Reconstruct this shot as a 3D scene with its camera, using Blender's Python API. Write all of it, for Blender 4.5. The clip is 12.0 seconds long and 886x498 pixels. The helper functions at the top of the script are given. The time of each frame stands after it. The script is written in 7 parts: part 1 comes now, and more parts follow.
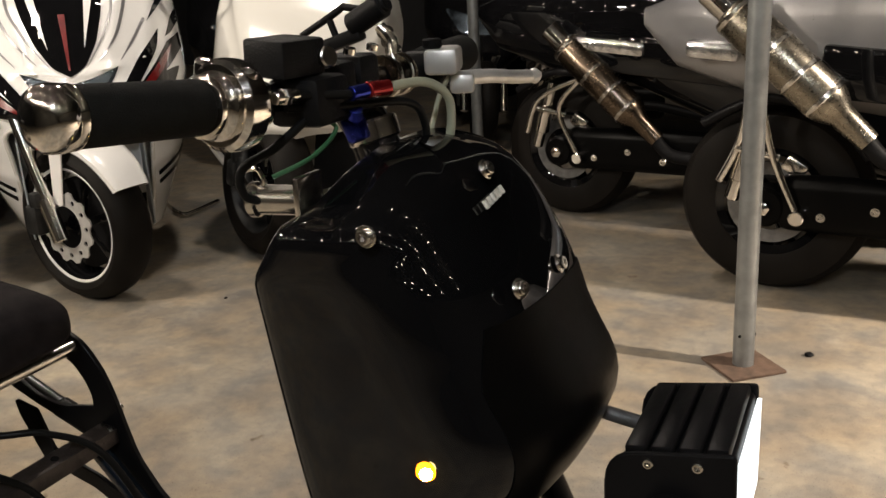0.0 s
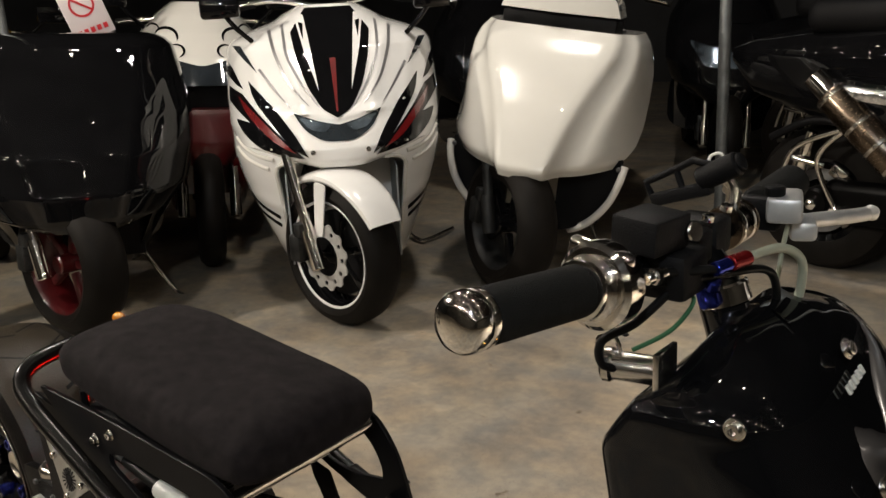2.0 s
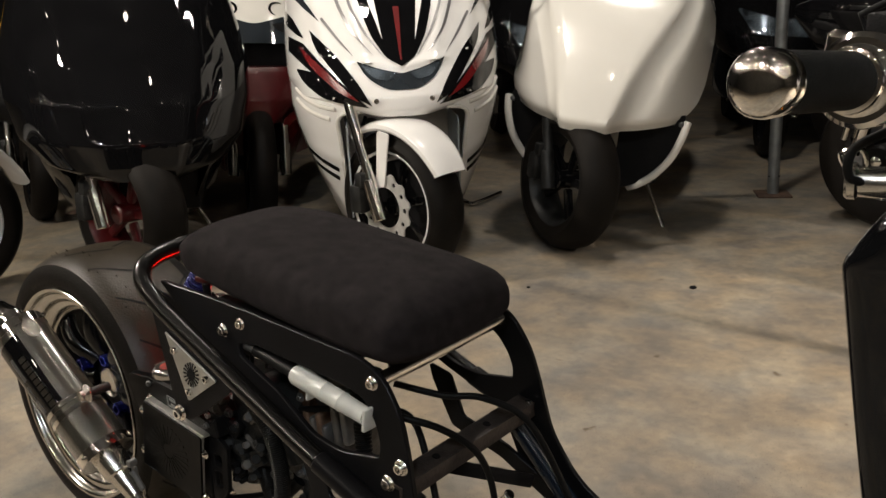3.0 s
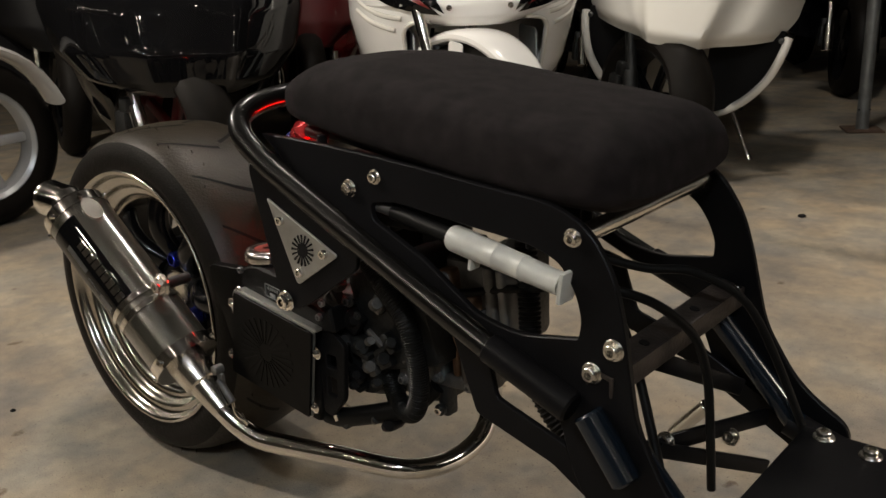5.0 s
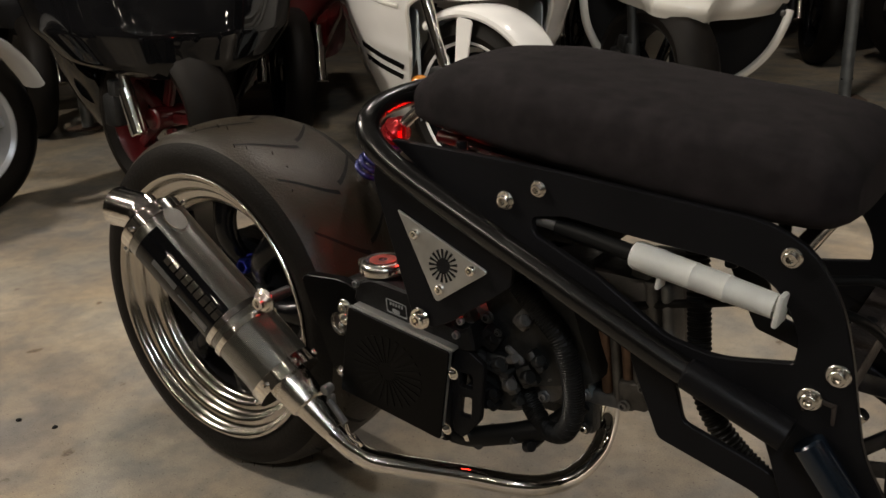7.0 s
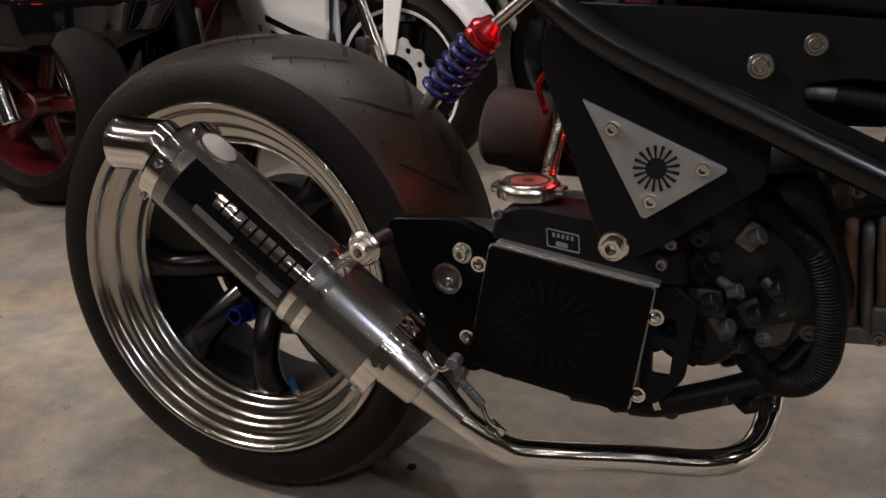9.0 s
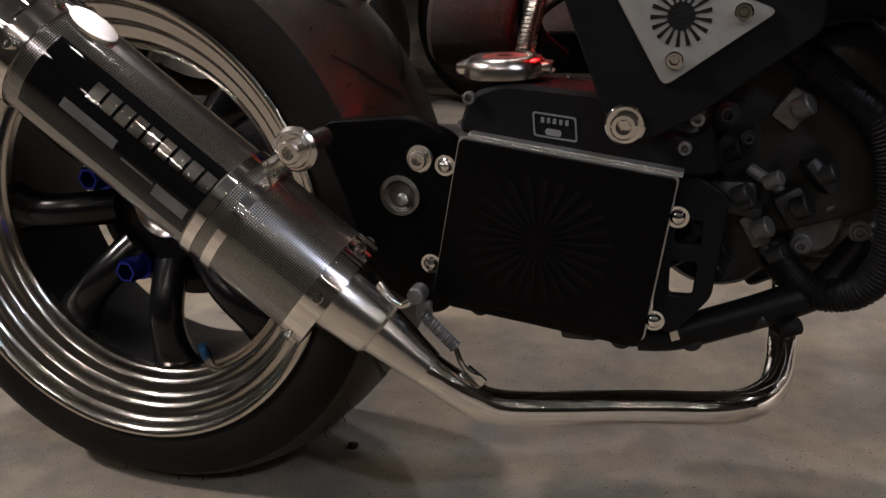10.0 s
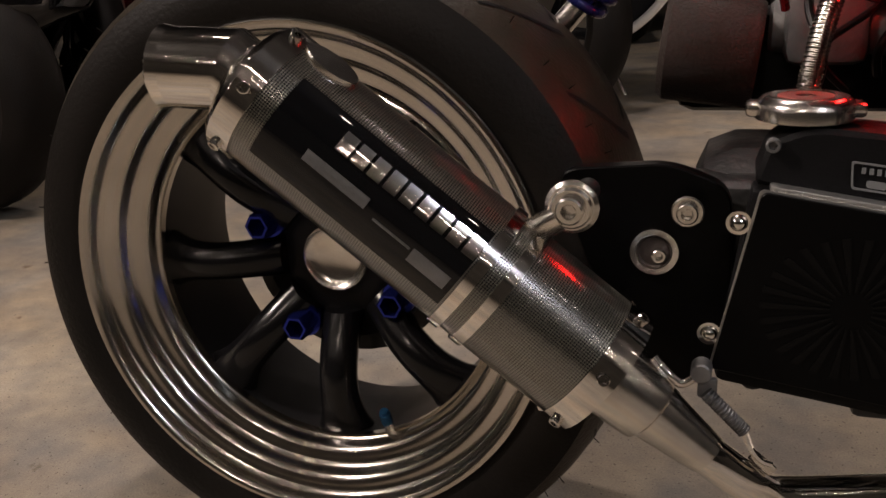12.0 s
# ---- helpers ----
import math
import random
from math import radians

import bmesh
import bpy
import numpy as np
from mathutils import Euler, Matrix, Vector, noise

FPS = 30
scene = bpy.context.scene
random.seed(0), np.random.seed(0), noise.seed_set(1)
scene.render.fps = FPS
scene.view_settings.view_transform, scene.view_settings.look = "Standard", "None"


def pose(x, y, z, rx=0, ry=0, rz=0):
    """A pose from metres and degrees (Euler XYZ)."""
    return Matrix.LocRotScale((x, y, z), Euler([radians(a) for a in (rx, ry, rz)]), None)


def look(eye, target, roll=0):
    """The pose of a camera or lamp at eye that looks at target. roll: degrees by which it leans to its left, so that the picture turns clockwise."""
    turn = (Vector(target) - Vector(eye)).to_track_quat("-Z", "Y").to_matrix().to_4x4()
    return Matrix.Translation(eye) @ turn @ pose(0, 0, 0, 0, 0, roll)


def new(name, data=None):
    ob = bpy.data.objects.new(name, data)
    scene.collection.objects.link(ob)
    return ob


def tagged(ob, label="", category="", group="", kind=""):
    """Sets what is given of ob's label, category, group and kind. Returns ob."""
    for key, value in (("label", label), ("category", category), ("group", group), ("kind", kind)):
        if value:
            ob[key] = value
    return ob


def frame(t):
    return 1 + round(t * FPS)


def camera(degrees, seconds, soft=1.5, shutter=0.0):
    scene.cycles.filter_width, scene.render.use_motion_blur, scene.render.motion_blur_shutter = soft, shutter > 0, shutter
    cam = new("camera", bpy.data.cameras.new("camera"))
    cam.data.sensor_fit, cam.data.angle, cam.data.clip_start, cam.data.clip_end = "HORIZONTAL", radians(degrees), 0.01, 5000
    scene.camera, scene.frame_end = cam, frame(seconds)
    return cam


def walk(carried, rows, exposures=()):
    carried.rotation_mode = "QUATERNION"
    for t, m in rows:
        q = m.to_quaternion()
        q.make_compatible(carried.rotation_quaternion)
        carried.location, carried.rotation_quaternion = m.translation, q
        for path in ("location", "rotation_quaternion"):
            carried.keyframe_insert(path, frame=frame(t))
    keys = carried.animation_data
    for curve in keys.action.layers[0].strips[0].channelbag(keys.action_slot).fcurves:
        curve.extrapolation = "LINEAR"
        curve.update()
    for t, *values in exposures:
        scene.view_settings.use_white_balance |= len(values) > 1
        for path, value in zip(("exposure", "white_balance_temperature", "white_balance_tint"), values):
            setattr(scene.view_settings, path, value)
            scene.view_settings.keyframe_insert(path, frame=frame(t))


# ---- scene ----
cam = camera(52.8, 12.0)
PATH = [
    (0, (-0.002, 0.0, 0.983), (-0.847, 1.717, 0.402), -3.2),
    (0.5, (-0.004, 0.039, 1.052), (-0.982, 1.689, 0.485), -3.2),
    (1, (-0.017, 0.05, 1.098), (-1.129, 1.618, 0.545), -3.1),
    (1.5, (-0.054, 0.02, 1.117), (-1.25, 1.528, 0.572), -3.1),
    (2, (-0.116, -0.041, 1.121), (-1.346, 1.44, 0.577), -3.1),
    (2.5, (-0.187, -0.112, 1.054), (-1.428, 1.358, 0.506), -3.0),
    (3, (-0.256, -0.161, 0.976), (-1.504, 1.301, 0.422), -2.8),
    (3.5, (-0.329, -0.2, 0.916), (-1.583, 1.253, 0.355), -2.9),
    (3.7, (-0.357, -0.199, 0.89), (-1.613, 1.252, 0.328), -2.9),
    (5.3, (-0.598, -0.096, 0.758), (-1.861, 1.323, 0.132), -2.7),
    (5.5, (-0.624, -0.092, 0.764), (-1.883, 1.326, 0.128), -2.7),
    (6, (-0.67, -0.11, 0.782), (-1.912, 1.305, 0.109), -2.8),
    (6.5, (-0.738, -0.162, 0.803), (-1.939, 1.282, 0.114), -2.8),
    (7, (-0.784, -0.196, 0.803), (-1.924, 1.295, 0.113), -2.8),
    (7.5, (-0.85, -0.218, 0.791), (-1.94, 1.308, 0.096), -2.9),
    (7.7, (-0.894, -0.228, 0.782), (-1.963, 1.311, 0.081), -2.8),
    (9.3, (-1.229, -0.157, 0.6), (-1.96, 1.584, -0.058), -2.4),
    (9.5, (-1.25, -0.134, 0.578), (-1.926, 1.627, -0.086), -2.4),
    (10, (-1.291, -0.067, 0.508), (-1.898, 1.719, -0.156), -2.5),
    (10.5, (-1.315, -0.041, 0.482), (-1.893, 1.754, -0.184), -2.6),
    (11, (-1.355, -0.032, 0.47), (-1.93, 1.765, -0.192), -2.7),
    (11.5, (-1.425, -0.034, 0.491), (-2.013, 1.762, -0.162), -2.8),
    (12, (-1.488, -0.033, 0.523), (-2.103, 1.758, -0.119), -3.0),
]
walk(cam, [(t, look(eye, target, roll)) for t, eye, target, roll in PATH],
     [(0.0, 0.18, 6700, 12), (0.6, 0.16, 6500, 10), (1.5, 0.10, 6500, 10), (3.7, 0.16, 6500, 11), (5.3, -0.06, 6500, 10), (7.7, -0.04, 6500, 12), (9.3, -0.08, 6000, 18), (11.0, -0.10, 6000, 18), (12.0, -0.14, 6600, 22)])

# ---- light ----
world = bpy.data.worlds.new("world")
world.use_nodes = True
world.node_tree.nodes["Background"].inputs[0].default_value = (0.05, 0.05, 0.06, 1)
world.node_tree.nodes["Background"].inputs[1].default_value = 0.15
scene.world = world


def lamp(name, where, aim, size, watts, colour, spread=180):
    data = bpy.data.lights.new(name, "AREA")
    data.shape, data.size, data.size_y = "RECTANGLE", size[0], size[1]
    data.energy, data.color, data.spread = watts, colour, radians(spread)
    ob = new(name, data)
    ob.matrix_world = look(where, aim)
    return ob


# unseen lamps: four follow highlights and shadows, two are added fill
lamp("unseen_lamp", (-2.2, 1.35, 3.0), (-1.9, 0.8, 0), (0.16, 0.12), 24, (1.0, 0.90, 0.79))
# added fill over the back row of bikes
lamp("unseen_lamp", (-1.7, 2.6, 3.0), (-1.9, 3.0, 0), (0.16, 0.12), 24, (1.0, 0.92, 0.82))
lamp("unseen_lamp", (2.8, 2.1, 2.8), (1.5, 2.2, 0), (0.16, 0.12), 105, (1.0, 0.89, 0.76), 76)
lamp("unseen_lamp", (-3.6, -0.35, 2.35), (-2.2, 0.5, 0.2), (0.16, 0.12), 72, (1.0, 0.91, 0.78))
lamp("unseen_lamp", (0.5, -1.5, 2.6), (-1.2, 0.5, 0.2), (0.13, 0.08), 29, (0.84, 0.93, 1.0))
# added weak fill from behind the viewpoint
lamp("unseen_lamp", (-1.9, -2.6, 2.9), (-1.7, 0.5, 0.2), (0.16, 0.12), 16, (1.0, 0.88, 0.72))

# ---- materials ----


def material(name, colour, rough=0.5, metal=0.0, vary=0.12, scale=8.0, bump=0.0, bump_scale=120.0, coat=0.0, sheen=0.0, rough_vary=0.1, spec=0.5):
    m = bpy.data.materials.new(name)
    m.use_nodes = True
    nt = m.node_tree
    b = nt.nodes["Principled BSDF"]
    tc = nt.nodes.new("ShaderNodeTexCoord")
    big, fine = nt.nodes.new("ShaderNodeTexNoise"), nt.nodes.new("ShaderNodeTexNoise")
    big.inputs["Scale"].default_value, big.inputs["Detail"].default_value = scale, 5
    fine.inputs["Scale"].default_value, fine.inputs["Detail"].default_value = bump_scale, 3
    nt.links.new(tc.outputs["Object"], big.inputs["Vector"])
    nt.links.new(tc.outputs["Object"], fine.inputs["Vector"])
    ramp = nt.nodes.new("ShaderNodeValToRGB")
    ramp.color_ramp.elements[0].position, ramp.color_ramp.elements[1].position = 0.3, 0.7
    ramp.color_ramp.elements[0].color = (*[c * (1 - vary) for c in colour], 1)
    ramp.color_ramp.elements[1].color = (*[min(1, c * (1 + vary)) for c in colour], 1)
    nt.links.new(big.outputs["Fac"], ramp.inputs["Fac"])
    nt.links.new(ramp.outputs["Color"], b.inputs["Base Color"])
    mr = nt.nodes.new("ShaderNodeMapRange")
    mr.inputs["To Min"].default_value, mr.inputs["To Max"].default_value = max(0.02, rough * (1 - rough_vary * 2)), min(1, rough * (1 + rough_vary * 2))
    nt.links.new(fine.outputs["Fac"], mr.inputs["Value"])
    nt.links.new(mr.outputs["Result"], b.inputs["Roughness"])
    b.inputs["Metallic"].default_value = metal
    b.inputs["Coat Weight"].default_value = coat
    b.inputs["Coat Roughness"].default_value = 0.015
    b.inputs["Specular IOR Level"].default_value = spec
    if sheen:
        b.inputs["Sheen Weight"].default_value = sheen
        b.inputs["Sheen Roughness"].default_value = 0.5
    if bump:
        bp = nt.nodes.new("ShaderNodeBump")
        bp.inputs["Strength"].default_value, bp.inputs["Distance"].default_value = bump, 0.002
        nt.links.new(fine.outputs["Fac"], bp.inputs["Height"])
        nt.links.new(bp.outputs["Normal"], b.inputs["Normal"])
    return m


def emitter(name, colour, strength, sample=True):
    m = bpy.data.materials.new(name)
    m.use_nodes = True
    b = m.node_tree.nodes["Principled BSDF"]
    b.inputs["Base Color"].default_value = (*colour, 1)
    b.inputs["Emission Color"].default_value = (*colour, 1)
    b.inputs["Emission Strength"].default_value = strength
    if not sample:
        m.cycles.emission_sampling = "NONE"
    return m


GLOSS_BLACK = material("gloss black paint", (0.004, 0.004, 0.0045), 0.02, vary=0.2, spec=0.4, rough_vary=0.0)
GUARD_BLACK = material("black printed guard plate", (0.0018, 0.0017, 0.0017), 0.35, vary=0.2, spec=0.07)
SATIN_BLACK = material("satin black powder coat", (0.0062, 0.0060, 0.0066), 0.34, spec=0.10, bump=0.15, bump_scale=700, vary=0.3)
MATT_BLACK = material("matt black plastic", (0.0066, 0.0064, 0.0068), 0.5, spec=0.10, bump=0.3, bump_scale=500, vary=0.3)
CHROME = material("chrome", (0.80, 0.77, 0.72), 0.09, 1.0, vary=0.06, scale=20)
RIM_CHROME = material("soft polished chrome", (0.46, 0.43, 0.385), 0.18, 1.0, vary=0.08, scale=20)
RAIL_BLACK = material("glossy black tube paint", (0.0045, 0.0042, 0.004), 0.24, spec=0.42, vary=0.3)
STEEL = material("brushed stainless steel", (0.68, 0.65, 0.60), 0.2, 1.0, vary=0.15, scale=30)
DARK_STEEL = material("dull grey cast metal", (0.18, 0.18, 0.18), 0.5, 0.8, vary=0.35, scale=25, bump=0.4, bump_scale=220)
CASTING = material("grimy bare aluminium casting", (0.11, 0.105, 0.10), 0.5, 0.55, vary=0.45, scale=26, bump=0.5, bump_scale=240)
GRIMY_BROWN = material("grimy brownish steel", (0.05, 0.040, 0.035), 0.5, 0.5, vary=0.4, scale=30, bump=0.4, bump_scale=200)
GRIMY = material("oily dark engine casting", (0.018, 0.0185, 0.0185), 0.48, 0.4, vary=0.6, scale=22, bump=0.5, bump_scale=150)
ALUMINIUM = material("sanded aluminium plate", (0.52, 0.52, 0.50), 0.36, 0.9, vary=0.12, scale=40, bump=0.1, bump_scale=500)
GALVANISED = material("galvanised steel pipe", (0.28, 0.29, 0.29), 0.42, 0.7, vary=0.22, scale=18, bump=0.15, bump_scale=200)
RUST = material("rusty brown steel plate", (0.10, 0.062, 0.042), 0.8, 0.2, vary=0.35, scale=30, bump=0.5, bump_scale=160)
RUBBER = material("tyre rubber", (0.0068, 0.0056, 0.0046), 0.55, spec=0.11, vary=0.35, scale=9, bump=0.35, bump_scale=260)
HOSE = material("black rubber hose", (0.006, 0.006, 0.006), 0.42, vary=0.3, bump=0.1, spec=0.12)
FOAM = material("black foam grip", (0.007, 0.007, 0.0065), 0.9, vary=0.3, scale=60, spec=0.2, bump=0.9, bump_scale=900)
FABRIC = material("dark grey suede seat cover", (0.0160, 0.0126, 0.0135), 0.95, vary=0.35, scale=45, bump=1.0, bump_scale=1400, spec=0.15)
WHITE = material("white paint", (0.80, 0.79, 0.77), 0.22, coat=1.0, vary=0.03)
PEARL = material("pearl white paint", (0.70, 0.68, 0.63), 0.2, coat=1.0, vary=0.04, scale=3)
RED = material("deep red paint", (0.13, 0.007, 0.008), 0.22, coat=1.0, vary=0.2)
# RED dimmed in colour, for parts that sit in shade
DIMMED_RED = material("red paint dimmed for shade", (0.060, 0.004, 0.005), 0.3, coat=0.6, vary=0.3)
BRIGHT_RED = material("red anodised metal", (0.26, 0.012, 0.014), 0.26, 0.7, vary=0.2)
BLUE = material("blue anodised metal", (0.022, 0.034, 0.26), 0.22, 0.9, vary=0.2)
YELLOW = material("yellow paint", (0.38, 0.22, 0.02), 0.22, coat=1.0)
ALLOY = material("silver white wheel paint", (0.42, 0.43, 0.44), 0.3, 0.3, vary=0.1)
SILVER = material("silver grey metallic paint", (0.27, 0.265, 0.27), 0.3, 0.5, coat=0.8, vary=0.08)
PLASTIC_WHITE = material("milky white plastic", (0.70, 0.69, 0.64), 0.4, vary=0.05, scale=30)
PLASTIC_WHITE.node_tree.nodes["Principled BSDF"].inputs["Subsurface Weight"].default_value = 0.2
PLASTIC_WHITE.node_tree.nodes["Principled BSDF"].inputs["Subsurface Radius"].default_value = (0.01, 0.01, 0.01)
DULL_STEEL = material("dull brownish steel", (0.30, 0.27, 0.22), 0.28, 1.0, vary=0.2, scale=14)
RUSTY_CAST = material("rust-stained casting", (0.16, 0.095, 0.06), 0.6, 0.3, vary=0.4, scale=40, bump=0.5, bump_scale=260)
BLUE_CAST = material("blue-grey oxidised aluminium", (0.095, 0.118, 0.135), 0.5, 0.5, vary=0.35, scale=40, bump=0.4, bump_scale=260)
COPPER = material("heat tinted titanium", (0.15, 0.115, 0.085), 0.26, 1.0, vary=0.3, scale=12)
TAN = material("dirty brown foam air filter", (0.018, 0.0105, 0.0075), 0.9, vary=0.3, scale=20, bump=0.6, bump_scale=400)
PINK = material("pale pink sign board", (0.75, 0.66, 0.66), 0.5, vary=0.05)
SIGN_RED = material("red print", (0.6, 0.03, 0.04), 0.5)
LENS = material("clear headlamp lens", (0.28, 0.35, 0.42), 0.12, 0.85, vary=0.8, scale=16, coat=1.0)
LENS_DARK = material("dark headlamp glass", (0.02, 0.025, 0.03), 0.05, vary=0.3, coat=1.0)
INNER_GREY = material("blue-grey inner panel", (0.34, 0.38, 0.40), 0.5, vary=0.2)
TAIL_LENS = material("faceted clear tail lens", (0.62, 0.62, 0.62), 0.12, 0.9, vary=0.5, scale=30, bump=1.0, bump_scale=70)
AMBER_PLASTIC = material("amber plastic lens", (0.38, 0.12, 0.006), 0.2, coat=0.6)
# black tube paint; the bluish sheen on it is put into the colour
BLUE_SHEEN = material("black gloss paint tinted for blue sheen", (0.006, 0.010, 0.016), 0.18, spec=0.5, vary=0.3)
PALE_HOSE = material("pale translucent cable sleeve", (0.32, 0.33, 0.25), 0.4)
AMBER = emitter("lit amber lens", (1.0, 0.28, 0.005), 6.0)
SYRINGE = material("cloudy clear plastic", (0.88, 0.88, 0.84), 0.38, vary=0.1, scale=40)
SYRINGE.node_tree.nodes["Principled BSDF"].inputs["Transmission Weight"].default_value = 0.52
SPOKE_BLACK = material("semi-gloss black spoke paint", (0.004, 0.004, 0.0045), 0.20, spec=0.28, vary=0.3)
DISC = material("bright ground brake disc", (0.62, 0.61, 0.59), 0.42, 0.6, vary=0.1, scale=40)
DUSTY = material("dusty worn tread rubber", (0.019, 0.0142, 0.0082), 0.42, spec=0.30, vary=0.35, scale=16, bump=0.4, bump_scale=300)
FILAMENT = emitter("lit bulb core", (1.0, 0.72, 0.25), 60.0)
TAIL = emitter("lit red lens", (1.0, 0.012, 0.008), 60.0)
PRINT = material("faint dark print", (0.0032, 0.0031, 0.003), 0.36, vary=0.2, spec=0.08)
LED = emitter("white light bar face", (0.9, 0.97, 1.0), 1.3)
BULB = emitter("small warm bulb", (1.0, 0.88, 0.70), 92.0)


def concrete():
    m = bpy.data.materials.new("stained concrete")
    m.use_nodes = True
    nt = m.node_tree
    b = nt.nodes["Principled BSDF"]
    tc = nt.nodes.new("ShaderNodeTexCoord")

    def tex(scale, detail, lo, hi, c0, c1):
        n = nt.nodes.new("ShaderNodeTexNoise")
        n.inputs["Scale"].default_value, n.inputs["Detail"].default_value = scale, detail
        nt.links.new(tc.outputs["Object"], n.inputs["Vector"])
        r = nt.nodes.new("ShaderNodeValToRGB")
        r.color_ramp.elements[0].position, r.color_ramp.elements[1].position = lo, hi
        r.color_ramp.elements[0].color, r.color_ramp.elements[1].color = (*c0, 1), (*c1, 1)
        nt.links.new(n.outputs["Fac"], r.inputs["Fac"])
        return r, n

    wide, _ = tex(1.3, 5, 0.36, 0.62, (0.74, 0.76, 0.80), (1.12, 1.10, 1.06))
    base, _ = tex(2.2, 9, 0.3, 0.72, (0.25, 0.225, 0.186), (0.325, 0.300, 0.260))
    stain, _ = tex(4.2, 14, 0.36, 0.60, (0.78, 0.80, 0.84), (1.08, 1.05, 0.99))
    rusty, _ = tex(4.3, 10, 0.42, 0.62, (1.04, 0.96, 0.87), (1.0, 1.0, 1.0))
    worn, _ = tex(11, 12, 0.40, 0.58, (0.79, 0.81, 0.85), (1.06, 1.03, 0.985))
    patch, _ = tex(38, 10, 0.36, 0.64, (0.87, 0.87, 0.885), (1.05, 1.045, 1.03))
    spots, _ = tex(17, 5, 0.25, 0.31, (0.42, 0.34, 0.27), (1, 1, 1))
    scuff, _ = tex(6.5, 12, 0.63, 0.74, (1, 1, 1), (1.32, 1.32, 1.30))
    pits, _ = tex(210, 2, 0.29, 0.35, (0.42, 0.40, 0.38), (1, 1, 1))
    grain, fine = tex(420, 4, 0.3, 0.7, (0.82, 0.82, 0.82), (1.12, 1.12, 1.12))
    out = base.outputs["Color"]
    for r in (wide, stain, rusty, worn, patch, spots, scuff, pits, grain):
        mx = nt.nodes.new("ShaderNodeMixRGB")
        mx.blend_type, mx.inputs[0].default_value = "MULTIPLY", 1.0
        nt.links.new(out, mx.inputs[1])
        nt.links.new(r.outputs["Color"], mx.inputs[2])
        out = mx.outputs["Color"]
    nt.links.new(out, b.inputs["Base Color"])
    b.inputs["Roughness"].default_value = 0.55
    bp = nt.nodes.new("ShaderNodeBump")
    bp.inputs["Strength"].default_value, bp.inputs["Distance"].default_value = 0.25, 0.003
    nt.links.new(fine.outputs["Fac"], bp.inputs["Height"])
    nt.links.new(bp.outputs["Normal"], b.inputs["Normal"])
    return m


def carbon():
    m = bpy.data.materials.new("carbon fibre weave")
    m.use_nodes = True
    nt = m.node_tree
    b = nt.nodes["Principled BSDF"]
    tc = nt.nodes.new("ShaderNodeTexCoord")
    ck = nt.nodes.new("ShaderNodeTexChecker")
    ck.inputs["Scale"].default_value = 1.0
    ck.inputs["Color1"].default_value, ck.inputs["Color2"].default_value = (0.105, 0.099, 0.080, 1), (0.030, 0.029, 0.024, 1)
    nt.links.new(tc.outputs["UV"], ck.inputs["Vector"])
    nt.links.new(ck.outputs["Color"], b.inputs["Base Color"])
    b.inputs["Metallic"].default_value, b.inputs["Roughness"].default_value = 0.6, 0.28
    b.inputs["Coat Weight"].default_value, b.inputs["Coat Roughness"].default_value, b.inputs["Coat IOR"].default_value = 1.0, 0.15, 2.1
    bp = nt.nodes.new("ShaderNodeBump")
    bp.inputs["Strength"].default_value, bp.inputs["Distance"].default_value = 0.2, 0.0005
    nt.links.new(ck.outputs["Fac"], bp.inputs["Height"])
    nt.links.new(bp.outputs["Normal"], b.inputs["Normal"])
    return m


CONCRETE, CARBON = concrete(), carbon()
WALL = material("dark painted shed wall", (0.03, 0.03, 0.032), 0.7, vary=0.3, scale=2, bump=0.2)
PALE_WALL = material("paler unseen wall for reflections", (0.10, 0.095, 0.088), 0.7, vary=0.2, scale=2, bump=0.2)

# ---- mesh helpers ----


def part(name, bm, mat, parent=None, label="", smooth=True):
    bmesh.ops.recalc_face_normals(bm, faces=bm.faces)
    me = bpy.data.meshes.new(name)
    bm.to_mesh(me)
    bm.free()
    me.materials.append(mat)
    ob = new(name, me)
    if smooth:
        me.polygons.foreach_set("use_smooth", [True] * len(me.polygons))
        me.set_sharp_from_angle(angle=radians(38))
    if parent:
        ob.parent = parent
    if label:
        ob["label"] = label
    return ob


def thing(name, m, label, category, group=""):
    ob = new(name)
    ob.matrix_basis = m
    return tagged(ob, label, category, group)


def block(c, s, r=0.003, turn=None, seg=2):
    """A box round c with sides s and rounded edges."""
    bm = bmesh.new()
    bmesh.ops.create_cube(bm, size=1.0)
    bmesh.ops.scale(bm, vec=s, verts=bm.verts)
    if r:
        bmesh.ops.bevel(bm, geom=list(bm.edges), offset=min(r, min(s) * 0.49), segments=seg, affect="EDGES", profile=0.5)
    bmesh.ops.transform(bm, matrix=Matrix.Translation(c) @ (turn or Matrix()), verts=bm.verts)
    return bm


def join(*bms):
    out = bmesh.new()
    for bm in bms:
        me = bpy.data.meshes.new("tmp")
        bm.to_mesh(me)
        bm.free()
        out.from_mesh(me)
        bpy.data.meshes.remove(me)
    return out


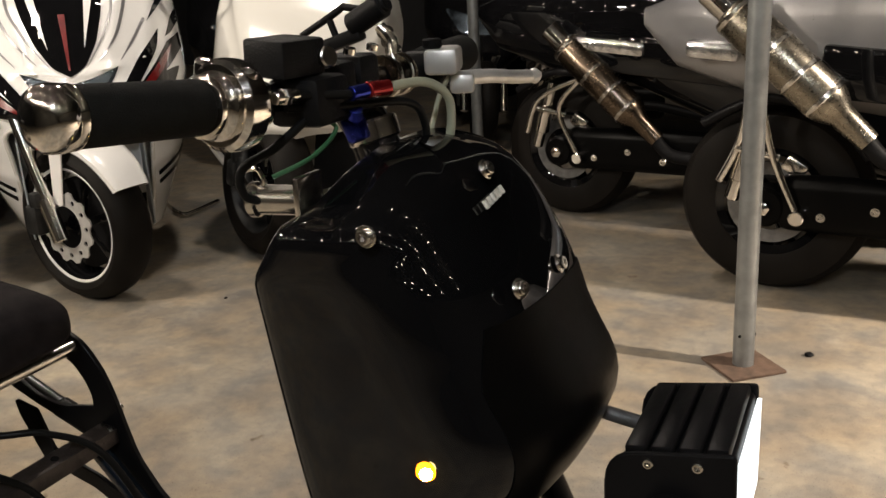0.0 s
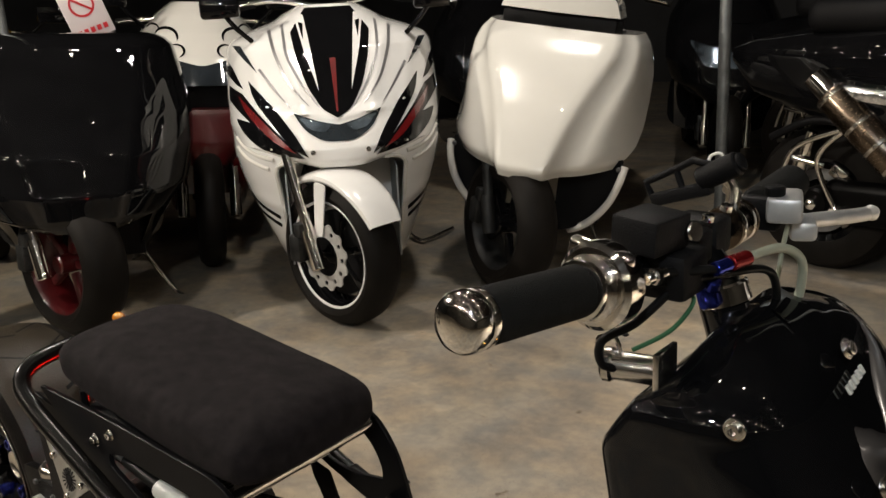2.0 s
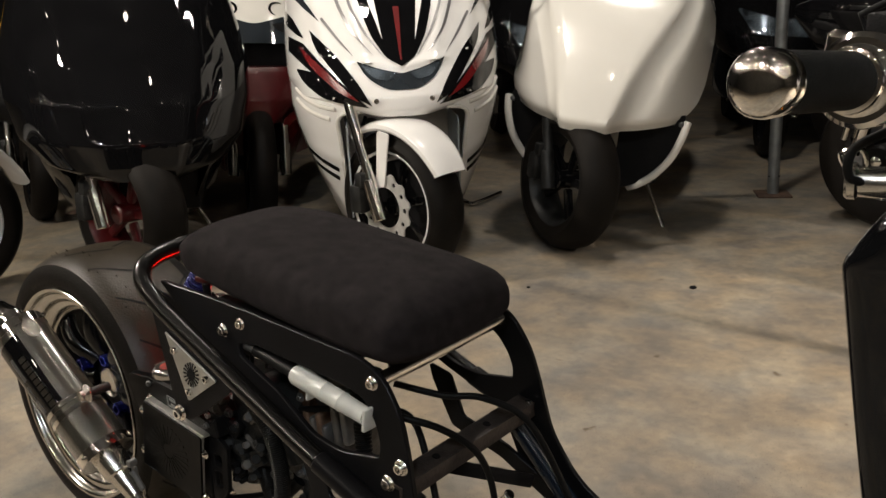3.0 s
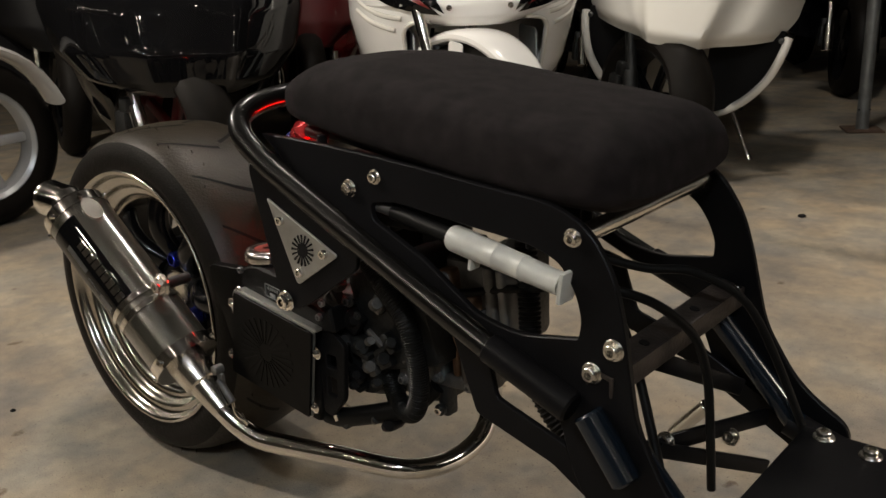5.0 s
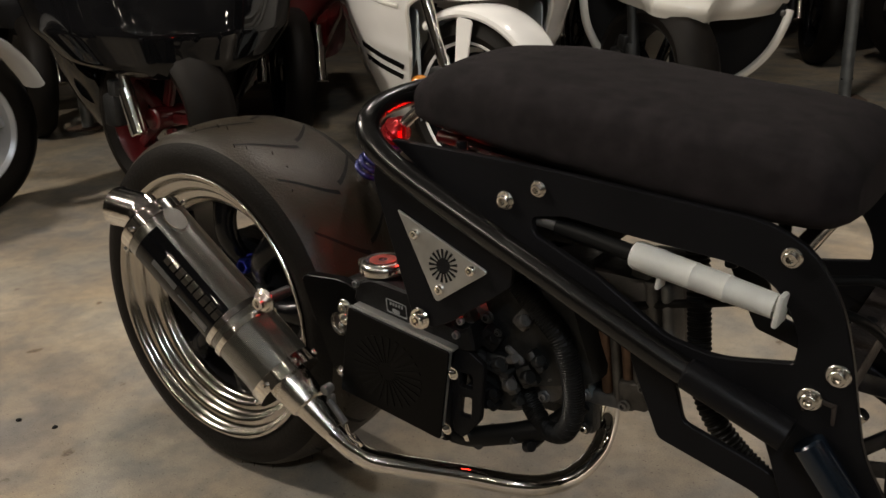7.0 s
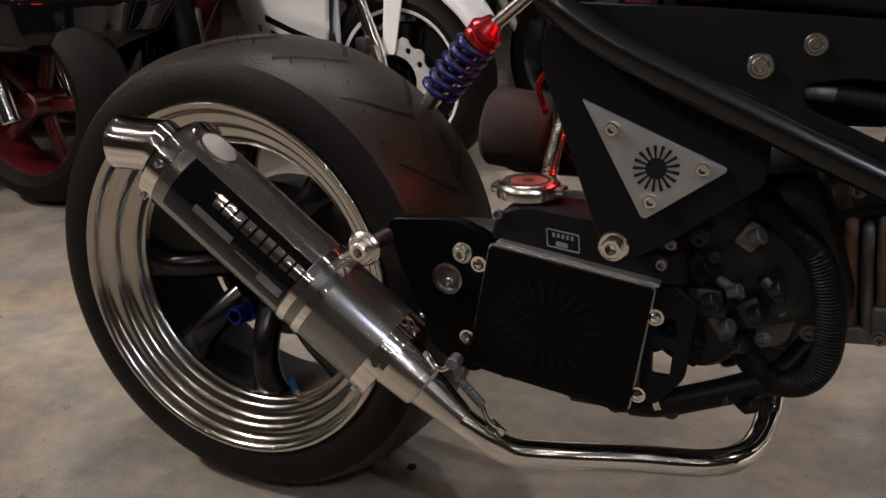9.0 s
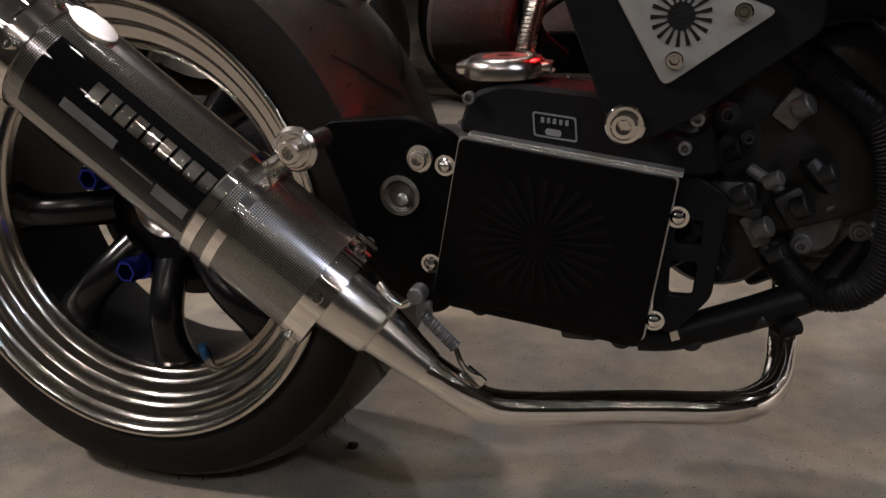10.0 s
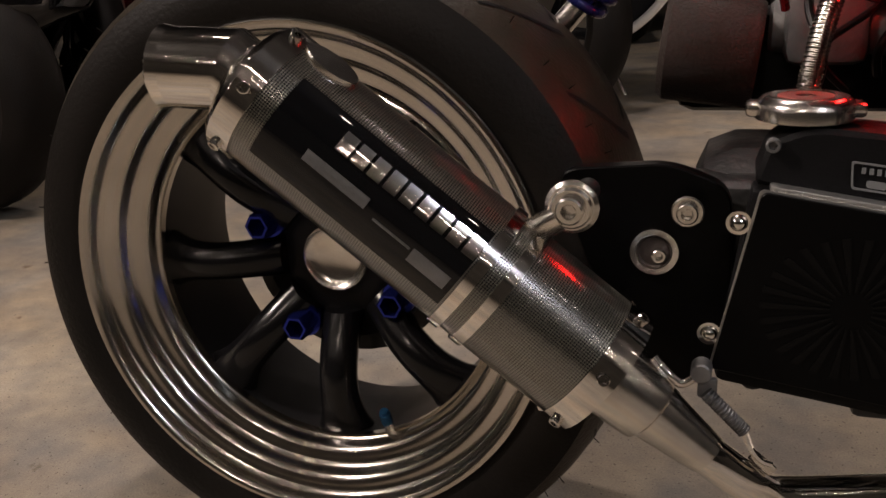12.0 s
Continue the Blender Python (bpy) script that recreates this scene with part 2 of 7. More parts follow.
def lathe(profile, base, axis, n=48, closed=False, caps=True):
    """Turns (radius, along) pairs about the axis through base."""
    z = Vector(axis).normalized()
    q = z.to_track_quat("Z", "Y").to_matrix()
    bm = bmesh.new()
    rings = []
    for r, h in profile:
        if r < 1e-5:
            rings.append([bm.verts.new(Vector(base) + q @ Vector((0, 0, h)))])
        else:
            rings.append([bm.verts.new(Vector(base) + q @ Vector((r * math.cos(2 * math.pi * k / n), r * math.sin(2 * math.pi * k / n), h))) for k in range(n)])
    pairs = list(zip(rings, rings[1:])) + ([(rings[-1], rings[0])] if closed else [])
    for a, b in pairs:
        for k in range(n):
            l = (k + 1) % n
            if len(a) == 1 and len(b) > 1:
                bm.faces.new((a[0], b[k], b[l]))
            elif len(b) == 1 and len(a) > 1:
                bm.faces.new((a[k], a[l], b[0]))
            elif len(a) > 1:
                bm.faces.new((a[k], a[l], b[l], b[k]))
    if caps and not closed:
        for r in (rings[0], rings[-1]):
            if len(r) > 1:
                bm.faces.new(r)
    return bm


def rod(a, b, r, n=20, r2=None, soft=0.15):
    """A round bar from a to b with softened ends."""
    a, b = Vector(a), Vector(b)
    h, r2 = (b - a).length, r if r2 is None else r2
    e = min(r, r2) * soft
    return lathe([(0, 0), (r - e, 0), (r, e), (r2, h - e), (r2 - e, h), (0, h)], a, b - a, n)


def smooth_path(points, per=8):
    p = [Vector(v) for v in points]
    out = []
    for i in range(len(p) - 1):
        p0, p1, p2, p3 = p[max(i - 1, 0)], p[i], p[i + 1], p[min(i + 2, len(p) - 1)]
        for k in range(per):
            t = k / per
            out.append(0.5 * (2 * p1 + (p2 - p0) * t + (2 * p0 - 5 * p1 + 4 * p2 - p3) * t * t + (3 * p1 - p0 - 3 * p2 + p3) * t**3))
    out.append(p[-1])
    return out


def tube(points, r, n=14, per=8, rib=0.0, pitch=0.006, close=False):
    """A round tube along a smooth line through the points; rib: ring ridges like a corrugated hose."""
    path = smooth_path(points, per) if per > 1 else [Vector(v) for v in points]
    if rib:
        fine, total = [path[0]], 0.0
        step = pitch / 4
        for a, b in zip(path, path[1:]):
            d = (b - a).length
            k = max(1, round(d / step))
            fine += [a.lerp(b, (i + 1) / k) for i in range(k)]
        path = fine
    bm = bmesh.new()
    rings, side = [], None
    for i, c in enumerate(path):
        d = (path[min(i + 1, len(path) - 1)] - path[max(i - 1, 0)]).normalized()
        if side is None:
            side = d.orthogonal().normalized()
        side = (side - d * side.dot(d)).normalized()
        up = d.cross(side)
        rr = r * (1 + (rib if i % 4 in (0, 1) else -rib)) if rib else r
        rings.append([bm.verts.new(c + rr * (math.cos(2 * math.pi * k / n) * side + math.sin(2 * math.pi * k / n) * up)) for k in range(n)])
    for a, b in zip(rings, rings[1:]):
        for k in range(n):
            bm.faces.new((a[k], a[(k + 1) % n], b[(k + 1) % n], b[k]))
    bm.faces.new(rings[0])
    bm.faces.new(rings[-1])
    return bm


def rounded(poly, r, seg=5):
    """A closed outline with its corners rounded by r (or by each corner's own third value)."""
    out, n = [], len(poly)
    for i in range(n):
        p, a, b = Vector(poly[i][:2]), Vector(poly[i - 1][:2]), Vector(poly[(i + 1) % n][:2])
        rr = poly[i][2] if len(poly[i]) > 2 else r
        u, v = (a - p), (b - p)
        d = min(rr, u.length * 0.45, v.length * 0.45)
        p0, p1 = p + u.normalized() * d, p + v.normalized() * d
        for k in range(seg + 1):
            t = k / seg
            out.append(tuple((1 - t) ** 2 * p0 + 2 * t * (1 - t) * p + t * t * p1))
    return out


def plate(outline, holes, y0, y1, edge=0.0012):
    """A flat plate in the xz plane between y0 and y1, cut out to the outline, with holes right through."""
    bm = bmesh.new()
    loops = []
    for loop in [outline, *holes]:
        vs = [bm.verts.new((x, y0, z)) for x, z in loop]
        loops.append([bm.edges.new((vs[i], vs[(i + 1) % len(vs)])) for i in range(len(vs))])
    bmesh.ops.triangle_fill(bm, use_beauty=True, use_dissolve=False, edges=[e for l in loops for e in l])
    faces = list(bm.faces)
    got = bmesh.ops.extrude_face_region(bm, geom=faces)
    vs = [g for g in got["geom"] if isinstance(g, bmesh.types.BMVert)]
    bmesh.ops.translate(bm, vec=(0, y1 - y0, 0), verts=vs)
    if edge:
        bmesh.ops.recalc_face_normals(bm, faces=bm.faces)
        rim = [e for e in bm.edges if len(e.link_faces) == 2 and e.calc_face_angle() > 1.2 and abs(e.verts[0].co.y - e.verts[1].co.y) < 1e-6]
        bmesh.ops.bevel(bm, geom=rim, offset=edge, segments=1, affect="EDGES")
    return bm


def ring_points(cx, cz, r, n=20):
    return [(cx + r * math.cos(2 * math.pi * k / n), cz + r * math.sin(2 * math.pi * k / n)) for k in range(n)]


def loft(sections, caps=True):
    """Skins closed rings of points."""
    bm = bmesh.new()
    rings = [[bm.verts.new(p) for p in s] for s in sections]
    n = len(rings[0])
    for a, b in zip(rings, rings[1:]):
        for k in range(n):
            bm.faces.new((a[k], a[(k + 1) % n], b[(k + 1) % n], b[k]))
    if caps:
        bm.faces.new(rings[0])
        bm.faces.new(rings[-1])
    return bm


def interp(x, table):
    """The value at x in rows of (x, value), smoothly joined."""
    if x <= table[0][0]:
        return table[0][1]
    for (a, u), (b, v) in zip(table, table[1:]):
        if x <= b:
            t = (x - a) / (b - a)
            return u + (v - u) * t
    return table[-1][1]


def bolt(name, where, axis, parent, r=0.009, mat=None, washer=True, label="bright socket-head bolt"):
    """A cap bolt with a flanged washer and a hexagon socket, its head standing along the axis."""
    w, a = Vector(where), Vector(axis).normalized()
    bits = []
    if washer:
        bits.append(lathe([(0, 0), (r * 1.45, 0), (r * 1.5, r * 0.12), (r * 1.35, r * 0.3), (0, r * 0.3)], w, a, 28))
    bits.append(lathe([(0, 0), (r * 0.98, 0), (r, r * 0.2), (r, r * 0.95), (r * 0.86, r * 1.1), (r * 0.56, r * 1.1)], w, a, 24, caps=False))
    bits.append(lathe([(r * 0.56, r * 1.1), (r * 0.5, r * 0.4), (0, r * 0.4)], w, a, 6, caps=False))
    return part(name, join(*bits), mat or STEEL, parent, label)


def dome(name, where, axis, parent, r, mat=None):
    """A domed button screw on a thin washer."""
    bm = lathe([(0, r * 0.85), (r * 0.35, r * 0.8), (r * 0.7, r * 0.55), (r * 0.95, r * 0.15), (r, 0), (r * 1.35, 0), (r * 1.35, -r * 0.2), (0, -r * 0.2)], where, axis, 24)
    return part(name, bm, mat or CHROME, parent)

# ---- the custom scooter ----
BASE = Vector((-1.2, 0.665, 0))
scooter = thing("custom_scooter", Matrix.Translation(BASE), "low black custom scooter with chrome deep-dish rear wheel and grey seat", "scooter")
NEAR, FAR, MID = 0.515, 0.812, 0.665


def sc(name, bm, mat, parent=None, label="", smooth=True):
    ob = part(name, bm, mat, parent or scooter, label, smooth)
    if ob.parent == scooter:
        ob.matrix_parent_inverse = Matrix.Translation(-BASE)
    return ob


def seat():
    # along the seat: top, underside, half width
    top = [(-1.418, 0.612), (-1.40, 0.646), (-1.36, 0.662), (-1.28, 0.664), (-1.20, 0.654), (-1.10, 0.640), (-1.02, 0.631), (-0.96, 0.621), (-0.938, 0.610), (-0.922, 0.590)]
    low = [(-1.418, 0.600), (-1.40, 0.590), (-1.36, 0.583), (-1.28, 0.567), (-1.20, 0.556), (-1.10, 0.543), (-1.02, 0.535), (-0.96, 0.534), (-0.938, 0.538), (-0.922, 0.552)]
    half = [(-1.418, 0.060), (-1.40, 0.100), (-1.36, 0.118), (-1.28, 0.124), (-1.20, 0.126), (-1.10, 0.128), (-1.02, 0.128), (-0.96, 0.126), (-0.938, 0.121), (-0.922, 0.100)]
    xs = [-1.418 + 0.496 * k / 44 for k in range(45)]
    sections = []
    for x in xs:
        a, b, w = interp(x, top), interp(x, low), interp(x, half)
        ring = []
        for k in range(36):
            t = 2 * math.pi * k / 36
            c, s = math.cos(t), math.sin(t)
            e = 0.72 if s > 0 else 0.5
            ring.append((x - 0.010 * max(0.0, (x + 1.0) / 0.078), MID + w * math.copysign(abs(c) ** 0.66, c), (a + b) / 2 + (a - b) / 2 * math.copysign(abs(s) ** e, s)))
        sections.append(ring)
    bm = loft(sections)
    bmesh.ops.smooth_vert(bm, verts=bm.verts, factor=0.4, use_axis_x=True, use_axis_y=True, use_axis_z=True)
    ob = sc("seat", bm, FABRIC, label="dark grey suede seat pad")
    pan = [(x, z) for x, z in [(-1.38, 0.578), (-1.2, 0.556), (-1.05, 0.543), (-0.985, 0.542)]]
    sc("seat_base", join(*[block(((a[0] + b[0]) / 2, MID, (a[1] + b[1]) / 2), (abs(b[0] - a[0]) + 0.004, 0.15, 0.012), 0.003, pose(0, 0, 0, 0, math.degrees(math.atan2(a[1] - b[1], b[0] - a[0])), 0)) for a, b in zip(pan, pan[1:])]), MATT_BLACK)
    for x, y in ((-1.03, 0.55), (-1.0, 0.60), (-1.03, 0.78), (-1.33, 0.56), (-1.33, 0.77)):
        sc("seat_post", rod((x, y, 0.50), (x, y, interp(x, low) + 0.005), 0.006), SATIN_BLACK)
    return ob


seat()

# Main rails and the loop behind the seat
RAIL = [(-0.975, 0.505, 0.380), (-1.057, 0.505, 0.411), (-1.174, 0.505, 0.464), (-1.306, 0.505, 0.525), (-1.375, 0.505, 0.559)]
loop = RAIL + [(-1.412, 0.508, 0.586), (-1.428, 0.528, 0.606), (-1.432, 0.575, 0.616), (-1.432, MID, 0.617), (-1.432, 0.755, 0.616), (-1.428, 0.802, 0.606), (-1.412, 0.822, 0.586)] + [(x, 0.825, z) for x, y, z in RAIL[::-1]]
sc("frame_rail", tube(loop, 0.0135, 18, 6), RAIL_BLACK, label="black bent tube frame rail")
for y in (0.505, 0.825):
    sc("rail_sleeve", rod((-0.955, y, 0.372), (-1.05, y, 0.409), 0.0155), SATIN_BLACK)


def face_y(x, z):
    """Outer face of the near side plate: the plates lean together towards the seat, the near one more."""
    return 0.537 + 0.034 * (x + 0.975) + 0.12 * (z - 0.523)


def lean(bm, near=True):
    for v in bm.verts:
        d = face_y(v.co.x, v.co.z) - NEAR
        v.co.y += d if near else -0.4 * d
    return bm


def side_plate(y0, y1):
    upper = rounded([(-1.405, 0.583), (-1.30, 0.578, 0.03), (-1.183, 0.569, 0.03), (-1.07, 0.557, 0.03), (-1.0, 0.551, 0.03), (-0.958, 0.532, 0.03), (-0.930, 0.490, 0.03), (-0.917, 0.448, 0.02), (-0.908, 0.405, 0.02), (-0.898, 0.362, 0.03), (-0.858, 0.298, 0.03), (-0.80, 0.262, 0.02), (-0.80, 0.226), (-0.90, 0.236), (-0.955, 0.290, 0.03), (-0.975, 0.345, 0.02), (-0.992, 0.380, 0.01), (-1.08, 0.414), (-1.20, 0.468), (-1.32, 0.524)], 0.008)
    hole = rounded([(-1.150, 0.474), (-1.222, 0.505), (-1.225, 0.522), (-1.19, 0.527), (-1.12, 0.519, 0.01), (-1.018, 0.509, 0.02), (-0.986, 0.497, 0.02), (-0.968, 0.470, 0.02), (-0.961, 0.448, 0.01), (-0.963, 0.431, 0.003), (-1.03, 0.420, 0.02), (-1.078, 0.430, 0.01)], 0.008)
    return plate(upper, [hole], y0, y1)


for y in (NEAR, FAR):
    sc("side_plate", lean(side_plate(y, y + 0.008), y == NEAR), SATIN_BLACK, label="black laser-cut steel side plate")

# Lower bracing bars under the rails
for y in (NEAR + 0.009, FAR - 0.009):
    out = rounded([(-1.118, 0.420), (-1.114, 0.395), (-1.080, 0.322), (-0.987, 0.296), (-0.80, 0.190), (-0.80, 0.226), (-0.975, 0.320), (-1.056, 0.345), (-1.076, 0.410)], 0.006)
    sc("lower_brace", lean(plate(out, [], y, y + 0.007), y < MID), SATIN_BLACK)

# Cross bars
sc("cross_bar", rod((-0.974, 0.545, 0.523), (-0.974, 0.802, 0.523), 0.0095), STEEL, label="bare steel cross bar below the seat")
cm = block((-0.938, MID, 0.404), (0.028, 0.286, 0.004), 0.001, pose(0, 0, 0, 0, 12, 0))
crossmember = sc("cross_member", cm, GRIMY_BROWN, label="folded steel cross member with bolt holes")
for x, z in ((-0.9255, 0.3925), (-0.9505, 0.397)):
    sc("side_flange", block((x, MID, z), (0.004, 0.286, 0.022), 0.001), GRIMY_BROWN, crossmember)
for y in (0.604, 0.711):
    sc("bolt_hole", rod((-0.938, y, 0.402), (-0.937, y, 0.4065), 0.006, 14), MATT_BLACK, crossmember)
for a, b, w in (((-0.960, 0.640, 0.262), (-0.885, 0.800, 0.258), 0.020), ((-0.945, 0.655, 0.262), (-0.875, 0.780, 0.205), 0.018), ((-0.945, 0.640, 0.372), (-0.905, 0.770, 0.300), 0.020)):
    a, b = Vector(a), Vector(b)
    turn = (b - a).to_track_quat("X", "Z").to_matrix().to_4x4()
    sc("cross_brace", block((a + b) / 2, ((b - a).length, 0.006, w), 0.002, turn), SATIN_BLACK)
sc("stay_tube", rod((-0.941, 0.508, 0.371), (-0.898, 0.506, 0.315), 0.0145), BLUE_SHEEN, label="black stay tube beside the side plate, blue sheen in its colour")
for y in (0.543, 0.795):
    sc("down_tube", rod((-0.955, y, 0.375), (-0.845, y, 0.255), 0.013), BLUE_SHEEN)
    sc("neck_tube", tube([(-0.86, y, 0.262), (-0.80, y, 0.243), (-0.62, y + (0.05 if y < MID else -0.05), 0.235), (-0.42, MID + (-0.03 if y < MID else 0.03), 0.30), (-0.36, MID, 0.46)], 0.016), SATIN_BLACK)
sc("cross_bar", rod((-0.985, 0.772, 0.215), (-0.942, 0.766, 0.268), 0.0085), STEEL, label="bright steel bar end below the frame")
foot = sc("footboard", join(block((-0.74, MID, 0.262), (0.20, 0.25, 0.006), 0.002), block((-0.60, MID, 0.255), (0.16, 0.20, 0.006), 0.002)), SATIN_BLACK, label="black steel foot board")
for x, y in ((-0.815, 0.775), (-0.765, 0.765), (-0.72, 0.76), (-0.815, 0.555)):
    bolt("bolt", (x, y, 0.265), (0, 0, 1), foot, 0.008)

for x, z, r in ((-1.256, 0.535, 0.0068), (-1.219, 0.551, 0.0058), (-0.975, 0.523, 0.0063), (-0.926, 0.429, 0.0072), (-0.946, 0.403, 0.0072)):
    bolt("bolt", (x, face_y(x, z), z), (0, -1, 0), scooter, r).matrix_parent_inverse = Matrix.Translation(-BASE)
    if x > -1.0:
        bolt("bolt", (x, FAR + 0.008 - 0.4 * (face_y(x, z) - NEAR), z), (0, 1, 0), scooter, r).matrix_parent_inverse = Matrix.Translation(-BASE)
bolt("bolt", (-0.930, 0.802, 0.402), (0, -1, 0), scooter, 0.0055, washer=False).matrix_parent_inverse = Matrix.Translation(-BASE)
for x, y, z in ((-0.945, 0.672, 0.264), (-0.905, 0.747, 0.249)):
    bolt("bolt", (x, y, z), (0, -1, 0.3), scooter, 0.0072).matrix_parent_inverse = Matrix.Translation(-BASE)

# Triangle emblem plate on its black bracket
back = rounded([(-1.425, 0.568), (-1.428, 0.535), (-1.372, 0.392), (-1.345, 0.378), (-1.318, 0.392), (-1.245, 0.445), (-1.24, 0.52), (-1.32, 0.550)], 0.008)
sc("bracket_plate", lean(plate(back, [], NEAR + 0.001, NEAR + 0.007)), SATIN_BLACK)
tri = [(-1.391, 0.508, 0.003), (-1.271, 0.457, 0.006), (-1.336, 0.412, 0.006)]
badge = sc("emblem_plate", lean(plate(rounded(tri, 0.004), [], NEAR - 0.003, NEAR, 0.0006)), ALUMINIUM, label="triangular sanded aluminium plate with a black sunburst")
cx, cz = -1.3275, 0.455
sc("sunburst", lean(plate(ring_points(cx, cz, 0.0085, 24), [], NEAR - 0.0039, NEAR - 0.0031, 0)), MATT_BLACK, badge, "black sunburst centre")
for k in range(17):
    a = 2 * math.pi * k / 17 + 0.2
    d = 0.075
    ray = (plate([(cx + 0.0082 * math.cos(a - d), cz + 0.0082 * math.sin(a - d)), (cx + 0.0185 * math.cos(a - d), cz + 0.0185 * math.sin(a - d)), (cx + 0.0185 * math.cos(a + d), cz + 0.0185 * math.sin(a + d)), (cx + 0.0082 * math.cos(a + d), cz + 0.0082 * math.sin(a + d))], [], NEAR - 0.0039, NEAR - 0.0031, 0))
    sc("ray", lean(ray), MATT_BLACK, badge)
for x, z in ((-1.364, 0.485), (-1.291, 0.457), (-1.330, 0.429)):
    bolt("bolt", (x, face_y(x, z) - 0.003, z), (0, -1, 0), badge, 0.0056, CHROME, False)

# Transparent filler syringe clipped along the plate, with its hose
A, B = Vector((-1.118, 0.537, 0.500)), Vector((-0.979, 0.531, 0.478))
d = (B - A).normalized()
N = (B - A).length
syringe = sc("syringe", lathe([(0.0060, 0.001), (0.0125, 0.0), (0.0140, 0.004), (0.0140, 0.028), (0.0133, 0.030), (0.0130, 0.060), (0.0135, 0.061), (0.0129, 0.062), (0.0126, 0.092), (0.0131, 0.093), (0.0122, 0.095), (0.0114, N - 0.004), (0.0102, N - 0.004), (0.0112, 0.094), (0.0118, 0.060), (0.0122, 0.028), (0.0122, 0.004)], A, d, 36, True), SYRINGE, label="cloudy clear plastic filler syringe")
sc("plunger", join(rod(A + d * 0.034, A + d * (N - 0.002), 0.0052, 16), rod(A + d * 0.032, A + d * 0.042, 0.0112, 24), *[block(A + d * (N * 0.62), (N * 0.66, 0.0012, 0.019), 0, d.to_track_quat("X", "Z").to_matrix().to_4x4() @ pose(0, 0, 0, k, 0, 0)) for k in (0, 90)]), PLASTIC_WHITE, syringe, "milky white plunger")
sc("flange", block(A + d * 0.030 - Vector((0, 0, 0.006)), (0.005, 0.016, 0.036), 0.0022, d.to_track_quat("X", "Z").to_matrix().to_4x4()), SYRINGE, syringe)
sc("thumb_rest", block(B + d * 0.001, (0.006, 0.024, 0.032), 0.0028, d.to_track_quat("X", "Z").to_matrix().to_4x4()), SYRINGE, syringe)
sc("rubber_sleeve", tube([A + d * 0.004, A - d * 0.04, A - d * 0.085], 0.0085, 14, 2), HOSE, syringe)
sc("hose_fitting", join(rod(A - d * 0.080, A - d * 0.105, 0.0065), rod(A - d * 0.10, A - d * 0.122, 0.0072)), DARK_STEEL, label="ribbed grey hose fitting")


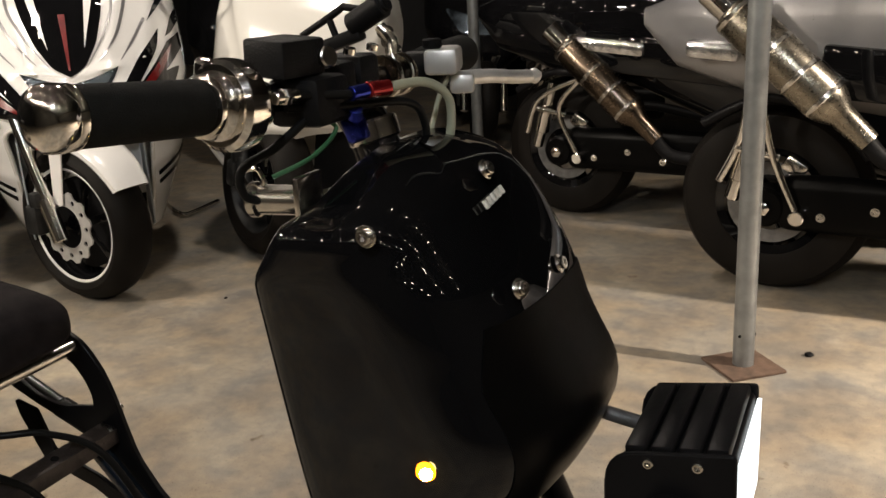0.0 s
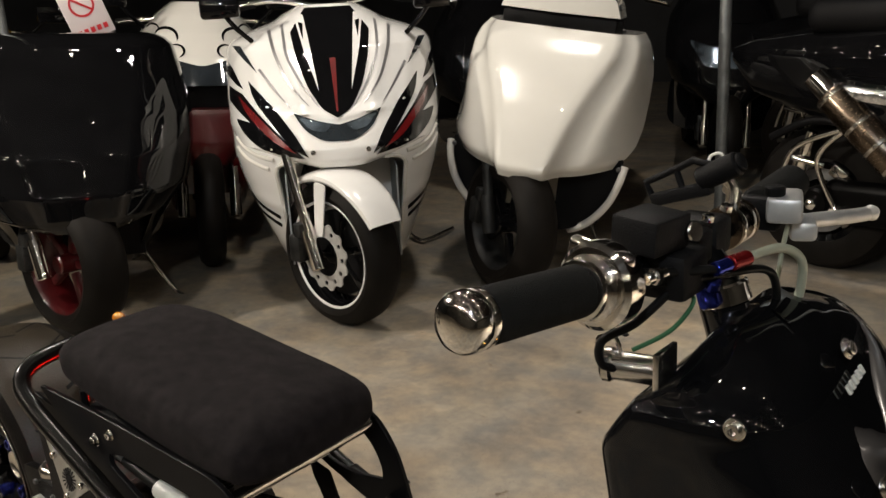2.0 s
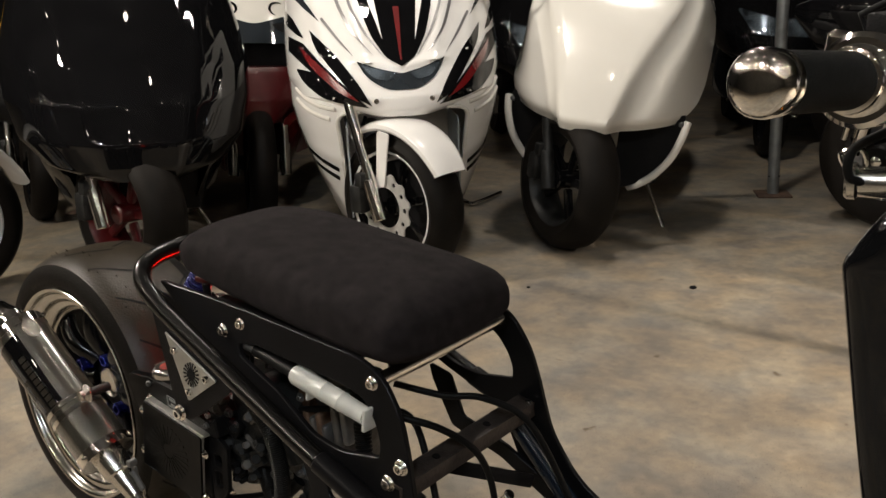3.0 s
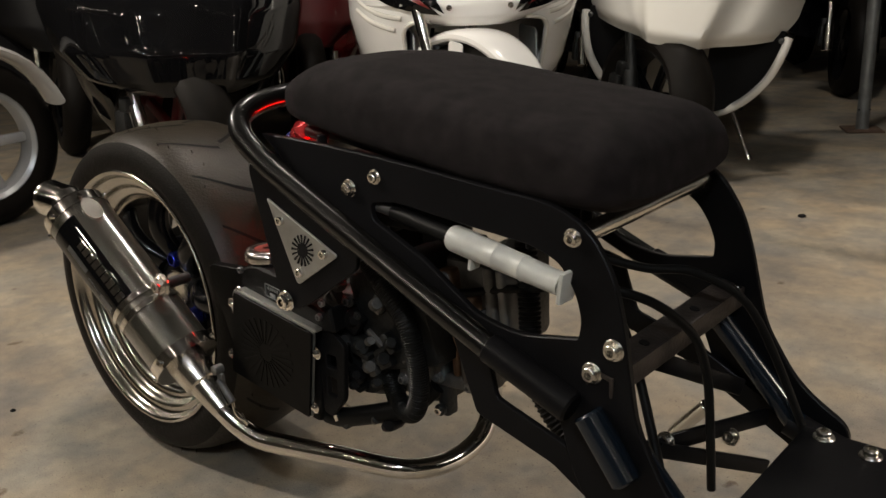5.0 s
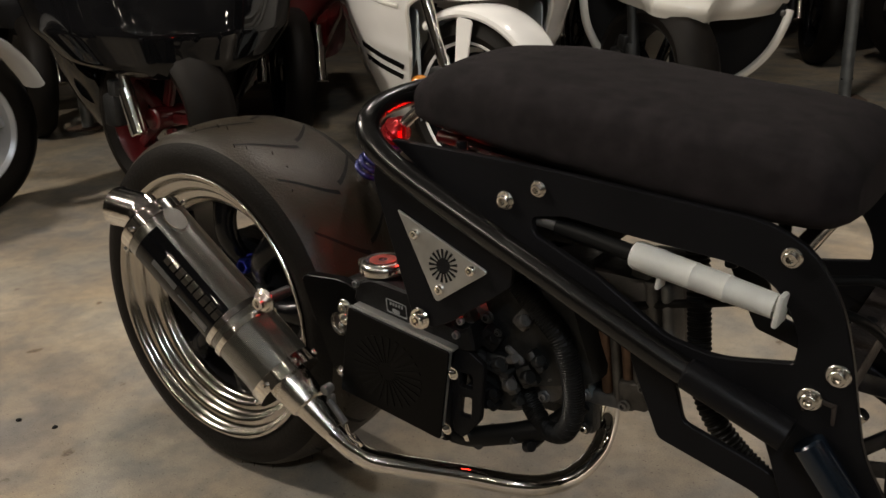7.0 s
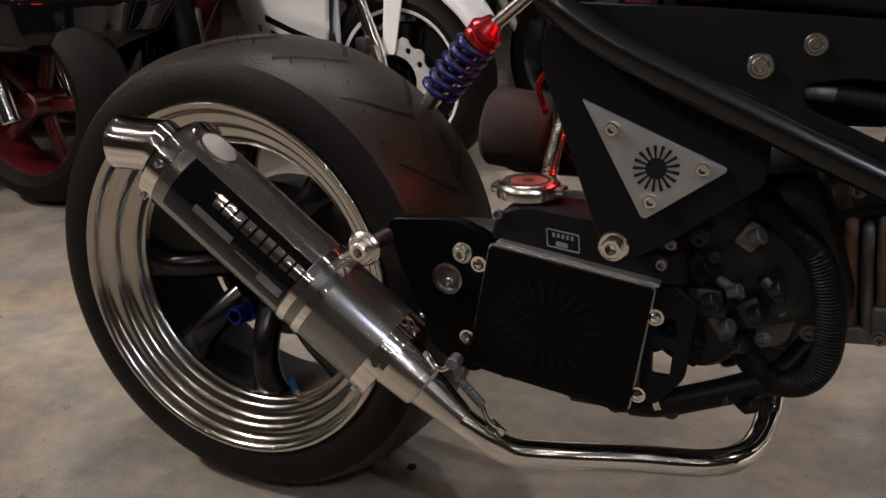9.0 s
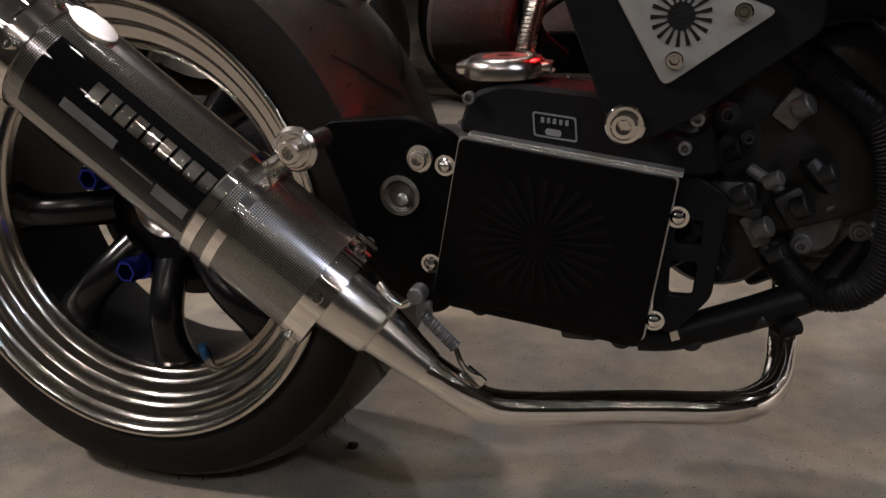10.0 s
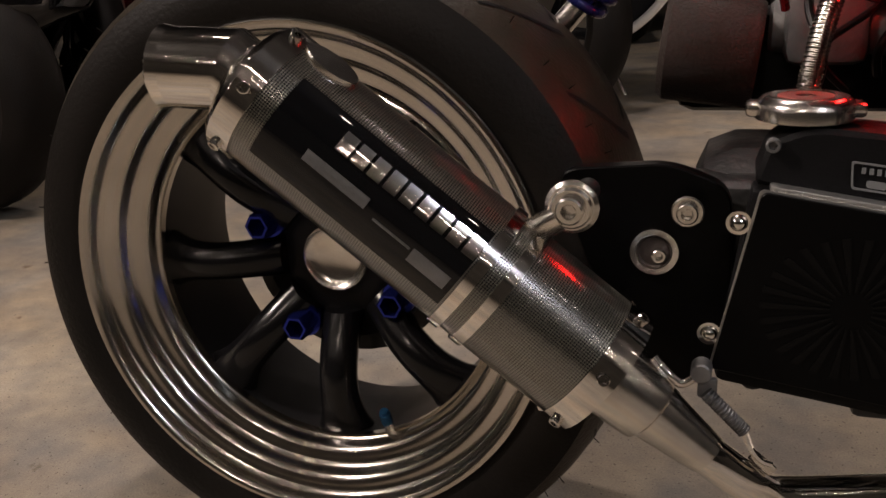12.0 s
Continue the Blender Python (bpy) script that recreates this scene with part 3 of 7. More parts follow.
# Rear wheel
def rear_wheel():
    wheel = new("rear_wheel")
    wheel.parent = scooter
    wheel.matrix_basis = Matrix.Translation(-BASE) @ pose(-1.821, 0.568, 0.270, -2.2, 0, 0)
    tagged(wheel, "deep-dish chrome rear wheel with black spokes and wide tyre")
    C, ax = (0, 0, 0), (0, 1, 0)
    rim = [(0.2065, 0.006), (0.2092, 0.001), (0.2092, -0.0015), (0.2078, -0.0032), (0.2058, -0.0030)]
    # soft steps down the dish
    for i in range(72):
        u = i / 71
        w = 0.0020 * math.cos(2 * math.pi * (u * 2.6 - 0.08))
        rim.append((0.2050 - 0.0465 * u - w * 0.68, -0.0010 + 0.0440 * u - w * 0.74))
    rim += [(0.1570, 0.0432), (0.1570, 0.050)]
    part("rim", lathe(rim, C, ax, 160, caps=False), RIM_CHROME, wheel, "stepped chrome rim lip")
    part("barrel", lathe([(0.1572, 0.0432), (0.1572, 0.12), (0.168, 0.17), (0.2092, 0.196), (0.2110, 0.190), (0.19, 0.16), (0.19, 0.03), (0.2065, 0.006)], C, ax, 96, caps=False), SATIN_BLACK, wheel)
    tyre = [(0.2055, 0.004), (0.2110, 0.0005), (0.2170, -0.0020), (0.2270, -0.0028), (0.2400, -0.0006), (0.2525, 0.0066), (0.2612, 0.0190), (0.2670, 0.0370), (0.2700, 0.058), (0.2724, 0.085), (0.2730, 0.100), (0.2726, 0.118), (0.2708, 0.142), (0.2670, 0.166), (0.2600, 0.186), (0.2480, 0.201), (0.2340, 0.208), (0.2220, 0.208), (0.2055, 0.198)]
    split = [i for i, (r, h) in enumerate(tyre) if h > 0.006 and r > 0.24][0]
    tail = [i for i, (r, h) in enumerate(tyre) if h > 0.16][0]
    part("tyre", lathe(tyre[:split + 1], C, ax, 144, caps=False), RUBBER, wheel, "wide black motorcycle tyre")
    part("tread", lathe(tyre[split:tail + 1], C, ax, 144, caps=False), DUSTY, wheel, "dusty worn brown-black tread")
    part("sidewall", lathe(tyre[tail:], C, ax, 144, caps=False), RUBBER, wheel)
    # tread grooves: dark inlaid strips curving across the crown
    def crown(h):
        return interp(h, [(b, a) for a, b in tyre])
    grooves = []
    for k in range(18):
        base = 2 * math.pi * k / 18
        for sgn in (1, -1):
            gb = bmesh.new()
            left, right = [], []
            for i in range(9):
                u = i / 8
                h = 0.100 + sgn * (0.004 + 0.072 * u)
                ang = base + (0.11 * sgn if sgn > 0 else 0.06) + 0.20 * u ** 1.3
                w = 0.0060 * (1 - 0.45 * u) + 0.0015
                r = crown(h) + 0.0006
                for side, lst in ((-1, left), (1, right)):
                    a2 = ang + side * w / 2 / 0.267
                    lst.append(gb.verts.new((r * math.cos(a2), h, r * math.sin(a2))))
            for i in range(8):
                gb.faces.new((left[i], left[i + 1], right[i + 1], right[i]))
            grooves.append(gb)
    part("tread_groove", join(*grooves), MATT_BLACK, wheel)["kind"] = "stuff"
    # moulding hairs on the sidewall shoulder
    hairs = []
    for k in range(54):
        a = 2 * math.pi * (k + random.random() * 0.6) / 54
        h = random.choice((0.022, 0.03, 0.05))
        r = crown(h)
        p = Vector((r * math.cos(a), h, r * math.sin(a)))
        hairs.append(rod(p, p + Vector((math.cos(a) * 0.006, -0.003, math.sin(a) * 0.006)), 0.0005, 5))
    part("rubber_hair", join(*hairs), RUBBER, wheel)["kind"] = "stuff"
    # eight-spoke centre
    hubz = 0.085
    centre = part("hub", lathe([(0.030, hubz - 0.004), (0.036, hubz - 0.006), (0.052, hubz - 0.004), (0.066, hubz + 0.004), (0.082, hubz + 0.010), (0.086, hubz + 0.03), (0.03, hubz + 0.04)], C, ax, 64), SATIN_BLACK, wheel)
    part("hub_cap", lathe([(0, hubz - 0.004), (0.020, hubz - 0.005), (0.027, hubz - 0.008), (0.030, hubz - 0.012), (0.0315, hubz - 0.008), (0.0315, hubz + 0.02)], C, ax, 48, caps=False), STEEL, wheel, "bare steel centre cap")
    for k in range(8):
        a = 2 * math.pi * k / 8 + math.radians(2)
        secs = []
        for i in range(11):
            u = i / 10
            r = 0.050 + 0.108 * u
            w = 0.0165 + 0.003 * (1 - u) ** 3 + 0.012 * u ** 6
            t = 0.0190 - 0.003 * u
            y = hubz - 0.012 - 0.022 * u - 0.018 * math.sin(u * math.pi)
            ring = []
            for j in range(14):
                th = 2 * math.pi * j / 14
                v, h = w * math.cos(th), t * math.sin(th)
                ring.append((r * math.cos(a) - v * math.sin(a), y + 0.012 + h, r * math.sin(a) + v * math.cos(a)))
            secs.append(ring)
        part("spoke", loft(secs), SPOKE_BLACK, wheel)
    for k in range(4):
        a = math.radians(152 + 90 * k)
        p = Vector((0.068 * math.cos(a), hubz + 0.004, 0.068 * math.sin(a)))
        part("lug_nut", join(lathe([(0.0145, 0), (0.0145, 0.016), (0.0125, 0.019), (0.0125, 0.040), (0.0110, 0.042), (0.0090, 0.042), (0.008, 0.024), (0, 0.024)], p, (0, -1, 0), 6), lathe([(0.015, 0.016), (0.0157, 0.018), (0.015, 0.0205)], p, (0, -1, 0), 20)), BLUE, wheel, "blue anodised lug nut")
    part("brake_drum", lathe([(0.1, 0.105), (0.1, 0.15), (0.03, 0.16)], C, ax, 40), GRIMY, wheel)
    valve = part("valve", rod((0.056, 0.046, -0.150), (0.055, 0.040, -0.136), 0.0045), STEEL, wheel)
    part("valve_cap", join(rod((0.055, 0.041, -0.138), (0.054, 0.037, -0.127), 0.0052), rod((0.054, 0.0375, -0.128), (0.054, 0.036, -0.124), 0.0040)), material("teal anodised valve cap", (0.02, 0.10, 0.22), 0.25, 0.8), valve, "teal valve cap")


rear_wheel()


# Exhaust: can, rings, badge, outlet and header pipe
def muffler():
    E, dr = Vector((-1.5639, 0.4859, 0.2629)), Vector((-0.767, -0.049, 0.640)).normalized()
    L, R = 0.284, 0.0446
    can = bmesh.new()
    uv = can.loops.layers.uv.new()
    q = dr.to_track_quat("Z", "Y").to_matrix()
    n, m = 64, 12
    rings = [[can.verts.new(E + q @ Vector((R * math.cos(2 * math.pi * k / n), R * math.sin(2 * math.pi * k / n), L * i / m))) for k in range(n)] for i in range(m + 1)]
    for i in range(m):
        for k in range(n):
            f = can.faces.new((rings[i][k], rings[i][(k + 1) % n], rings[i + 1][(k + 1) % n], rings[i + 1][k]))
            for l, (kk, ii) in zip(f.loops, ((k, i), (k + 1, i), (k + 1, i + 1), (k, i + 1))):
                u, v = kk / n * 230, ii / m * 230
                l[uv].uv = ((u + v) * 0.7071, (u - v) * 0.7071)
    canister = sc("silencer", can, CARBON, label="carbon fibre exhaust silencer with polished bands")
    band = lambda a, b, r: lathe([(R - 0.001, a), (r, a), (r, b), (R - 0.001, b)], E, dr, 96, caps=False)
    sc("end_ring", join(band(-0.004, 0.014, R + 0.0016), lathe([(0, -0.004), (R, -0.004), (R + 0.001, -0.003)], E, dr, 64)), CHROME, canister)
    sc("end_ring", join(band(L - 0.016, L, R + 0.0016), lathe([(R + 0.001, L - 0.002), (R - 0.002, L + 0.004), (0.026, L + 0.012), (0, L + 0.012)], E, dr, 64)), CHROME, canister)
    for a in (0.080, 0.098):
        sc("clamp_band", band(a, a + 0.008, R + 0.0022), CHROME, canister)
    # screws round the end rings
    side = dr.cross(Vector((0, -1, 0))).normalized()
    front = side.cross(dr).normalized()
    if front.y > 0:
        front = -front
    for h in (0.005, L - 0.008):
        for k in range(6):
            a = math.radians(20 + 60 * k)
            o = front * math.cos(a) + side * math.sin(a)
            bolt("screw", E + dr * h + o * (R + 0.001), o, canister, 0.004, CHROME, False)
    # badge panel wrapped on the front of the can
    def panel(a0, a1, h0, h1, r, mat, name, parent=canister, n=10):
        bm = bmesh.new()
        grid = [[bm.verts.new(E + dr * (h0 + (h1 - h0) * i / 4) + (front * math.cos(a0 + (a1 - a0) * k / n) + side * math.sin(a0 + (a1 - a0) * k / n)) * r) for k in range(n + 1)] for i in range(5)]
        for i in range(4):
            for k in range(n):
                bm.faces.new((grid[i][k], grid[i][k + 1], grid[i + 1][k + 1], grid[i + 1][k]))
        got = bmesh.ops.extrude_face_region(bm, geom=list(bm.faces))
        for v in [g for g in got["geom"] if isinstance(g, bmesh.types.BMVert)]:
            w = v.co - E
            v.co -= (w - dr * w.dot(dr)).normalized() * 0.0012
        return sc(name, bm, mat, parent)
    sgn = 1 if side.z > 0 else -1
    panel(-0.33 * sgn, 0.95 * sgn, 0.108, L - 0.030, R + 0.0015, GLOSS_BLACK, "badge_panel")
    # raised chrome marks standing for the maker's lettering
    hs = [0.1085 + 0.0119 * k for k in range(9)]
    for i, h in enumerate(hs):
        panel(0.47 * sgn, 0.75 * sgn, h, h + 0.0094, R + 0.0035, CHROME, "raised_mark", n=4)
    for h0, h1, a0, a1 in ((0.112, 0.140, -0.08, 0.12), (0.142, 0.170, 0.06, 0.09), (0.178, 0.225, 0.10, 0.26)):
        panel(a0 * sgn, a1 * sgn, h0, h1, R + 0.0022, DARK_STEEL, "print_bar", n=4)
    o = (front * math.cos(1.5) + side * sgn * math.sin(1.5))
    turn = Matrix((dr, o.cross(dr), o)).transposed().to_4x4()
    bm = lathe([(0, 0.002), (0.5, 0.002), (0.52, 0.0), (0.5, -0.004)], (0, 0, 0), (0, 0, 1), 32)
    bmesh.ops.scale(bm, vec=(0.038, 0.026, 1), verts=bm.verts)
    bmesh.ops.transform(bm, matrix=Matrix.Translation(E + dr * (L - 0.034) + o * (R + 0.0005)) @ turn, verts=bm.verts)
    sc("name_plate", bm, STEEL, canister)
    # outlet
    T = E + dr * (L + 0.021) + Vector((0.001, 0, -0.003))
    way = Vector((-1.0, -0.06, 0.06)).normalized()
    tip = T + way * 0.046

    def ring(c, axis, n, r=0.0262, k=40):
        """A ring of the pipe running along the axis, cut by the plane through c across n."""
        q = axis.to_track_quat("Z", "Y").to_matrix()
        pts = [c + q @ Vector((r * math.cos(2 * math.pi * i / k), r * math.sin(2 * math.pi * i / k), 0)) for i in range(k)]
        return [p - axis * ((p - c).dot(n) / axis.dot(n)) for p in pts]

    mitre = (dr + way).normalized()
    stub = loft([ring(T - dr * 0.024, dr, dr), ring(T, dr, mitre)], False)
    spout = loft([ring(T, way, mitre), ring(tip, way, way)], False)
    sc("outlet", join(stub, spout, lathe([(0.0245, 0.0), (0.0262, 0.0012), (0.0273, 0.0), (0.0268, -0.003), (0.0245, -0.020)], tip, way, 40, True), lathe([(0.034, -0.002), (0.0360, 0.0), (0.034, 0.002), (0.0262, 0.006)], T - dr * 0.016, dr, 40)), CHROME, canister, "polished mitred outlet pipe")
    sc("outlet_bore", lathe([(0, -0.016), (0.0243, -0.016), (0.0243, -0.017)], tip, way, 32), MATT_BLACK, canister)
    # inlet cone and header pipe
    sc("inlet", join(lathe([(0.0275, 0.0), (0.0270, 0.012), (0.0245, 0.040), (0.0240, 0.0425), (0.0205, 0.0450), (0.0185, 0.060), (0.0160, 0.080), (0.0145, 0.090), (0.0130, 0.091)], E + dr * 0.002, -dr, 40)), STEEL, canister)
    pts = [E - dr * 0.080, E - dr * 0.094, Vector((-1.472, 0.4975, 0.1855)), Vector((-1.453, 0.509, 0.1705)), Vector((-1.42, 0.528, 0.1625)), Vector((-1.35, 0.566, 0.152)), Vector((-1.29, 0.594, 0.144)), Vector((-1.262, 0.622, 0.139)), Vector((-1.246, 0.664, 0.137)), Vector((-1.240, 0.715, 0.148)), Vector((-1.240, 0.743, 0.185)), Vector((-1.242, 0.747, 0.24)), Vector((-1.244, 0.735, 0.30))]
    sc("header_pipe", tube(pts, 0.0137, 22, 8), CHROME, label="polished steel exhaust header pipe")
    sc("exhaust_flange", join(lathe([(0.014, 0), (0.024, 0), (0.025, 0.003), (0.025, 0.010), (0.014, 0.012)], (-1.243, 0.740, 0.262), (-0.1, -0.2, 1), 28), block((-1.235, 0.72, 0.285), (0.05, 0.05, 0.03), 0.01)), GRIMY)
    # spring and hooks
    sc("spring_hook", tube([(-1.531, 0.492, 0.270), (-1.522, 0.488, 0.262), (-1.514, 0.488, 0.256), (-1.506, 0.490, 0.260), (-1.500, 0.492, 0.264)], 0.0030, 10), CHROME)
    sc("spring_anchor", join(rod((-1.502, 0.486, 0.264), (-1.502, 0.500, 0.264), 0.0065, 16), block((-1.498, 0.494, 0.252), (0.012, 0.006, 0.014), 0.002)), DARK_STEEL)
    sc("exhaust_spring", tube([(-1.499, 0.491, 0.250), (-1.487, 0.491, 0.238), (-1.474, 0.491, 0.225)], 0.0046, 12, 6, 0.08, 0.0024), DARK_STEEL)
    sc("spring_hook", tube([(-1.474, 0.491, 0.224), (-1.470, 0.490, 0.214), (-1.464, 0.491, 0.206), (-1.457, 0.494, 0.202)], 0.0022, 8), CHROME)
    sc("hook_tab", block((-1.462, 0.497, 0.2005), (0.018, 0.004, 0.008), 0.0015, pose(0, 0, 0, 0, 38, 0)), STEEL)
    # hanger strap and bolt
    k = E + dr * 0.085 + Vector((0.020, 0.0, 0.034))
    X = Vector((-1.580, 0.470, 0.372))
    sc("hanger", join(rod(X + Vector((0, 0.003, 0)), X + Vector((0, 0.010, 0)), 0.0165, 28), tube([X + Vector((-0.006, 0.006, -0.006)), k, E + dr * 0.085 + Vector((0.012, 0.0, 0.030))], 0.0085, 10, 4)), STEEL)
    bolt("bolt", X + Vector((0, 0.003, 0)), (0, -1, 0), canister, 0.0085)
    sc("hanger_arm", rod(X + Vector((0, 0.01, 0)), X + Vector((0.004, 0.045, 0.001)), 0.0075), GRIMY)


muffler()


# Radiator with its black guard plate
def radiator():
    y = 0.530
    core = sc("radiator", join(block((-1.412, y + 0.018, 0.300), (0.150, 0.030, 0.120), 0.002, pose(0, 0, 0, 0, 8, 0))), MATT_BLACK, label="small black radiator with guard plate")
    guard = rounded([(-1.4725, 0.3745), (-1.3250, 0.3515), (-1.3440, 0.2342), (-1.4972, 0.2562)], 0.004)
    sc("guard_plate", plate(guard, [], 0.512, 0.5155, 0.0005), GUARD_BLACK, core, "black guard plate with bright cut edges")
    rim = rounded([(-1.4737, 0.3757), (-1.3238, 0.3523), (-1.3430, 0.2330), (-1.4984, 0.2554)], 0.004)
    sc("guard_edge", plate(rim, [], 0.5158, 0.5182, 0), ALUMINIUM, core)
    # faint burst pattern printed on the guard
    gx, gz = -1.418, 0.303
    rays = []
    for k in range(26):
        a, d = 2 * math.pi * k / 26, 0.05
        rays.append(plate([(gx + 0.012 * math.cos(a - d), gz + 0.012 * math.sin(a - d)), (gx + 0.052 * math.cos(a - d), gz + 0.046 * math.sin(a - d)), (gx + 0.052 * math.cos(a + d), gz + 0.046 * math.sin(a + d)), (gx + 0.012 * math.cos(a + d), gz + 0.012 * math.sin(a + d))], [], 0.5112, 0.5118, 0))
    sc("burst_pattern", join(*rays), PRINT, core)["kind"] = "stuff"
    fins = []
    for k in range(22):
        u = (k + 0.5) / 22
        x, z = -1.468 + 0.146 * u, 0.3735 - 0.0222 * u
        fins.append(block((x, 0.5235, z + 0.0022), (0.0038, 0.014, 0.004), 0.001, pose(0, 0, 0, 0, 8.6, 0)))
    fins.append(block((-1.395, 0.524, 0.3645), (0.148, 0.014, 0.004), 0.001, pose(0, 0, 0, 0, 8.6, 0)))
    sc("core_fin", join(*fins), ALUMINIUM, core)
    tank = rounded([(-1.478, 0.376), (-1.470, 0.402, 0.01), (-1.446, 0.411, 0.01), (-1.374, 0.404, 0.012), (-1.354, 0.384, 0.01), (-1.316, 0.374), (-1.306, 0.385), (-1.300, 0.352), (-1.32, 0.349)], 0.006)
    sc("header_tank", plate(tank, [], 0.527, 0.575, 0.003), MATT_BLACK, core)
    sc("lower_tank", block((-1.42, y + 0.018, 0.238), (0.150, 0.034, 0.022), 0.006, pose(0, 0, 0, 0, 8, 0)), MATT_BLACK, core)
    for x, z in ((-1.485, 0.354), (-1.499, 0.279), (-1.324, 0.325), (-1.337, 0.249)):
        dome("bolt", (x, 0.516, z), (0, -1, 0), core, 0.0056)
    bolt("bolt", (-1.359, 0.508, 0.388), (0, -1, 0), core, 0.0088, CHROME)
    bolt("bolt", (-1.517, 0.553, 0.349), (0, -1, 0), core, 0.0072)
    for x, z in ((-1.468, 0.401), (-1.315, 0.389), (-1.322, 0.370)):
        bolt("screw", (x, 0.526, z), (0, -1, 0), core, 0.0045, DARK_STEEL, False)
    # number label: white outlined with plain bars
    lab = join(plate(rounded([(-1.424, 0.392), (-1.394, 0.388), (-1.393, 0.371), (-1.423, 0.375)], 0.002), [rounded([(-1.4230, 0.3908), (-1.3950, 0.3870), (-1.3940, 0.3722), (-1.4220, 0.3760)], 0.002)], 0.5258, 0.5268, 0), *[block((-1.417 + 0.0042 * k, 0.5262, 0.3862 - 0.0005 * k), (0.0022, 0.001, 0.0036), 0) for k in range(5)], plate(rounded([(-1.4150, 0.3805), (-1.4040, 0.3790), (-1.4040, 0.3745), (-1.4150, 0.3760)], 0.003), [], 0.5258, 0.5266, 0))
    sc("number_label", lab, material("faded grey print", (0.16, 0.165, 0.165), 0.5), core, "small outlined label with plain bars")
    # filler neck and pressure cap
    c = Vector((-1.450, 0.556, 0.408))
    sc("filler_neck", rod(c, c + Vector((0, 0, 0.010)), 0.015), MATT_BLACK, core)
    cap = [lathe([(0, 0.017), (0.018, 0.0165), (0.021, 0.018), (0.025, 0.0175), (0.0285, 0.014), (0.0295, 0.010), (0.0295, 0.004), (0.026, 0.003), (0, 0.003)], c, (0, 0, 1), 40)]
    cap += [block(c + Vector((s * 0.028, 0, 0.0095)), (0.014, 0.018, 0.009), 0.003) for s in (-1, 1)]
    lid = sc("radiator_cap", join(*cap), STEEL, core, "bright pressure cap")
    sc("cap_print", lathe([(0.006, 0.0172), (0.0165, 0.0168), (0.0165, 0.0176), (0.006, 0.0178)], c, (0, 0, 1), 36, True), material("worn red print", (0.22, 0.05, 0.04), 0.4, 0.3, vary=0.5, scale=90), lid)


radiator()


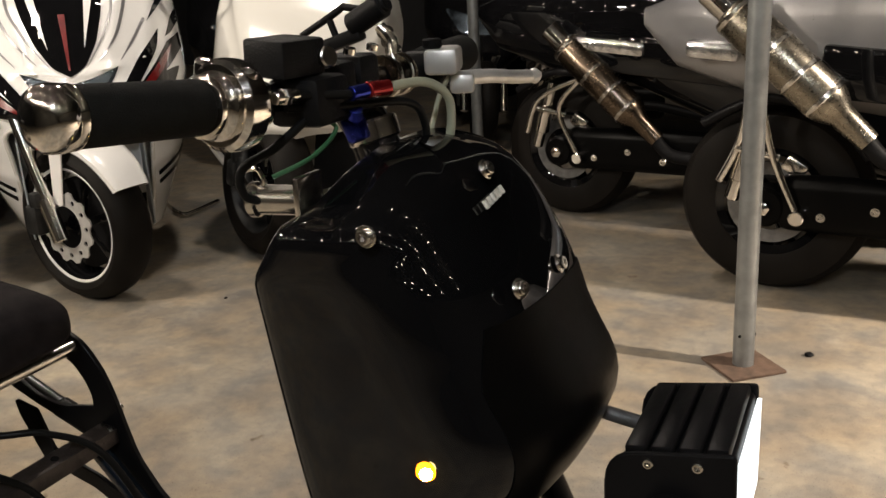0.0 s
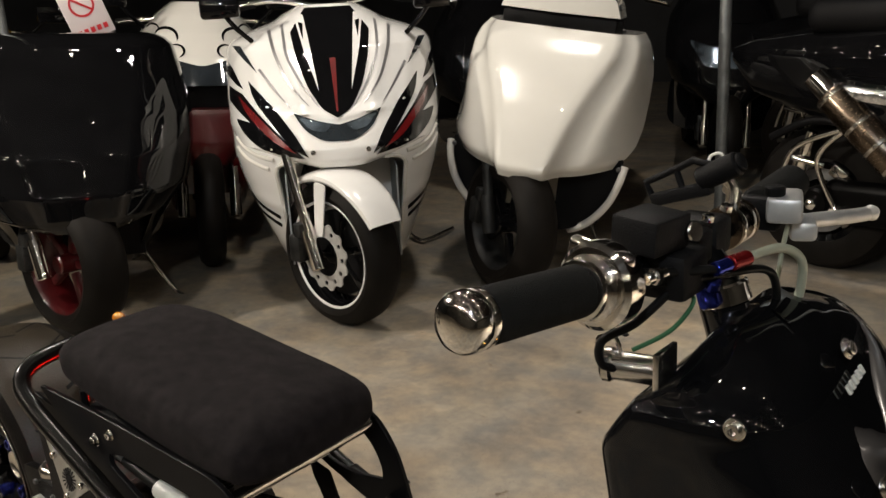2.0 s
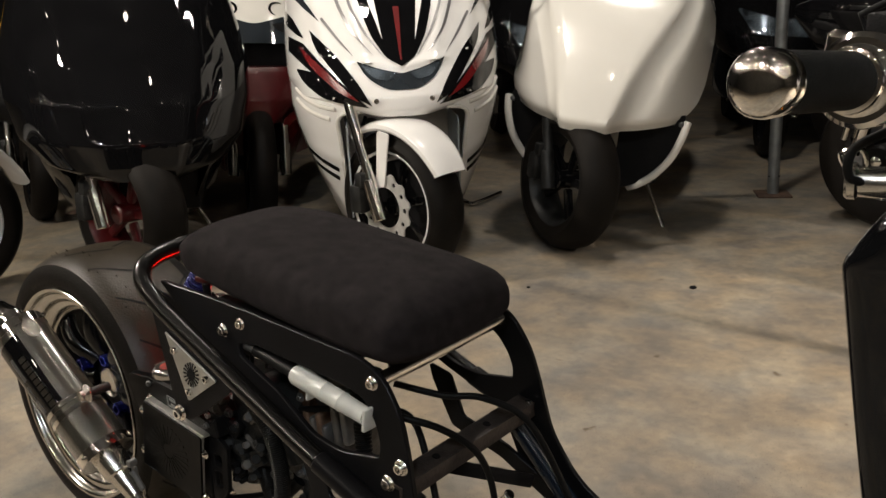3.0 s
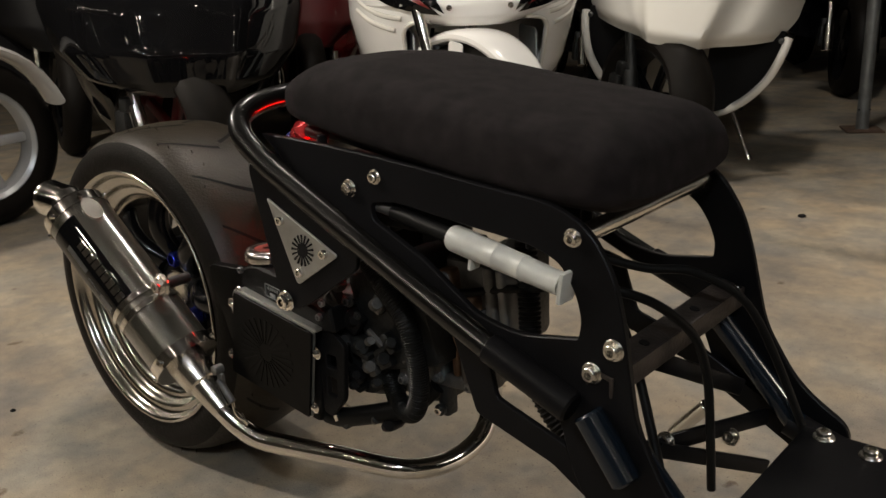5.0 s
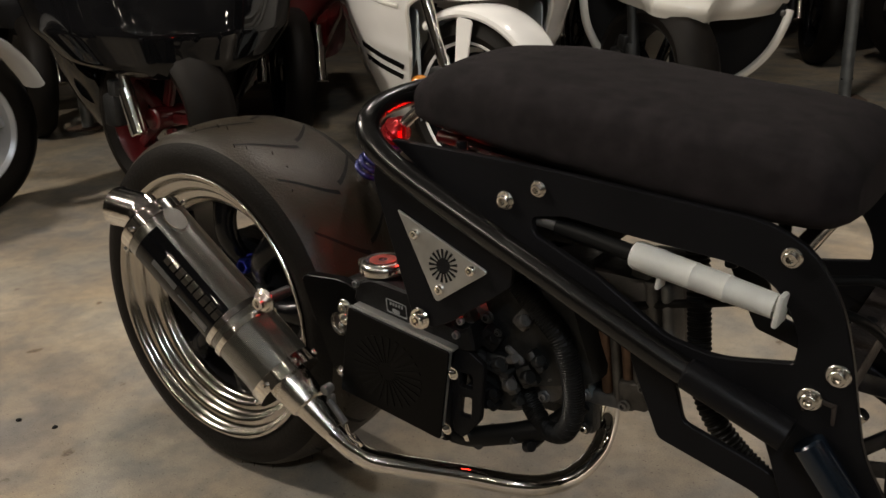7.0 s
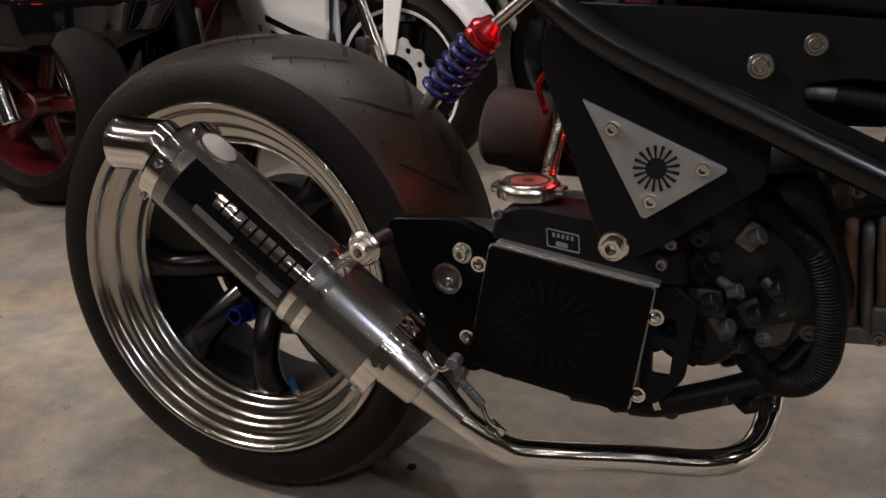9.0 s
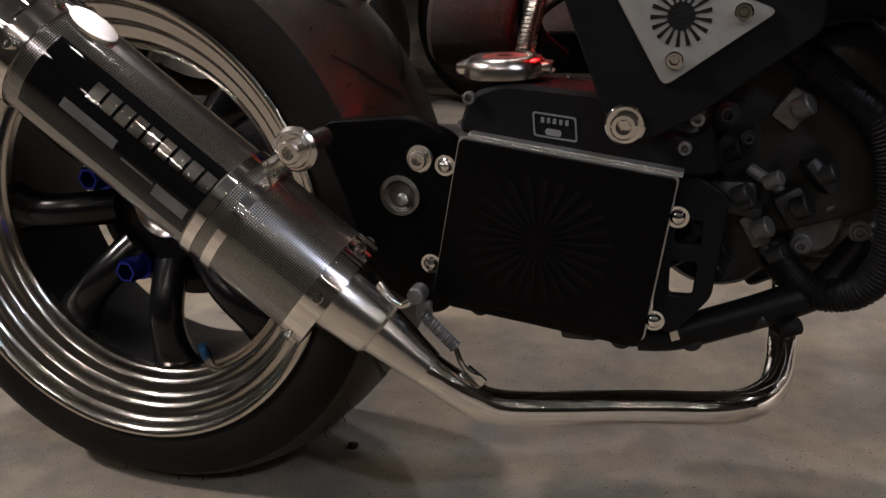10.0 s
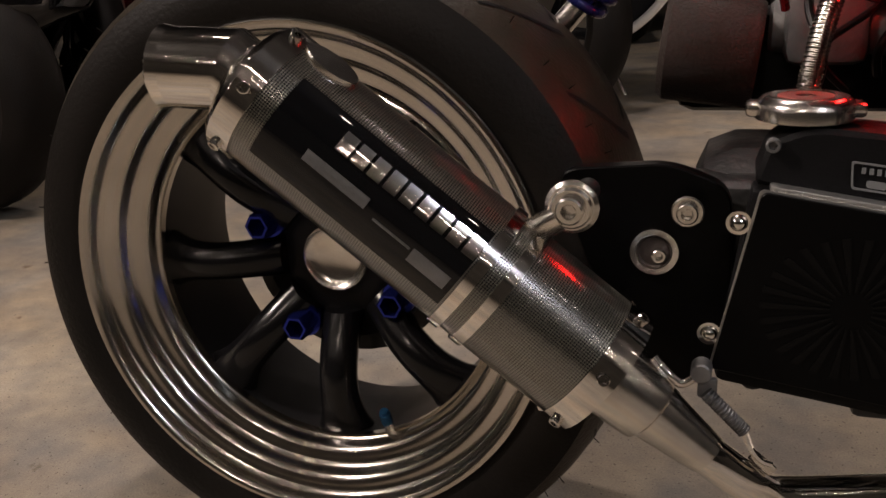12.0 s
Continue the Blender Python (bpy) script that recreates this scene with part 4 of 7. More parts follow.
# Engine, swing arm, hoses
def engine():
    eng = sc("engine", block((-1.30, 0.70, 0.30), (0.20, 0.20, 0.10), 0.02), GRIMY, label="oily black single-cylinder engine")
    sc("crankcase", block((-1.42, 0.68, 0.31), (0.20, 0.15, 0.12), 0.03), GRIMY, eng)
    sc("cylinder", block((-1.245, 0.64, 0.37), (0.12, 0.15, 0.13), 0.015, pose(0, 0, 0, 0, -18, 0)), GRIMY, eng)
    head = sc("cylinder_head", join(block((-1.180, 0.665, 0.365), (0.100, 0.09, 0.150), 0.012), block((-1.135, 0.660, 0.400), (0.060, 0.07, 0.11), 0.010)), CASTING, eng, "bare stained cylinder head")
    # upright ribs and housings on the head, rusty and oxidised
    for x, y, z, w, h, m in ((-1.219, 0.616, 0.352, 0.026, 0.060, BLUE_CAST), (-1.205, 0.610, 0.318, 0.030, 0.050, BLUE_CAST), (-1.196, 0.622, 0.408, 0.030, 0.044, RUSTY_CAST), (-1.178, 0.614, 0.352, 0.012, 0.110, RUSTY_CAST), (-1.164, 0.612, 0.346, 0.010, 0.104, CASTING), (-1.152, 0.614, 0.350, 0.011, 0.110, RUSTY_CAST), (-1.139, 0.612, 0.346, 0.010, 0.090, CASTING), (-1.126, 0.618, 0.402, 0.013, 0.088, CASTING), (-1.110, 0.620, 0.406, 0.013, 0.080, DARK_STEEL), (-1.180, 0.612, 0.297, 0.080, 0.018, CASTING), (-1.142, 0.610, 0.312, 0.034, 0.034, CASTING)):
        sc("casting_rib", block((x, y, z), (w, 0.034, h), 0.0048, pose(0, 0, 0, 0, -5, 0), 3), m, head)
    sc("sensor_block", join(rod((-1.222, 0.605, 0.372), (-1.205, 0.596, 0.362), 0.012, 18), block((-1.212, 0.598, 0.340), (0.026, 0.018, 0.022), 0.006, pose(0, 0, 0, 0, -25, 0))), BLUE_CAST, eng, "blue-grey sensor housing")
    for x, z in ((-1.150, 0.300), (-1.196, 0.300), (-1.128, 0.328), (-1.180, 0.428)):
        bolt("bolt", (x, 0.592, z), (0, -1, 0), eng, 0.0048, DARK_STEEL)
    sc("pipe_bracket", join(block((-1.196, 0.606, 0.272), (0.016, 0.020, 0.050), 0.004), rod((-1.196, 0.596, 0.258), (-1.196, 0.588, 0.258), 0.0075, 16)), GRIMY, eng)
    bolt("bolt", (-1.196, 0.590, 0.258), (0, -1, 0), eng, 0.0050, STEEL, False)
    for x, z, r in ((-1.297, 0.388, 0.008), (-1.306, 0.361, 0.006), (-1.283, 0.372, 0.005)):
        bolt("bolt", (x, 0.550, z), (0.1, -1, 0), eng, r * 0.7, GRIMY)
    sc("bracket_casting", plate(rounded([(-1.312, 0.398), (-1.276, 0.404), (-1.262, 0.372), (-1.268, 0.300), (-1.252, 0.262), (-1.276, 0.250), (-1.292, 0.296), (-1.290, 0.356)], 0.008), [], 0.586, 0.598, 0.003), GRIMY, eng)
    P = Vector((-1.229, 0.586, 0.312))
    sc("pump_cover", join(lathe([(0, 0.006), (0.018, 0.002), (0.032, 0.003), (0.037, 0.010), (0.037, 0.03)], P, (0, 1, 0), 36), plate(rounded([(P.x + x, P.z + z) for x, z in ((-0.022, -0.020), (-0.020, 0.021), (-0.010, 0.048), (0.006, 0.045), (0.020, 0.036), (0.017, 0.007), (0.010, -0.023), (-0.006, -0.031))], 0.008), [], P.y - 0.007, P.y + 0.004, 0.003), lathe([(0.0, -0.004), (0.011, -0.003), (0.015, 0.004), (0.016, 0.02)], P + Vector((-0.012, -0.008, 0.021)), (0.1, 1, 0.1), 28)), CASTING, eng, "bare cast water pump cover")
    for x, z in ((-0.008, 0.036), (-0.013, -0.022), (0.024, -0.010), (0.014, 0.032)):
        bolt("bolt", P + Vector((x, -0.007, z)), (0, -1, 0), eng, 0.0052, DARK_STEEL)
    sc("stub", rod(P + Vector((-0.012, -0.008, 0.025)), P + Vector((0.005, -0.015, 0.008)), 0.007), CASTING, eng)
    sc("gear_case", join(lathe([(0, 0), (0.04, 0.004), (0.048, 0.02), (0.048, 0.06)], (-1.30, 0.565, 0.30), (0, 1, 0), 36), block((-1.50, 0.62, 0.30), (0.16, 0.06, 0.12), 0.02)), GRIMY, eng)
    # clutter of brackets, castings and unions behind the radiator
    rnd = random.Random(11)
    for k in range(22):
        x, z = -1.335 + 0.10 * rnd.random(), 0.235 + 0.17 * rnd.random()
        if x > -1.27 and 0.24 < z < 0.275:
            continue
        s = (0.012 + 0.022 * rnd.random(), 0.012 + 0.014 * rnd.random(), 0.008 + 0.02 * rnd.random())
        sc("casting", join(block((x, 0.556 + 0.012 * rnd.random(), z), s, 0.004, pose(0, 0, 0, rnd.uniform(-20, 20), rnd.uniform(-60, 60), 0)), rod((x, 0.552, z), (x + 0.01, 0.548, z + 0.006), 0.004 + 0.004 * rnd.random(), 12)), rnd.choice((GRIMY, GRIMY, MATT_BLACK, MATT_BLACK, CASTING)), eng)
    cover = rounded([(-1.336, 0.345), (-1.318, 0.352), (-1.292, 0.335), (-1.300, 0.262), (-1.325, 0.232), (-1.340, 0.236)], 0.006)
    sc("side_cover", plate(cover, [rounded([(-1.327, 0.318), (-1.309, 0.318), (-1.309, 0.300), (-1.327, 0.300)], 0.003), rounded([(-1.329, 0.288), (-1.311, 0.288), (-1.313, 0.262), (-1.329, 0.262)], 0.003)], 0.533, 0.541, 0.001), MATT_BLACK, eng)
    for x, z, w, h in ((-1.472, 0.243, 0.022, 0.016), (-1.452, 0.240, 0.030, 0.012), (-1.420, 0.236, 0.05, 0.012), (-1.393, 0.226, 0.030, 0.022), (-1.362, 0.224, 0.022, 0.016)):
        sc("sump_lug", block((x, 0.556, z), (w, 0.03, h), 0.005), GRIMY, eng)
    for x, z, r in ((-1.470, 0.238, 0.009), (-1.362, 0.221, 0.0085), (-1.312, 0.224, 0.008)):
        sc("drain_boss", rod((x, 0.540, z), (x, 0.58, z), r, 16), GRIMY, eng)
    arm = sc("swing_arm", plate(rounded([(-1.610, 0.372, 0.02), (-1.53, 0.378), (-1.490, 0.362), (-1.485, 0.240), (-1.515, 0.212), (-1.560, 0.236)], 0.015), [], 0.566, 0.580), GUARD_BLACK, label="black swing arm plate")
    sc("lightening_hole", lathe([(0.0165, 0.0), (0.0165, -0.003), (0.0125, -0.003), (0.011, 0.0)], (-1.539, 0.5655, 0.316), (0, 1, 0), 28, True), STEEL, arm)
    sc("hole_bore", rod((-1.539, 0.5648, 0.316), (-1.539, 0.5657, 0.316), 0.0115, 24), GRIMY_BROWN, arm)
    bolt("bolt", (-1.536, 0.5648, 0.314), (0.1, -1, 0), arm, 0.005, STEEL, False)
    # hoses
    sc("coolant_hose", tube([(-1.268, 0.560, 0.440), (-1.250, 0.556, 0.424), (-1.228, 0.553, 0.406), (-1.205, 0.550, 0.384), (-1.192, 0.549, 0.352), (-1.188, 0.549, 0.318), (-1.191, 0.550, 0.290), (-1.204, 0.554, 0.268), (-1.226, 0.562, 0.260), (-1.246, 0.570, 0.268), (-1.263, 0.576, 0.288), (-1.278, 0.580, 0.312), (-1.296, 0.582, 0.334), (-1.318, 0.584, 0.350)], 0.0118, 18, 6, 0.035, 0.0030), HOSE, label="ribbed black coolant hose")
    sc("coolant_hose", tube([(-1.350, 0.55, 0.222), (-1.325, 0.550, 0.225), (-1.291, 0.553, 0.237), (-1.257, 0.560, 0.249), (-1.225, 0.572, 0.262), (-1.20, 0.59, 0.29)], 0.0125, 18, 6), HOSE)
    sc("hose_clip", lathe([(0.0118, -0.003), (0.0135, -0.003), (0.0135, 0.003), (0.0118, 0.003)], (-1.325, 0.550, 0.230), (1, 0.1, 0.3), 20), STEEL, eng)
    sc("coolant_hose", tube([(-1.092, 0.622, 0.53), (-1.086, 0.618, 0.470), (-1.080, 0.614, 0.415), (-1.074, 0.608, 0.365), (-1.062, 0.602, 0.325), (-1.034, 0.600, 0.288), (-0.99, 0.600, 0.255), (-0.94, 0.60, 0.24)], 0.0118, 16, 8, 0.06, 0.0056), HOSE, label="thick ribbed black hose")
    for k, pts in enumerate(([(-1.0, 0.56, 0.47), (-0.958, 0.57, 0.468), (-0.925, 0.60, 0.450), (-0.905, 0.640, 0.410), (-0.900, 0.665, 0.360), (-0.898, 0.675, 0.30), (-0.895, 0.68, 0.22)], [(-1.02, 0.62, 0.48), (-0.97, 0.66, 0.46), (-0.93, 0.70, 0.45), (-0.89, 0.75, 0.40), (-0.84, 0.78, 0.27)], [(-1.2, 0.60, 0.40), (-1.08, 0.61, 0.43), (-1.0, 0.62, 0.44), (-0.95, 0.60, 0.40), (-0.90, 0.57, 0.30)])):
        sc("cable", tube(pts, 0.0048, 10, 8), HOSE)
    sc("reservoir", rod((-0.962, 0.575, 0.352), (-0.962, 0.575, 0.300), 0.022, 28), MATT_BLACK)
    # carburettor, filter, braided line
    sc("air_filter", join(lathe([(0, 0), (0.039, 0.001), (0.043, 0.006), (0.043, 0.068), (0.039, 0.074), (0, 0.074)], (-1.550, 0.715, 0.440), (1, 0, -0.12), 40)), TAN, label="dirty brown foam air filter")
    sc("carburettor", join(block((-1.43, 0.71, 0.46), (0.06, 0.05, 0.07), 0.01), rod((-1.47, 0.715, 0.452), (-1.38, 0.71, 0.45), 0.02), rod((-1.43, 0.69, 0.49), (-1.43, 0.69, 0.52), 0.014)), DARK_STEEL, label="grimy carburettor")
    # dark filler for the clutter here; also covers floor that lies in shade
    sc("dark_filler", join(block((-1.365, 0.765, 0.475), (0.15, 0.05, 0.16), 0.02), block((-1.43, 0.74, 0.425), (0.22, 0.06, 0.08), 0.015)), MATT_BLACK)
    sc("intake_body", join(rod((-1.40, 0.70, 0.49), (-1.33, 0.69, 0.50), 0.024, 20), block((-1.36, 0.68, 0.46), (0.05, 0.05, 0.06), 0.012), rod((-1.37, 0.655, 0.43), (-1.35, 0.65, 0.47), 0.010)), GRIMY)
    rw = random.Random(3)
    for k in range(7):
        x0, y0 = -1.44 + 0.02 * k, 0.62 + 0.012 * (k % 4)
        sc("wire", tube([(x0, y0, 0.415 + 0.01 * rw.random()), (x0 + rw.uniform(-0.02, 0.02), y0 - 0.01, 0.445), (x0 + rw.uniform(-0.03, 0.03), y0 + 0.01, 0.48), (x0 + rw.uniform(-0.02, 0.04), y0, 0.53)], 0.0022 + 0.0016 * rw.random(), 8), HOSE)
    sc("braided_hose", tube([(-1.448, 0.60, 0.40), (-1.445, 0.605, 0.43), (-1.435, 0.62, 0.475), (-1.42, 0.64, 0.52)], 0.0075, 14, 8, 0.05, 0.003), STEEL, label="braided steel hose")
    sc("red_wire", join(tube([(-1.462, 0.64, 0.47), (-1.466, 0.63, 0.50), (-1.45, 0.63, 0.518)], 0.003, 8), tube([(-1.425, 0.63, 0.485), (-1.405, 0.625, 0.478), (-1.40, 0.63, 0.49)], 0.004, 8)), BRIGHT_RED)
    # rear shock
    S0, S1 = Vector((-1.628, 0.73, 0.462)), Vector((-1.553, 0.73, 0.545))
    ds = (S1 - S0).normalized()
    shock = sc("rear_shock", rod(S0 - ds * 0.01, S1, 0.010), STEEL, label="rear shock with blue coil and red collar")
    qs = ds.to_track_quat("Z", "Y").to_matrix()
    coil = [S0 + ds * (0.010 + 0.078 * k / 72) + qs @ Vector((0.019 * math.cos(k / 72 * 12 * math.pi), 0.019 * math.sin(k / 72 * 12 * math.pi), 0)) for k in range(73)]
    sc("coil_spring", tube(coil, 0.0042, 10, 2), material("deep blue spring enamel", (0.010, 0.012, 0.085), 0.28, 0.3), shock, "blue coil spring")
    sc("collar", lathe([(0.010, 0), (0.020, 0), (0.020, 0.006), (0.018, 0.008), (0.020, 0.010), (0.020, 0.016), (0.014, 0.022), (0.010, 0.03)], S0 + ds * 0.088, ds, 20), BRIGHT_RED, shock, "red notched collar")
    sc("shock_rod", rod(S1 - ds * 0.01, (-1.470, 0.725, 0.606), 0.0075), STEEL, shock)
    sc("shock_mount", join(rod((-1.470, 0.705, 0.606), (-1.470, 0.755, 0.606), 0.011, 18), block((-1.452, 0.73, 0.611), (0.04, 0.03, 0.012), 0.003)), SATIN_BLACK, shock)
    # tail lamp under the loop
    sc("tail_lamp", block((-1.362, MID, 0.526), (0.014, 0.11, 0.018), 0.005), TAIL, label="lit red tail lamp strip below the rear loop")
    amber = sc("rear_flasher", lathe([(0, -0.012), (0.007, -0.010), (0.011, -0.003), (0.011, 0.006), (0.008, 0.012), (0, 0.013)], (-1.525, 0.745, 0.600), (-1, 0, 0.1), 20), AMBER_PLASTIC, label="small amber rear turn signal")
    sc("stalk", tube([(-1.432, 0.74, 0.614), (-1.47, 0.745, 0.606), (-1.515, 0.745, 0.600)], 0.005, 10), SATIN_BLACK, amber)
    sc("red_connector", join(rod((-1.372, 0.575, 0.580), (-1.345, 0.58, 0.576), 0.007), rod((-1.36, 0.60, 0.586), (-1.335, 0.61, 0.578), 0.007)), DIMMED_RED)
    sc("battery_box", block((-1.25, 0.66, 0.52), (0.18, 0.20, 0.07), 0.008), MATT_BLACK)


engine()


# Front shield, handlebar, light bar
def front():
    xr = [(0.46, -0.414), (0.50, -0.418), (0.55, -0.427), (0.66, -0.443), (0.748, -0.4550), (0.756, -0.4535), (0.780, -0.4385), (0.800, -0.4250), (0.812, -0.405), (0.835, -0.395), (0.847, -0.385)]
    xf = [(0.46, -0.318), (0.50, -0.272), (0.555, -0.222), (0.59, -0.204), (0.615, -0.200), (0.64, -0.212), (0.665, -0.230), (0.69, -0.238), (0.73, -0.250), (0.76, -0.268), (0.80, -0.294), (0.825, -0.314), (0.838, -0.335), (0.847, -0.362)]
    near = [(0.46, 0.572), (0.55, 0.558), (0.76, 0.551), (0.795, 0.552), (0.810, 0.568), (0.825, 0.60), (0.838, 0.63), (0.847, 0.66)]
    far = [(0.46, 0.790), (0.55, 0.815), (0.70, 0.818), (0.79, 0.822), (0.815, 0.815), (0.835, 0.795), (0.847, 0.76)]

    def ring(z):
        r, n = interp(z, xr), interp(z, near)
        f, w = (sum(interp(z + d, tab) for d in [q * min(1.0, max(0.0, (0.815 - z) / 0.05)) for q in (-0.024, -0.012, 0, 0.012, 0.024)]) / 5 for tab in (xf, far))
        c, g = (n + w) / 2, min(1.0, (f - r) / 0.16)
        pts = [(r, n + 0.012), (r + 0.012 * g, n + 0.002), (r + (f - r) * 0.35, n), (f - 0.080 * g, n + 0.003), (f - 0.044 * g, n + 0.020), (f - 0.020 * g, n + 0.050), (f - 0.006 * g, n + (c - n) * 0.7), (f, c + 0.02), (f - 0.003, w - 0.034), (f - 0.014, w - 0.008), (f - 0.040 * g, w), (r + (f - r) * 0.4, w - 0.002), (r + 0.03 * g, w - 0.006), (r, w - 0.022)]
        return [tuple(p) for p in smooth_path([(x, y, z) for x, y in pts], 5)]

    zs = [0.46 + (0.847 - 0.46) * k / 48 for k in range(49)]
    shield = sc("front_shield", loft([ring(z) for z in zs]), GLOSS_BLACK, label="gloss black front shield with visible bolts")
    for p, a in (((-0.337, 0.5515, 0.801), (0, -1, 0.1)), ((-0.300, 0.696, 0.823), (0.9, -0.1, 0.45)), ((-0.250, 0.741, 0.728), (1, 0, 0.4)), ((-0.250, 0.640, 0.738), (1, -0.3, 0.4)), ((-0.262, 0.60, 0.590), (0.7, -0.7, 0.1))):
        bolt("bolt", p, a, shield, 0.006)
    # dark moulded lamp-socket panel low on the front, extended to mask floor reflection
    panel_rings = []
    for z in [0.470 + 0.245 * k / 16 for k in range(17)]:
        full = ring(z)
        mid_x, mid_y = sum(p[0] for p in full) / len(full), sum(p[1] for p in full) / len(full)
        cut = full[22 + max(0, int((z - 0.66) * 60)):44]
        cut = [cut[round(i * (len(cut) - 1) / 18)] for i in range(19)]
        grown = [((x - mid_x) * 1.018 + mid_x, (y - mid_y) * 1.012 + mid_y, z) for x, y, _ in cut]
        panel_rings.append(grown + cut[::-1])
    sc("lower_panel", loft(panel_rings), GUARD_BLACK, shield, "matt black moulded panel")
    # maker's mark: five plain bars on the slope
    for k in range(5):
        c = Vector((-0.2890, 0.670 + 0.0086 * k, 0.7990 + 0.0012 * k))
        sc("mark", block(c, (0.0024, 0.0058, 0.0080), 0.0006, pose(0, 0, 0, 0, -33, 0)), PLASTIC_WHITE, shield)
    # amber flasher on a stalk
    fl = sc("flasher", lathe([(0, 0), (0.006, 0.001), (0.0085, 0.004), (0.0085, 0.012), (0, 0.014)], (-0.300, 0.552, 0.606), (-0.4, 1, 0), 24), AMBER, label="lit amber turn signal")
    sc("lamp_core", lathe([(0, -0.003), (0.0045, -0.002), (0.0055, 0.001), (0, 0.002)], (-0.300, 0.552, 0.606), (-0.4, 1, 0), 20), FILAMENT, fl)
    sc("flasher_body", rod((-0.304, 0.568, 0.606), (-0.312, 0.60, 0.606), 0.014), MATT_BLACK, fl)

    # LED light bar low at the front
    turn = pose(-0.127, 0.730, 0.552, 0, 0, 0)
    prof = rounded([(-0.052, -0.045, 0.02), (-0.052, 0.035, 0.025), (0.048, 0.050, 0.008), (0.050, -0.050, 0.01)], 0.01)
    body = plate(prof, [], -0.066, 0.066, 0.002)
    bmesh.ops.transform(body, matrix=turn, verts=body.verts)
    bar = sc("light_bar", body, SATIN_BLACK, label="black finned LED light bar with white face")
    for k in range(4):
        f = block((-0.033 + 0.0225 * k, 0, 0.0425 + 0.0028 * k), (0.0185, 0.130, 0.010), 0.003, pose(0, 0, 0, 0, -8, 0))
        bmesh.ops.transform(f, matrix=turn, verts=f.verts)
        sc("fin", f, SATIN_BLACK, bar)
    for s in (-1, 1):
        f = plate(rounded([(-0.058, -0.05, 0.02), (-0.058, 0.040, 0.028), (0.050, 0.056, 0.006), (0.052, -0.055, 0.01)], 0.01), [], s * 0.069 - 0.003, s * 0.069 + 0.003, 0.0015)
        bmesh.ops.transform(f, matrix=turn, verts=f.verts)
        cap = sc("end_cap", f, SATIN_BLACK, bar)
        for x, z in ((-0.02, 0.038), (0.02, 0.042), (-0.03, -0.035), (0.03, -0.04)):
            bolt("bolt", turn @ Vector((x, s * 0.072, z)), turn.to_3x3() @ Vector((0, s, 0)), cap, 0.0045, washer=False)
    f = block((0.0515, 0, 0), (0.004, 0.130, 0.088), 0.001)
    bmesh.ops.transform(f, matrix=turn, verts=f.verts)
    sc("lens", f, LED, bar, "white lamp face")
    sc("bracket", rod(turn @ Vector((0, -0.072, -0.01)), turn @ Vector((0, -0.090, -0.01)), 0.024, 28), MATT_BLACK, bar)
    sc("bracket_arm", tube([(-0.250, 0.785, 0.568), (-0.21, 0.785, 0.560), (-0.165, 0.780, 0.556)], 0.0075, 12), DARK_STEEL, bar)

    # fork and front wheel below
    for y in (0.585, 0.785):
        sc("fork_leg", rod((-0.34, y, 0.62), (-0.165, y, 0.20), 0.016), SATIN_BLACK)
    wheel = sc("front_wheel", lathe([(0.15, -0.05), (0.21, -0.055), (0.235, -0.03), (0.242, 0), (0.235, 0.03), (0.21, 0.055), (0.15, 0.05)], (-0.165, 0.685, 0.242), (0, 1, 0), 72, True), RUBBER, label="black front tyre")
    sc("rim", lathe([(0.03, -0.04), (0.05, -0.01), (0.14, -0.01), (0.158, -0.045), (0.158, 0.045), (0.14, 0.01), (0.05, 0.01), (0.03, 0.04)], (-0.165, 0.685, 0.242), (0, 1, 0), 64), SATIN_BLACK, wheel)

    # handlebar
    bar = sc("handlebar", tube([(-0.460, 0.43, 0.909), (-0.448, 0.53, 0.902), (-0.440, 0.60, 0.897), (-0.435, 0.68, 0.893), (-0.436, 0.78, 0.893), (-0.438, 0.86, 0.893), (-0.44, 0.96, 0.897)], 0.0115, 16), GLOSS_BLACK, label="black handlebar with foam grip and chrome ends")
    g0, g1 = Vector((-0.4480, 0.515, 0.9015)), Vector((-0.4620, 0.409, 0.9108))
    dg = (g1 - g0).normalized()
    sc("grip", lathe([(0.0195, 0), (0.0208, 0.002), (0.0208, (g1 - g0).length - 0.002), (0.0195, (g1 - g0).length)], g0, dg, 36), FOAM, bar, "black foam grip")
    sc("bar_end", lathe([(0.0200, -0.002), (0.0218, 0.0), (0.0218, 0.004), (0.0210, 0.0055), (0.0222, 0.007), (0.0226, 0.013), (0.0218, 0.019), (0.0190, 0.0235), (0.0130, 0.0262), (0.006, 0.027), (0, 0.0272)], g1, dg, 40), CHROME, bar, "chrome domed bar end")
    sc("grip_flange", lathe([(0.020, 0.000), (0.0235, -0.001), (0.0245, -0.004), (0.0235, -0.007), (0.0215, -0.009), (0.0235, -0.012), (0.0265, -0.014), (0.0265, -0.018), (0.018, -0.020)], g0, dg, 40), CHROME, bar, "chrome grip collar")
    sc("throttle_housing", join(lathe([(0.012, 0.016), (0.031, 0.017), (0.0350, 0.021), (0.0358, 0.028), (0.0350, 0.038), (0.031, 0.042), (0.012, 0.043)], g0, -dg, 48), block(g0 - dg * 0.030 + Vector((-0.002, 0, 0.012)), (0.060, 0.012, 0.042), 0.010, pose(0, 0, 0, 0, 10, -6), 4), block(g0 - dg * 0.046, (0.044, 0.028, 0.036), 0.009, None, 3)), CHROME, bar, "polished throttle housing")
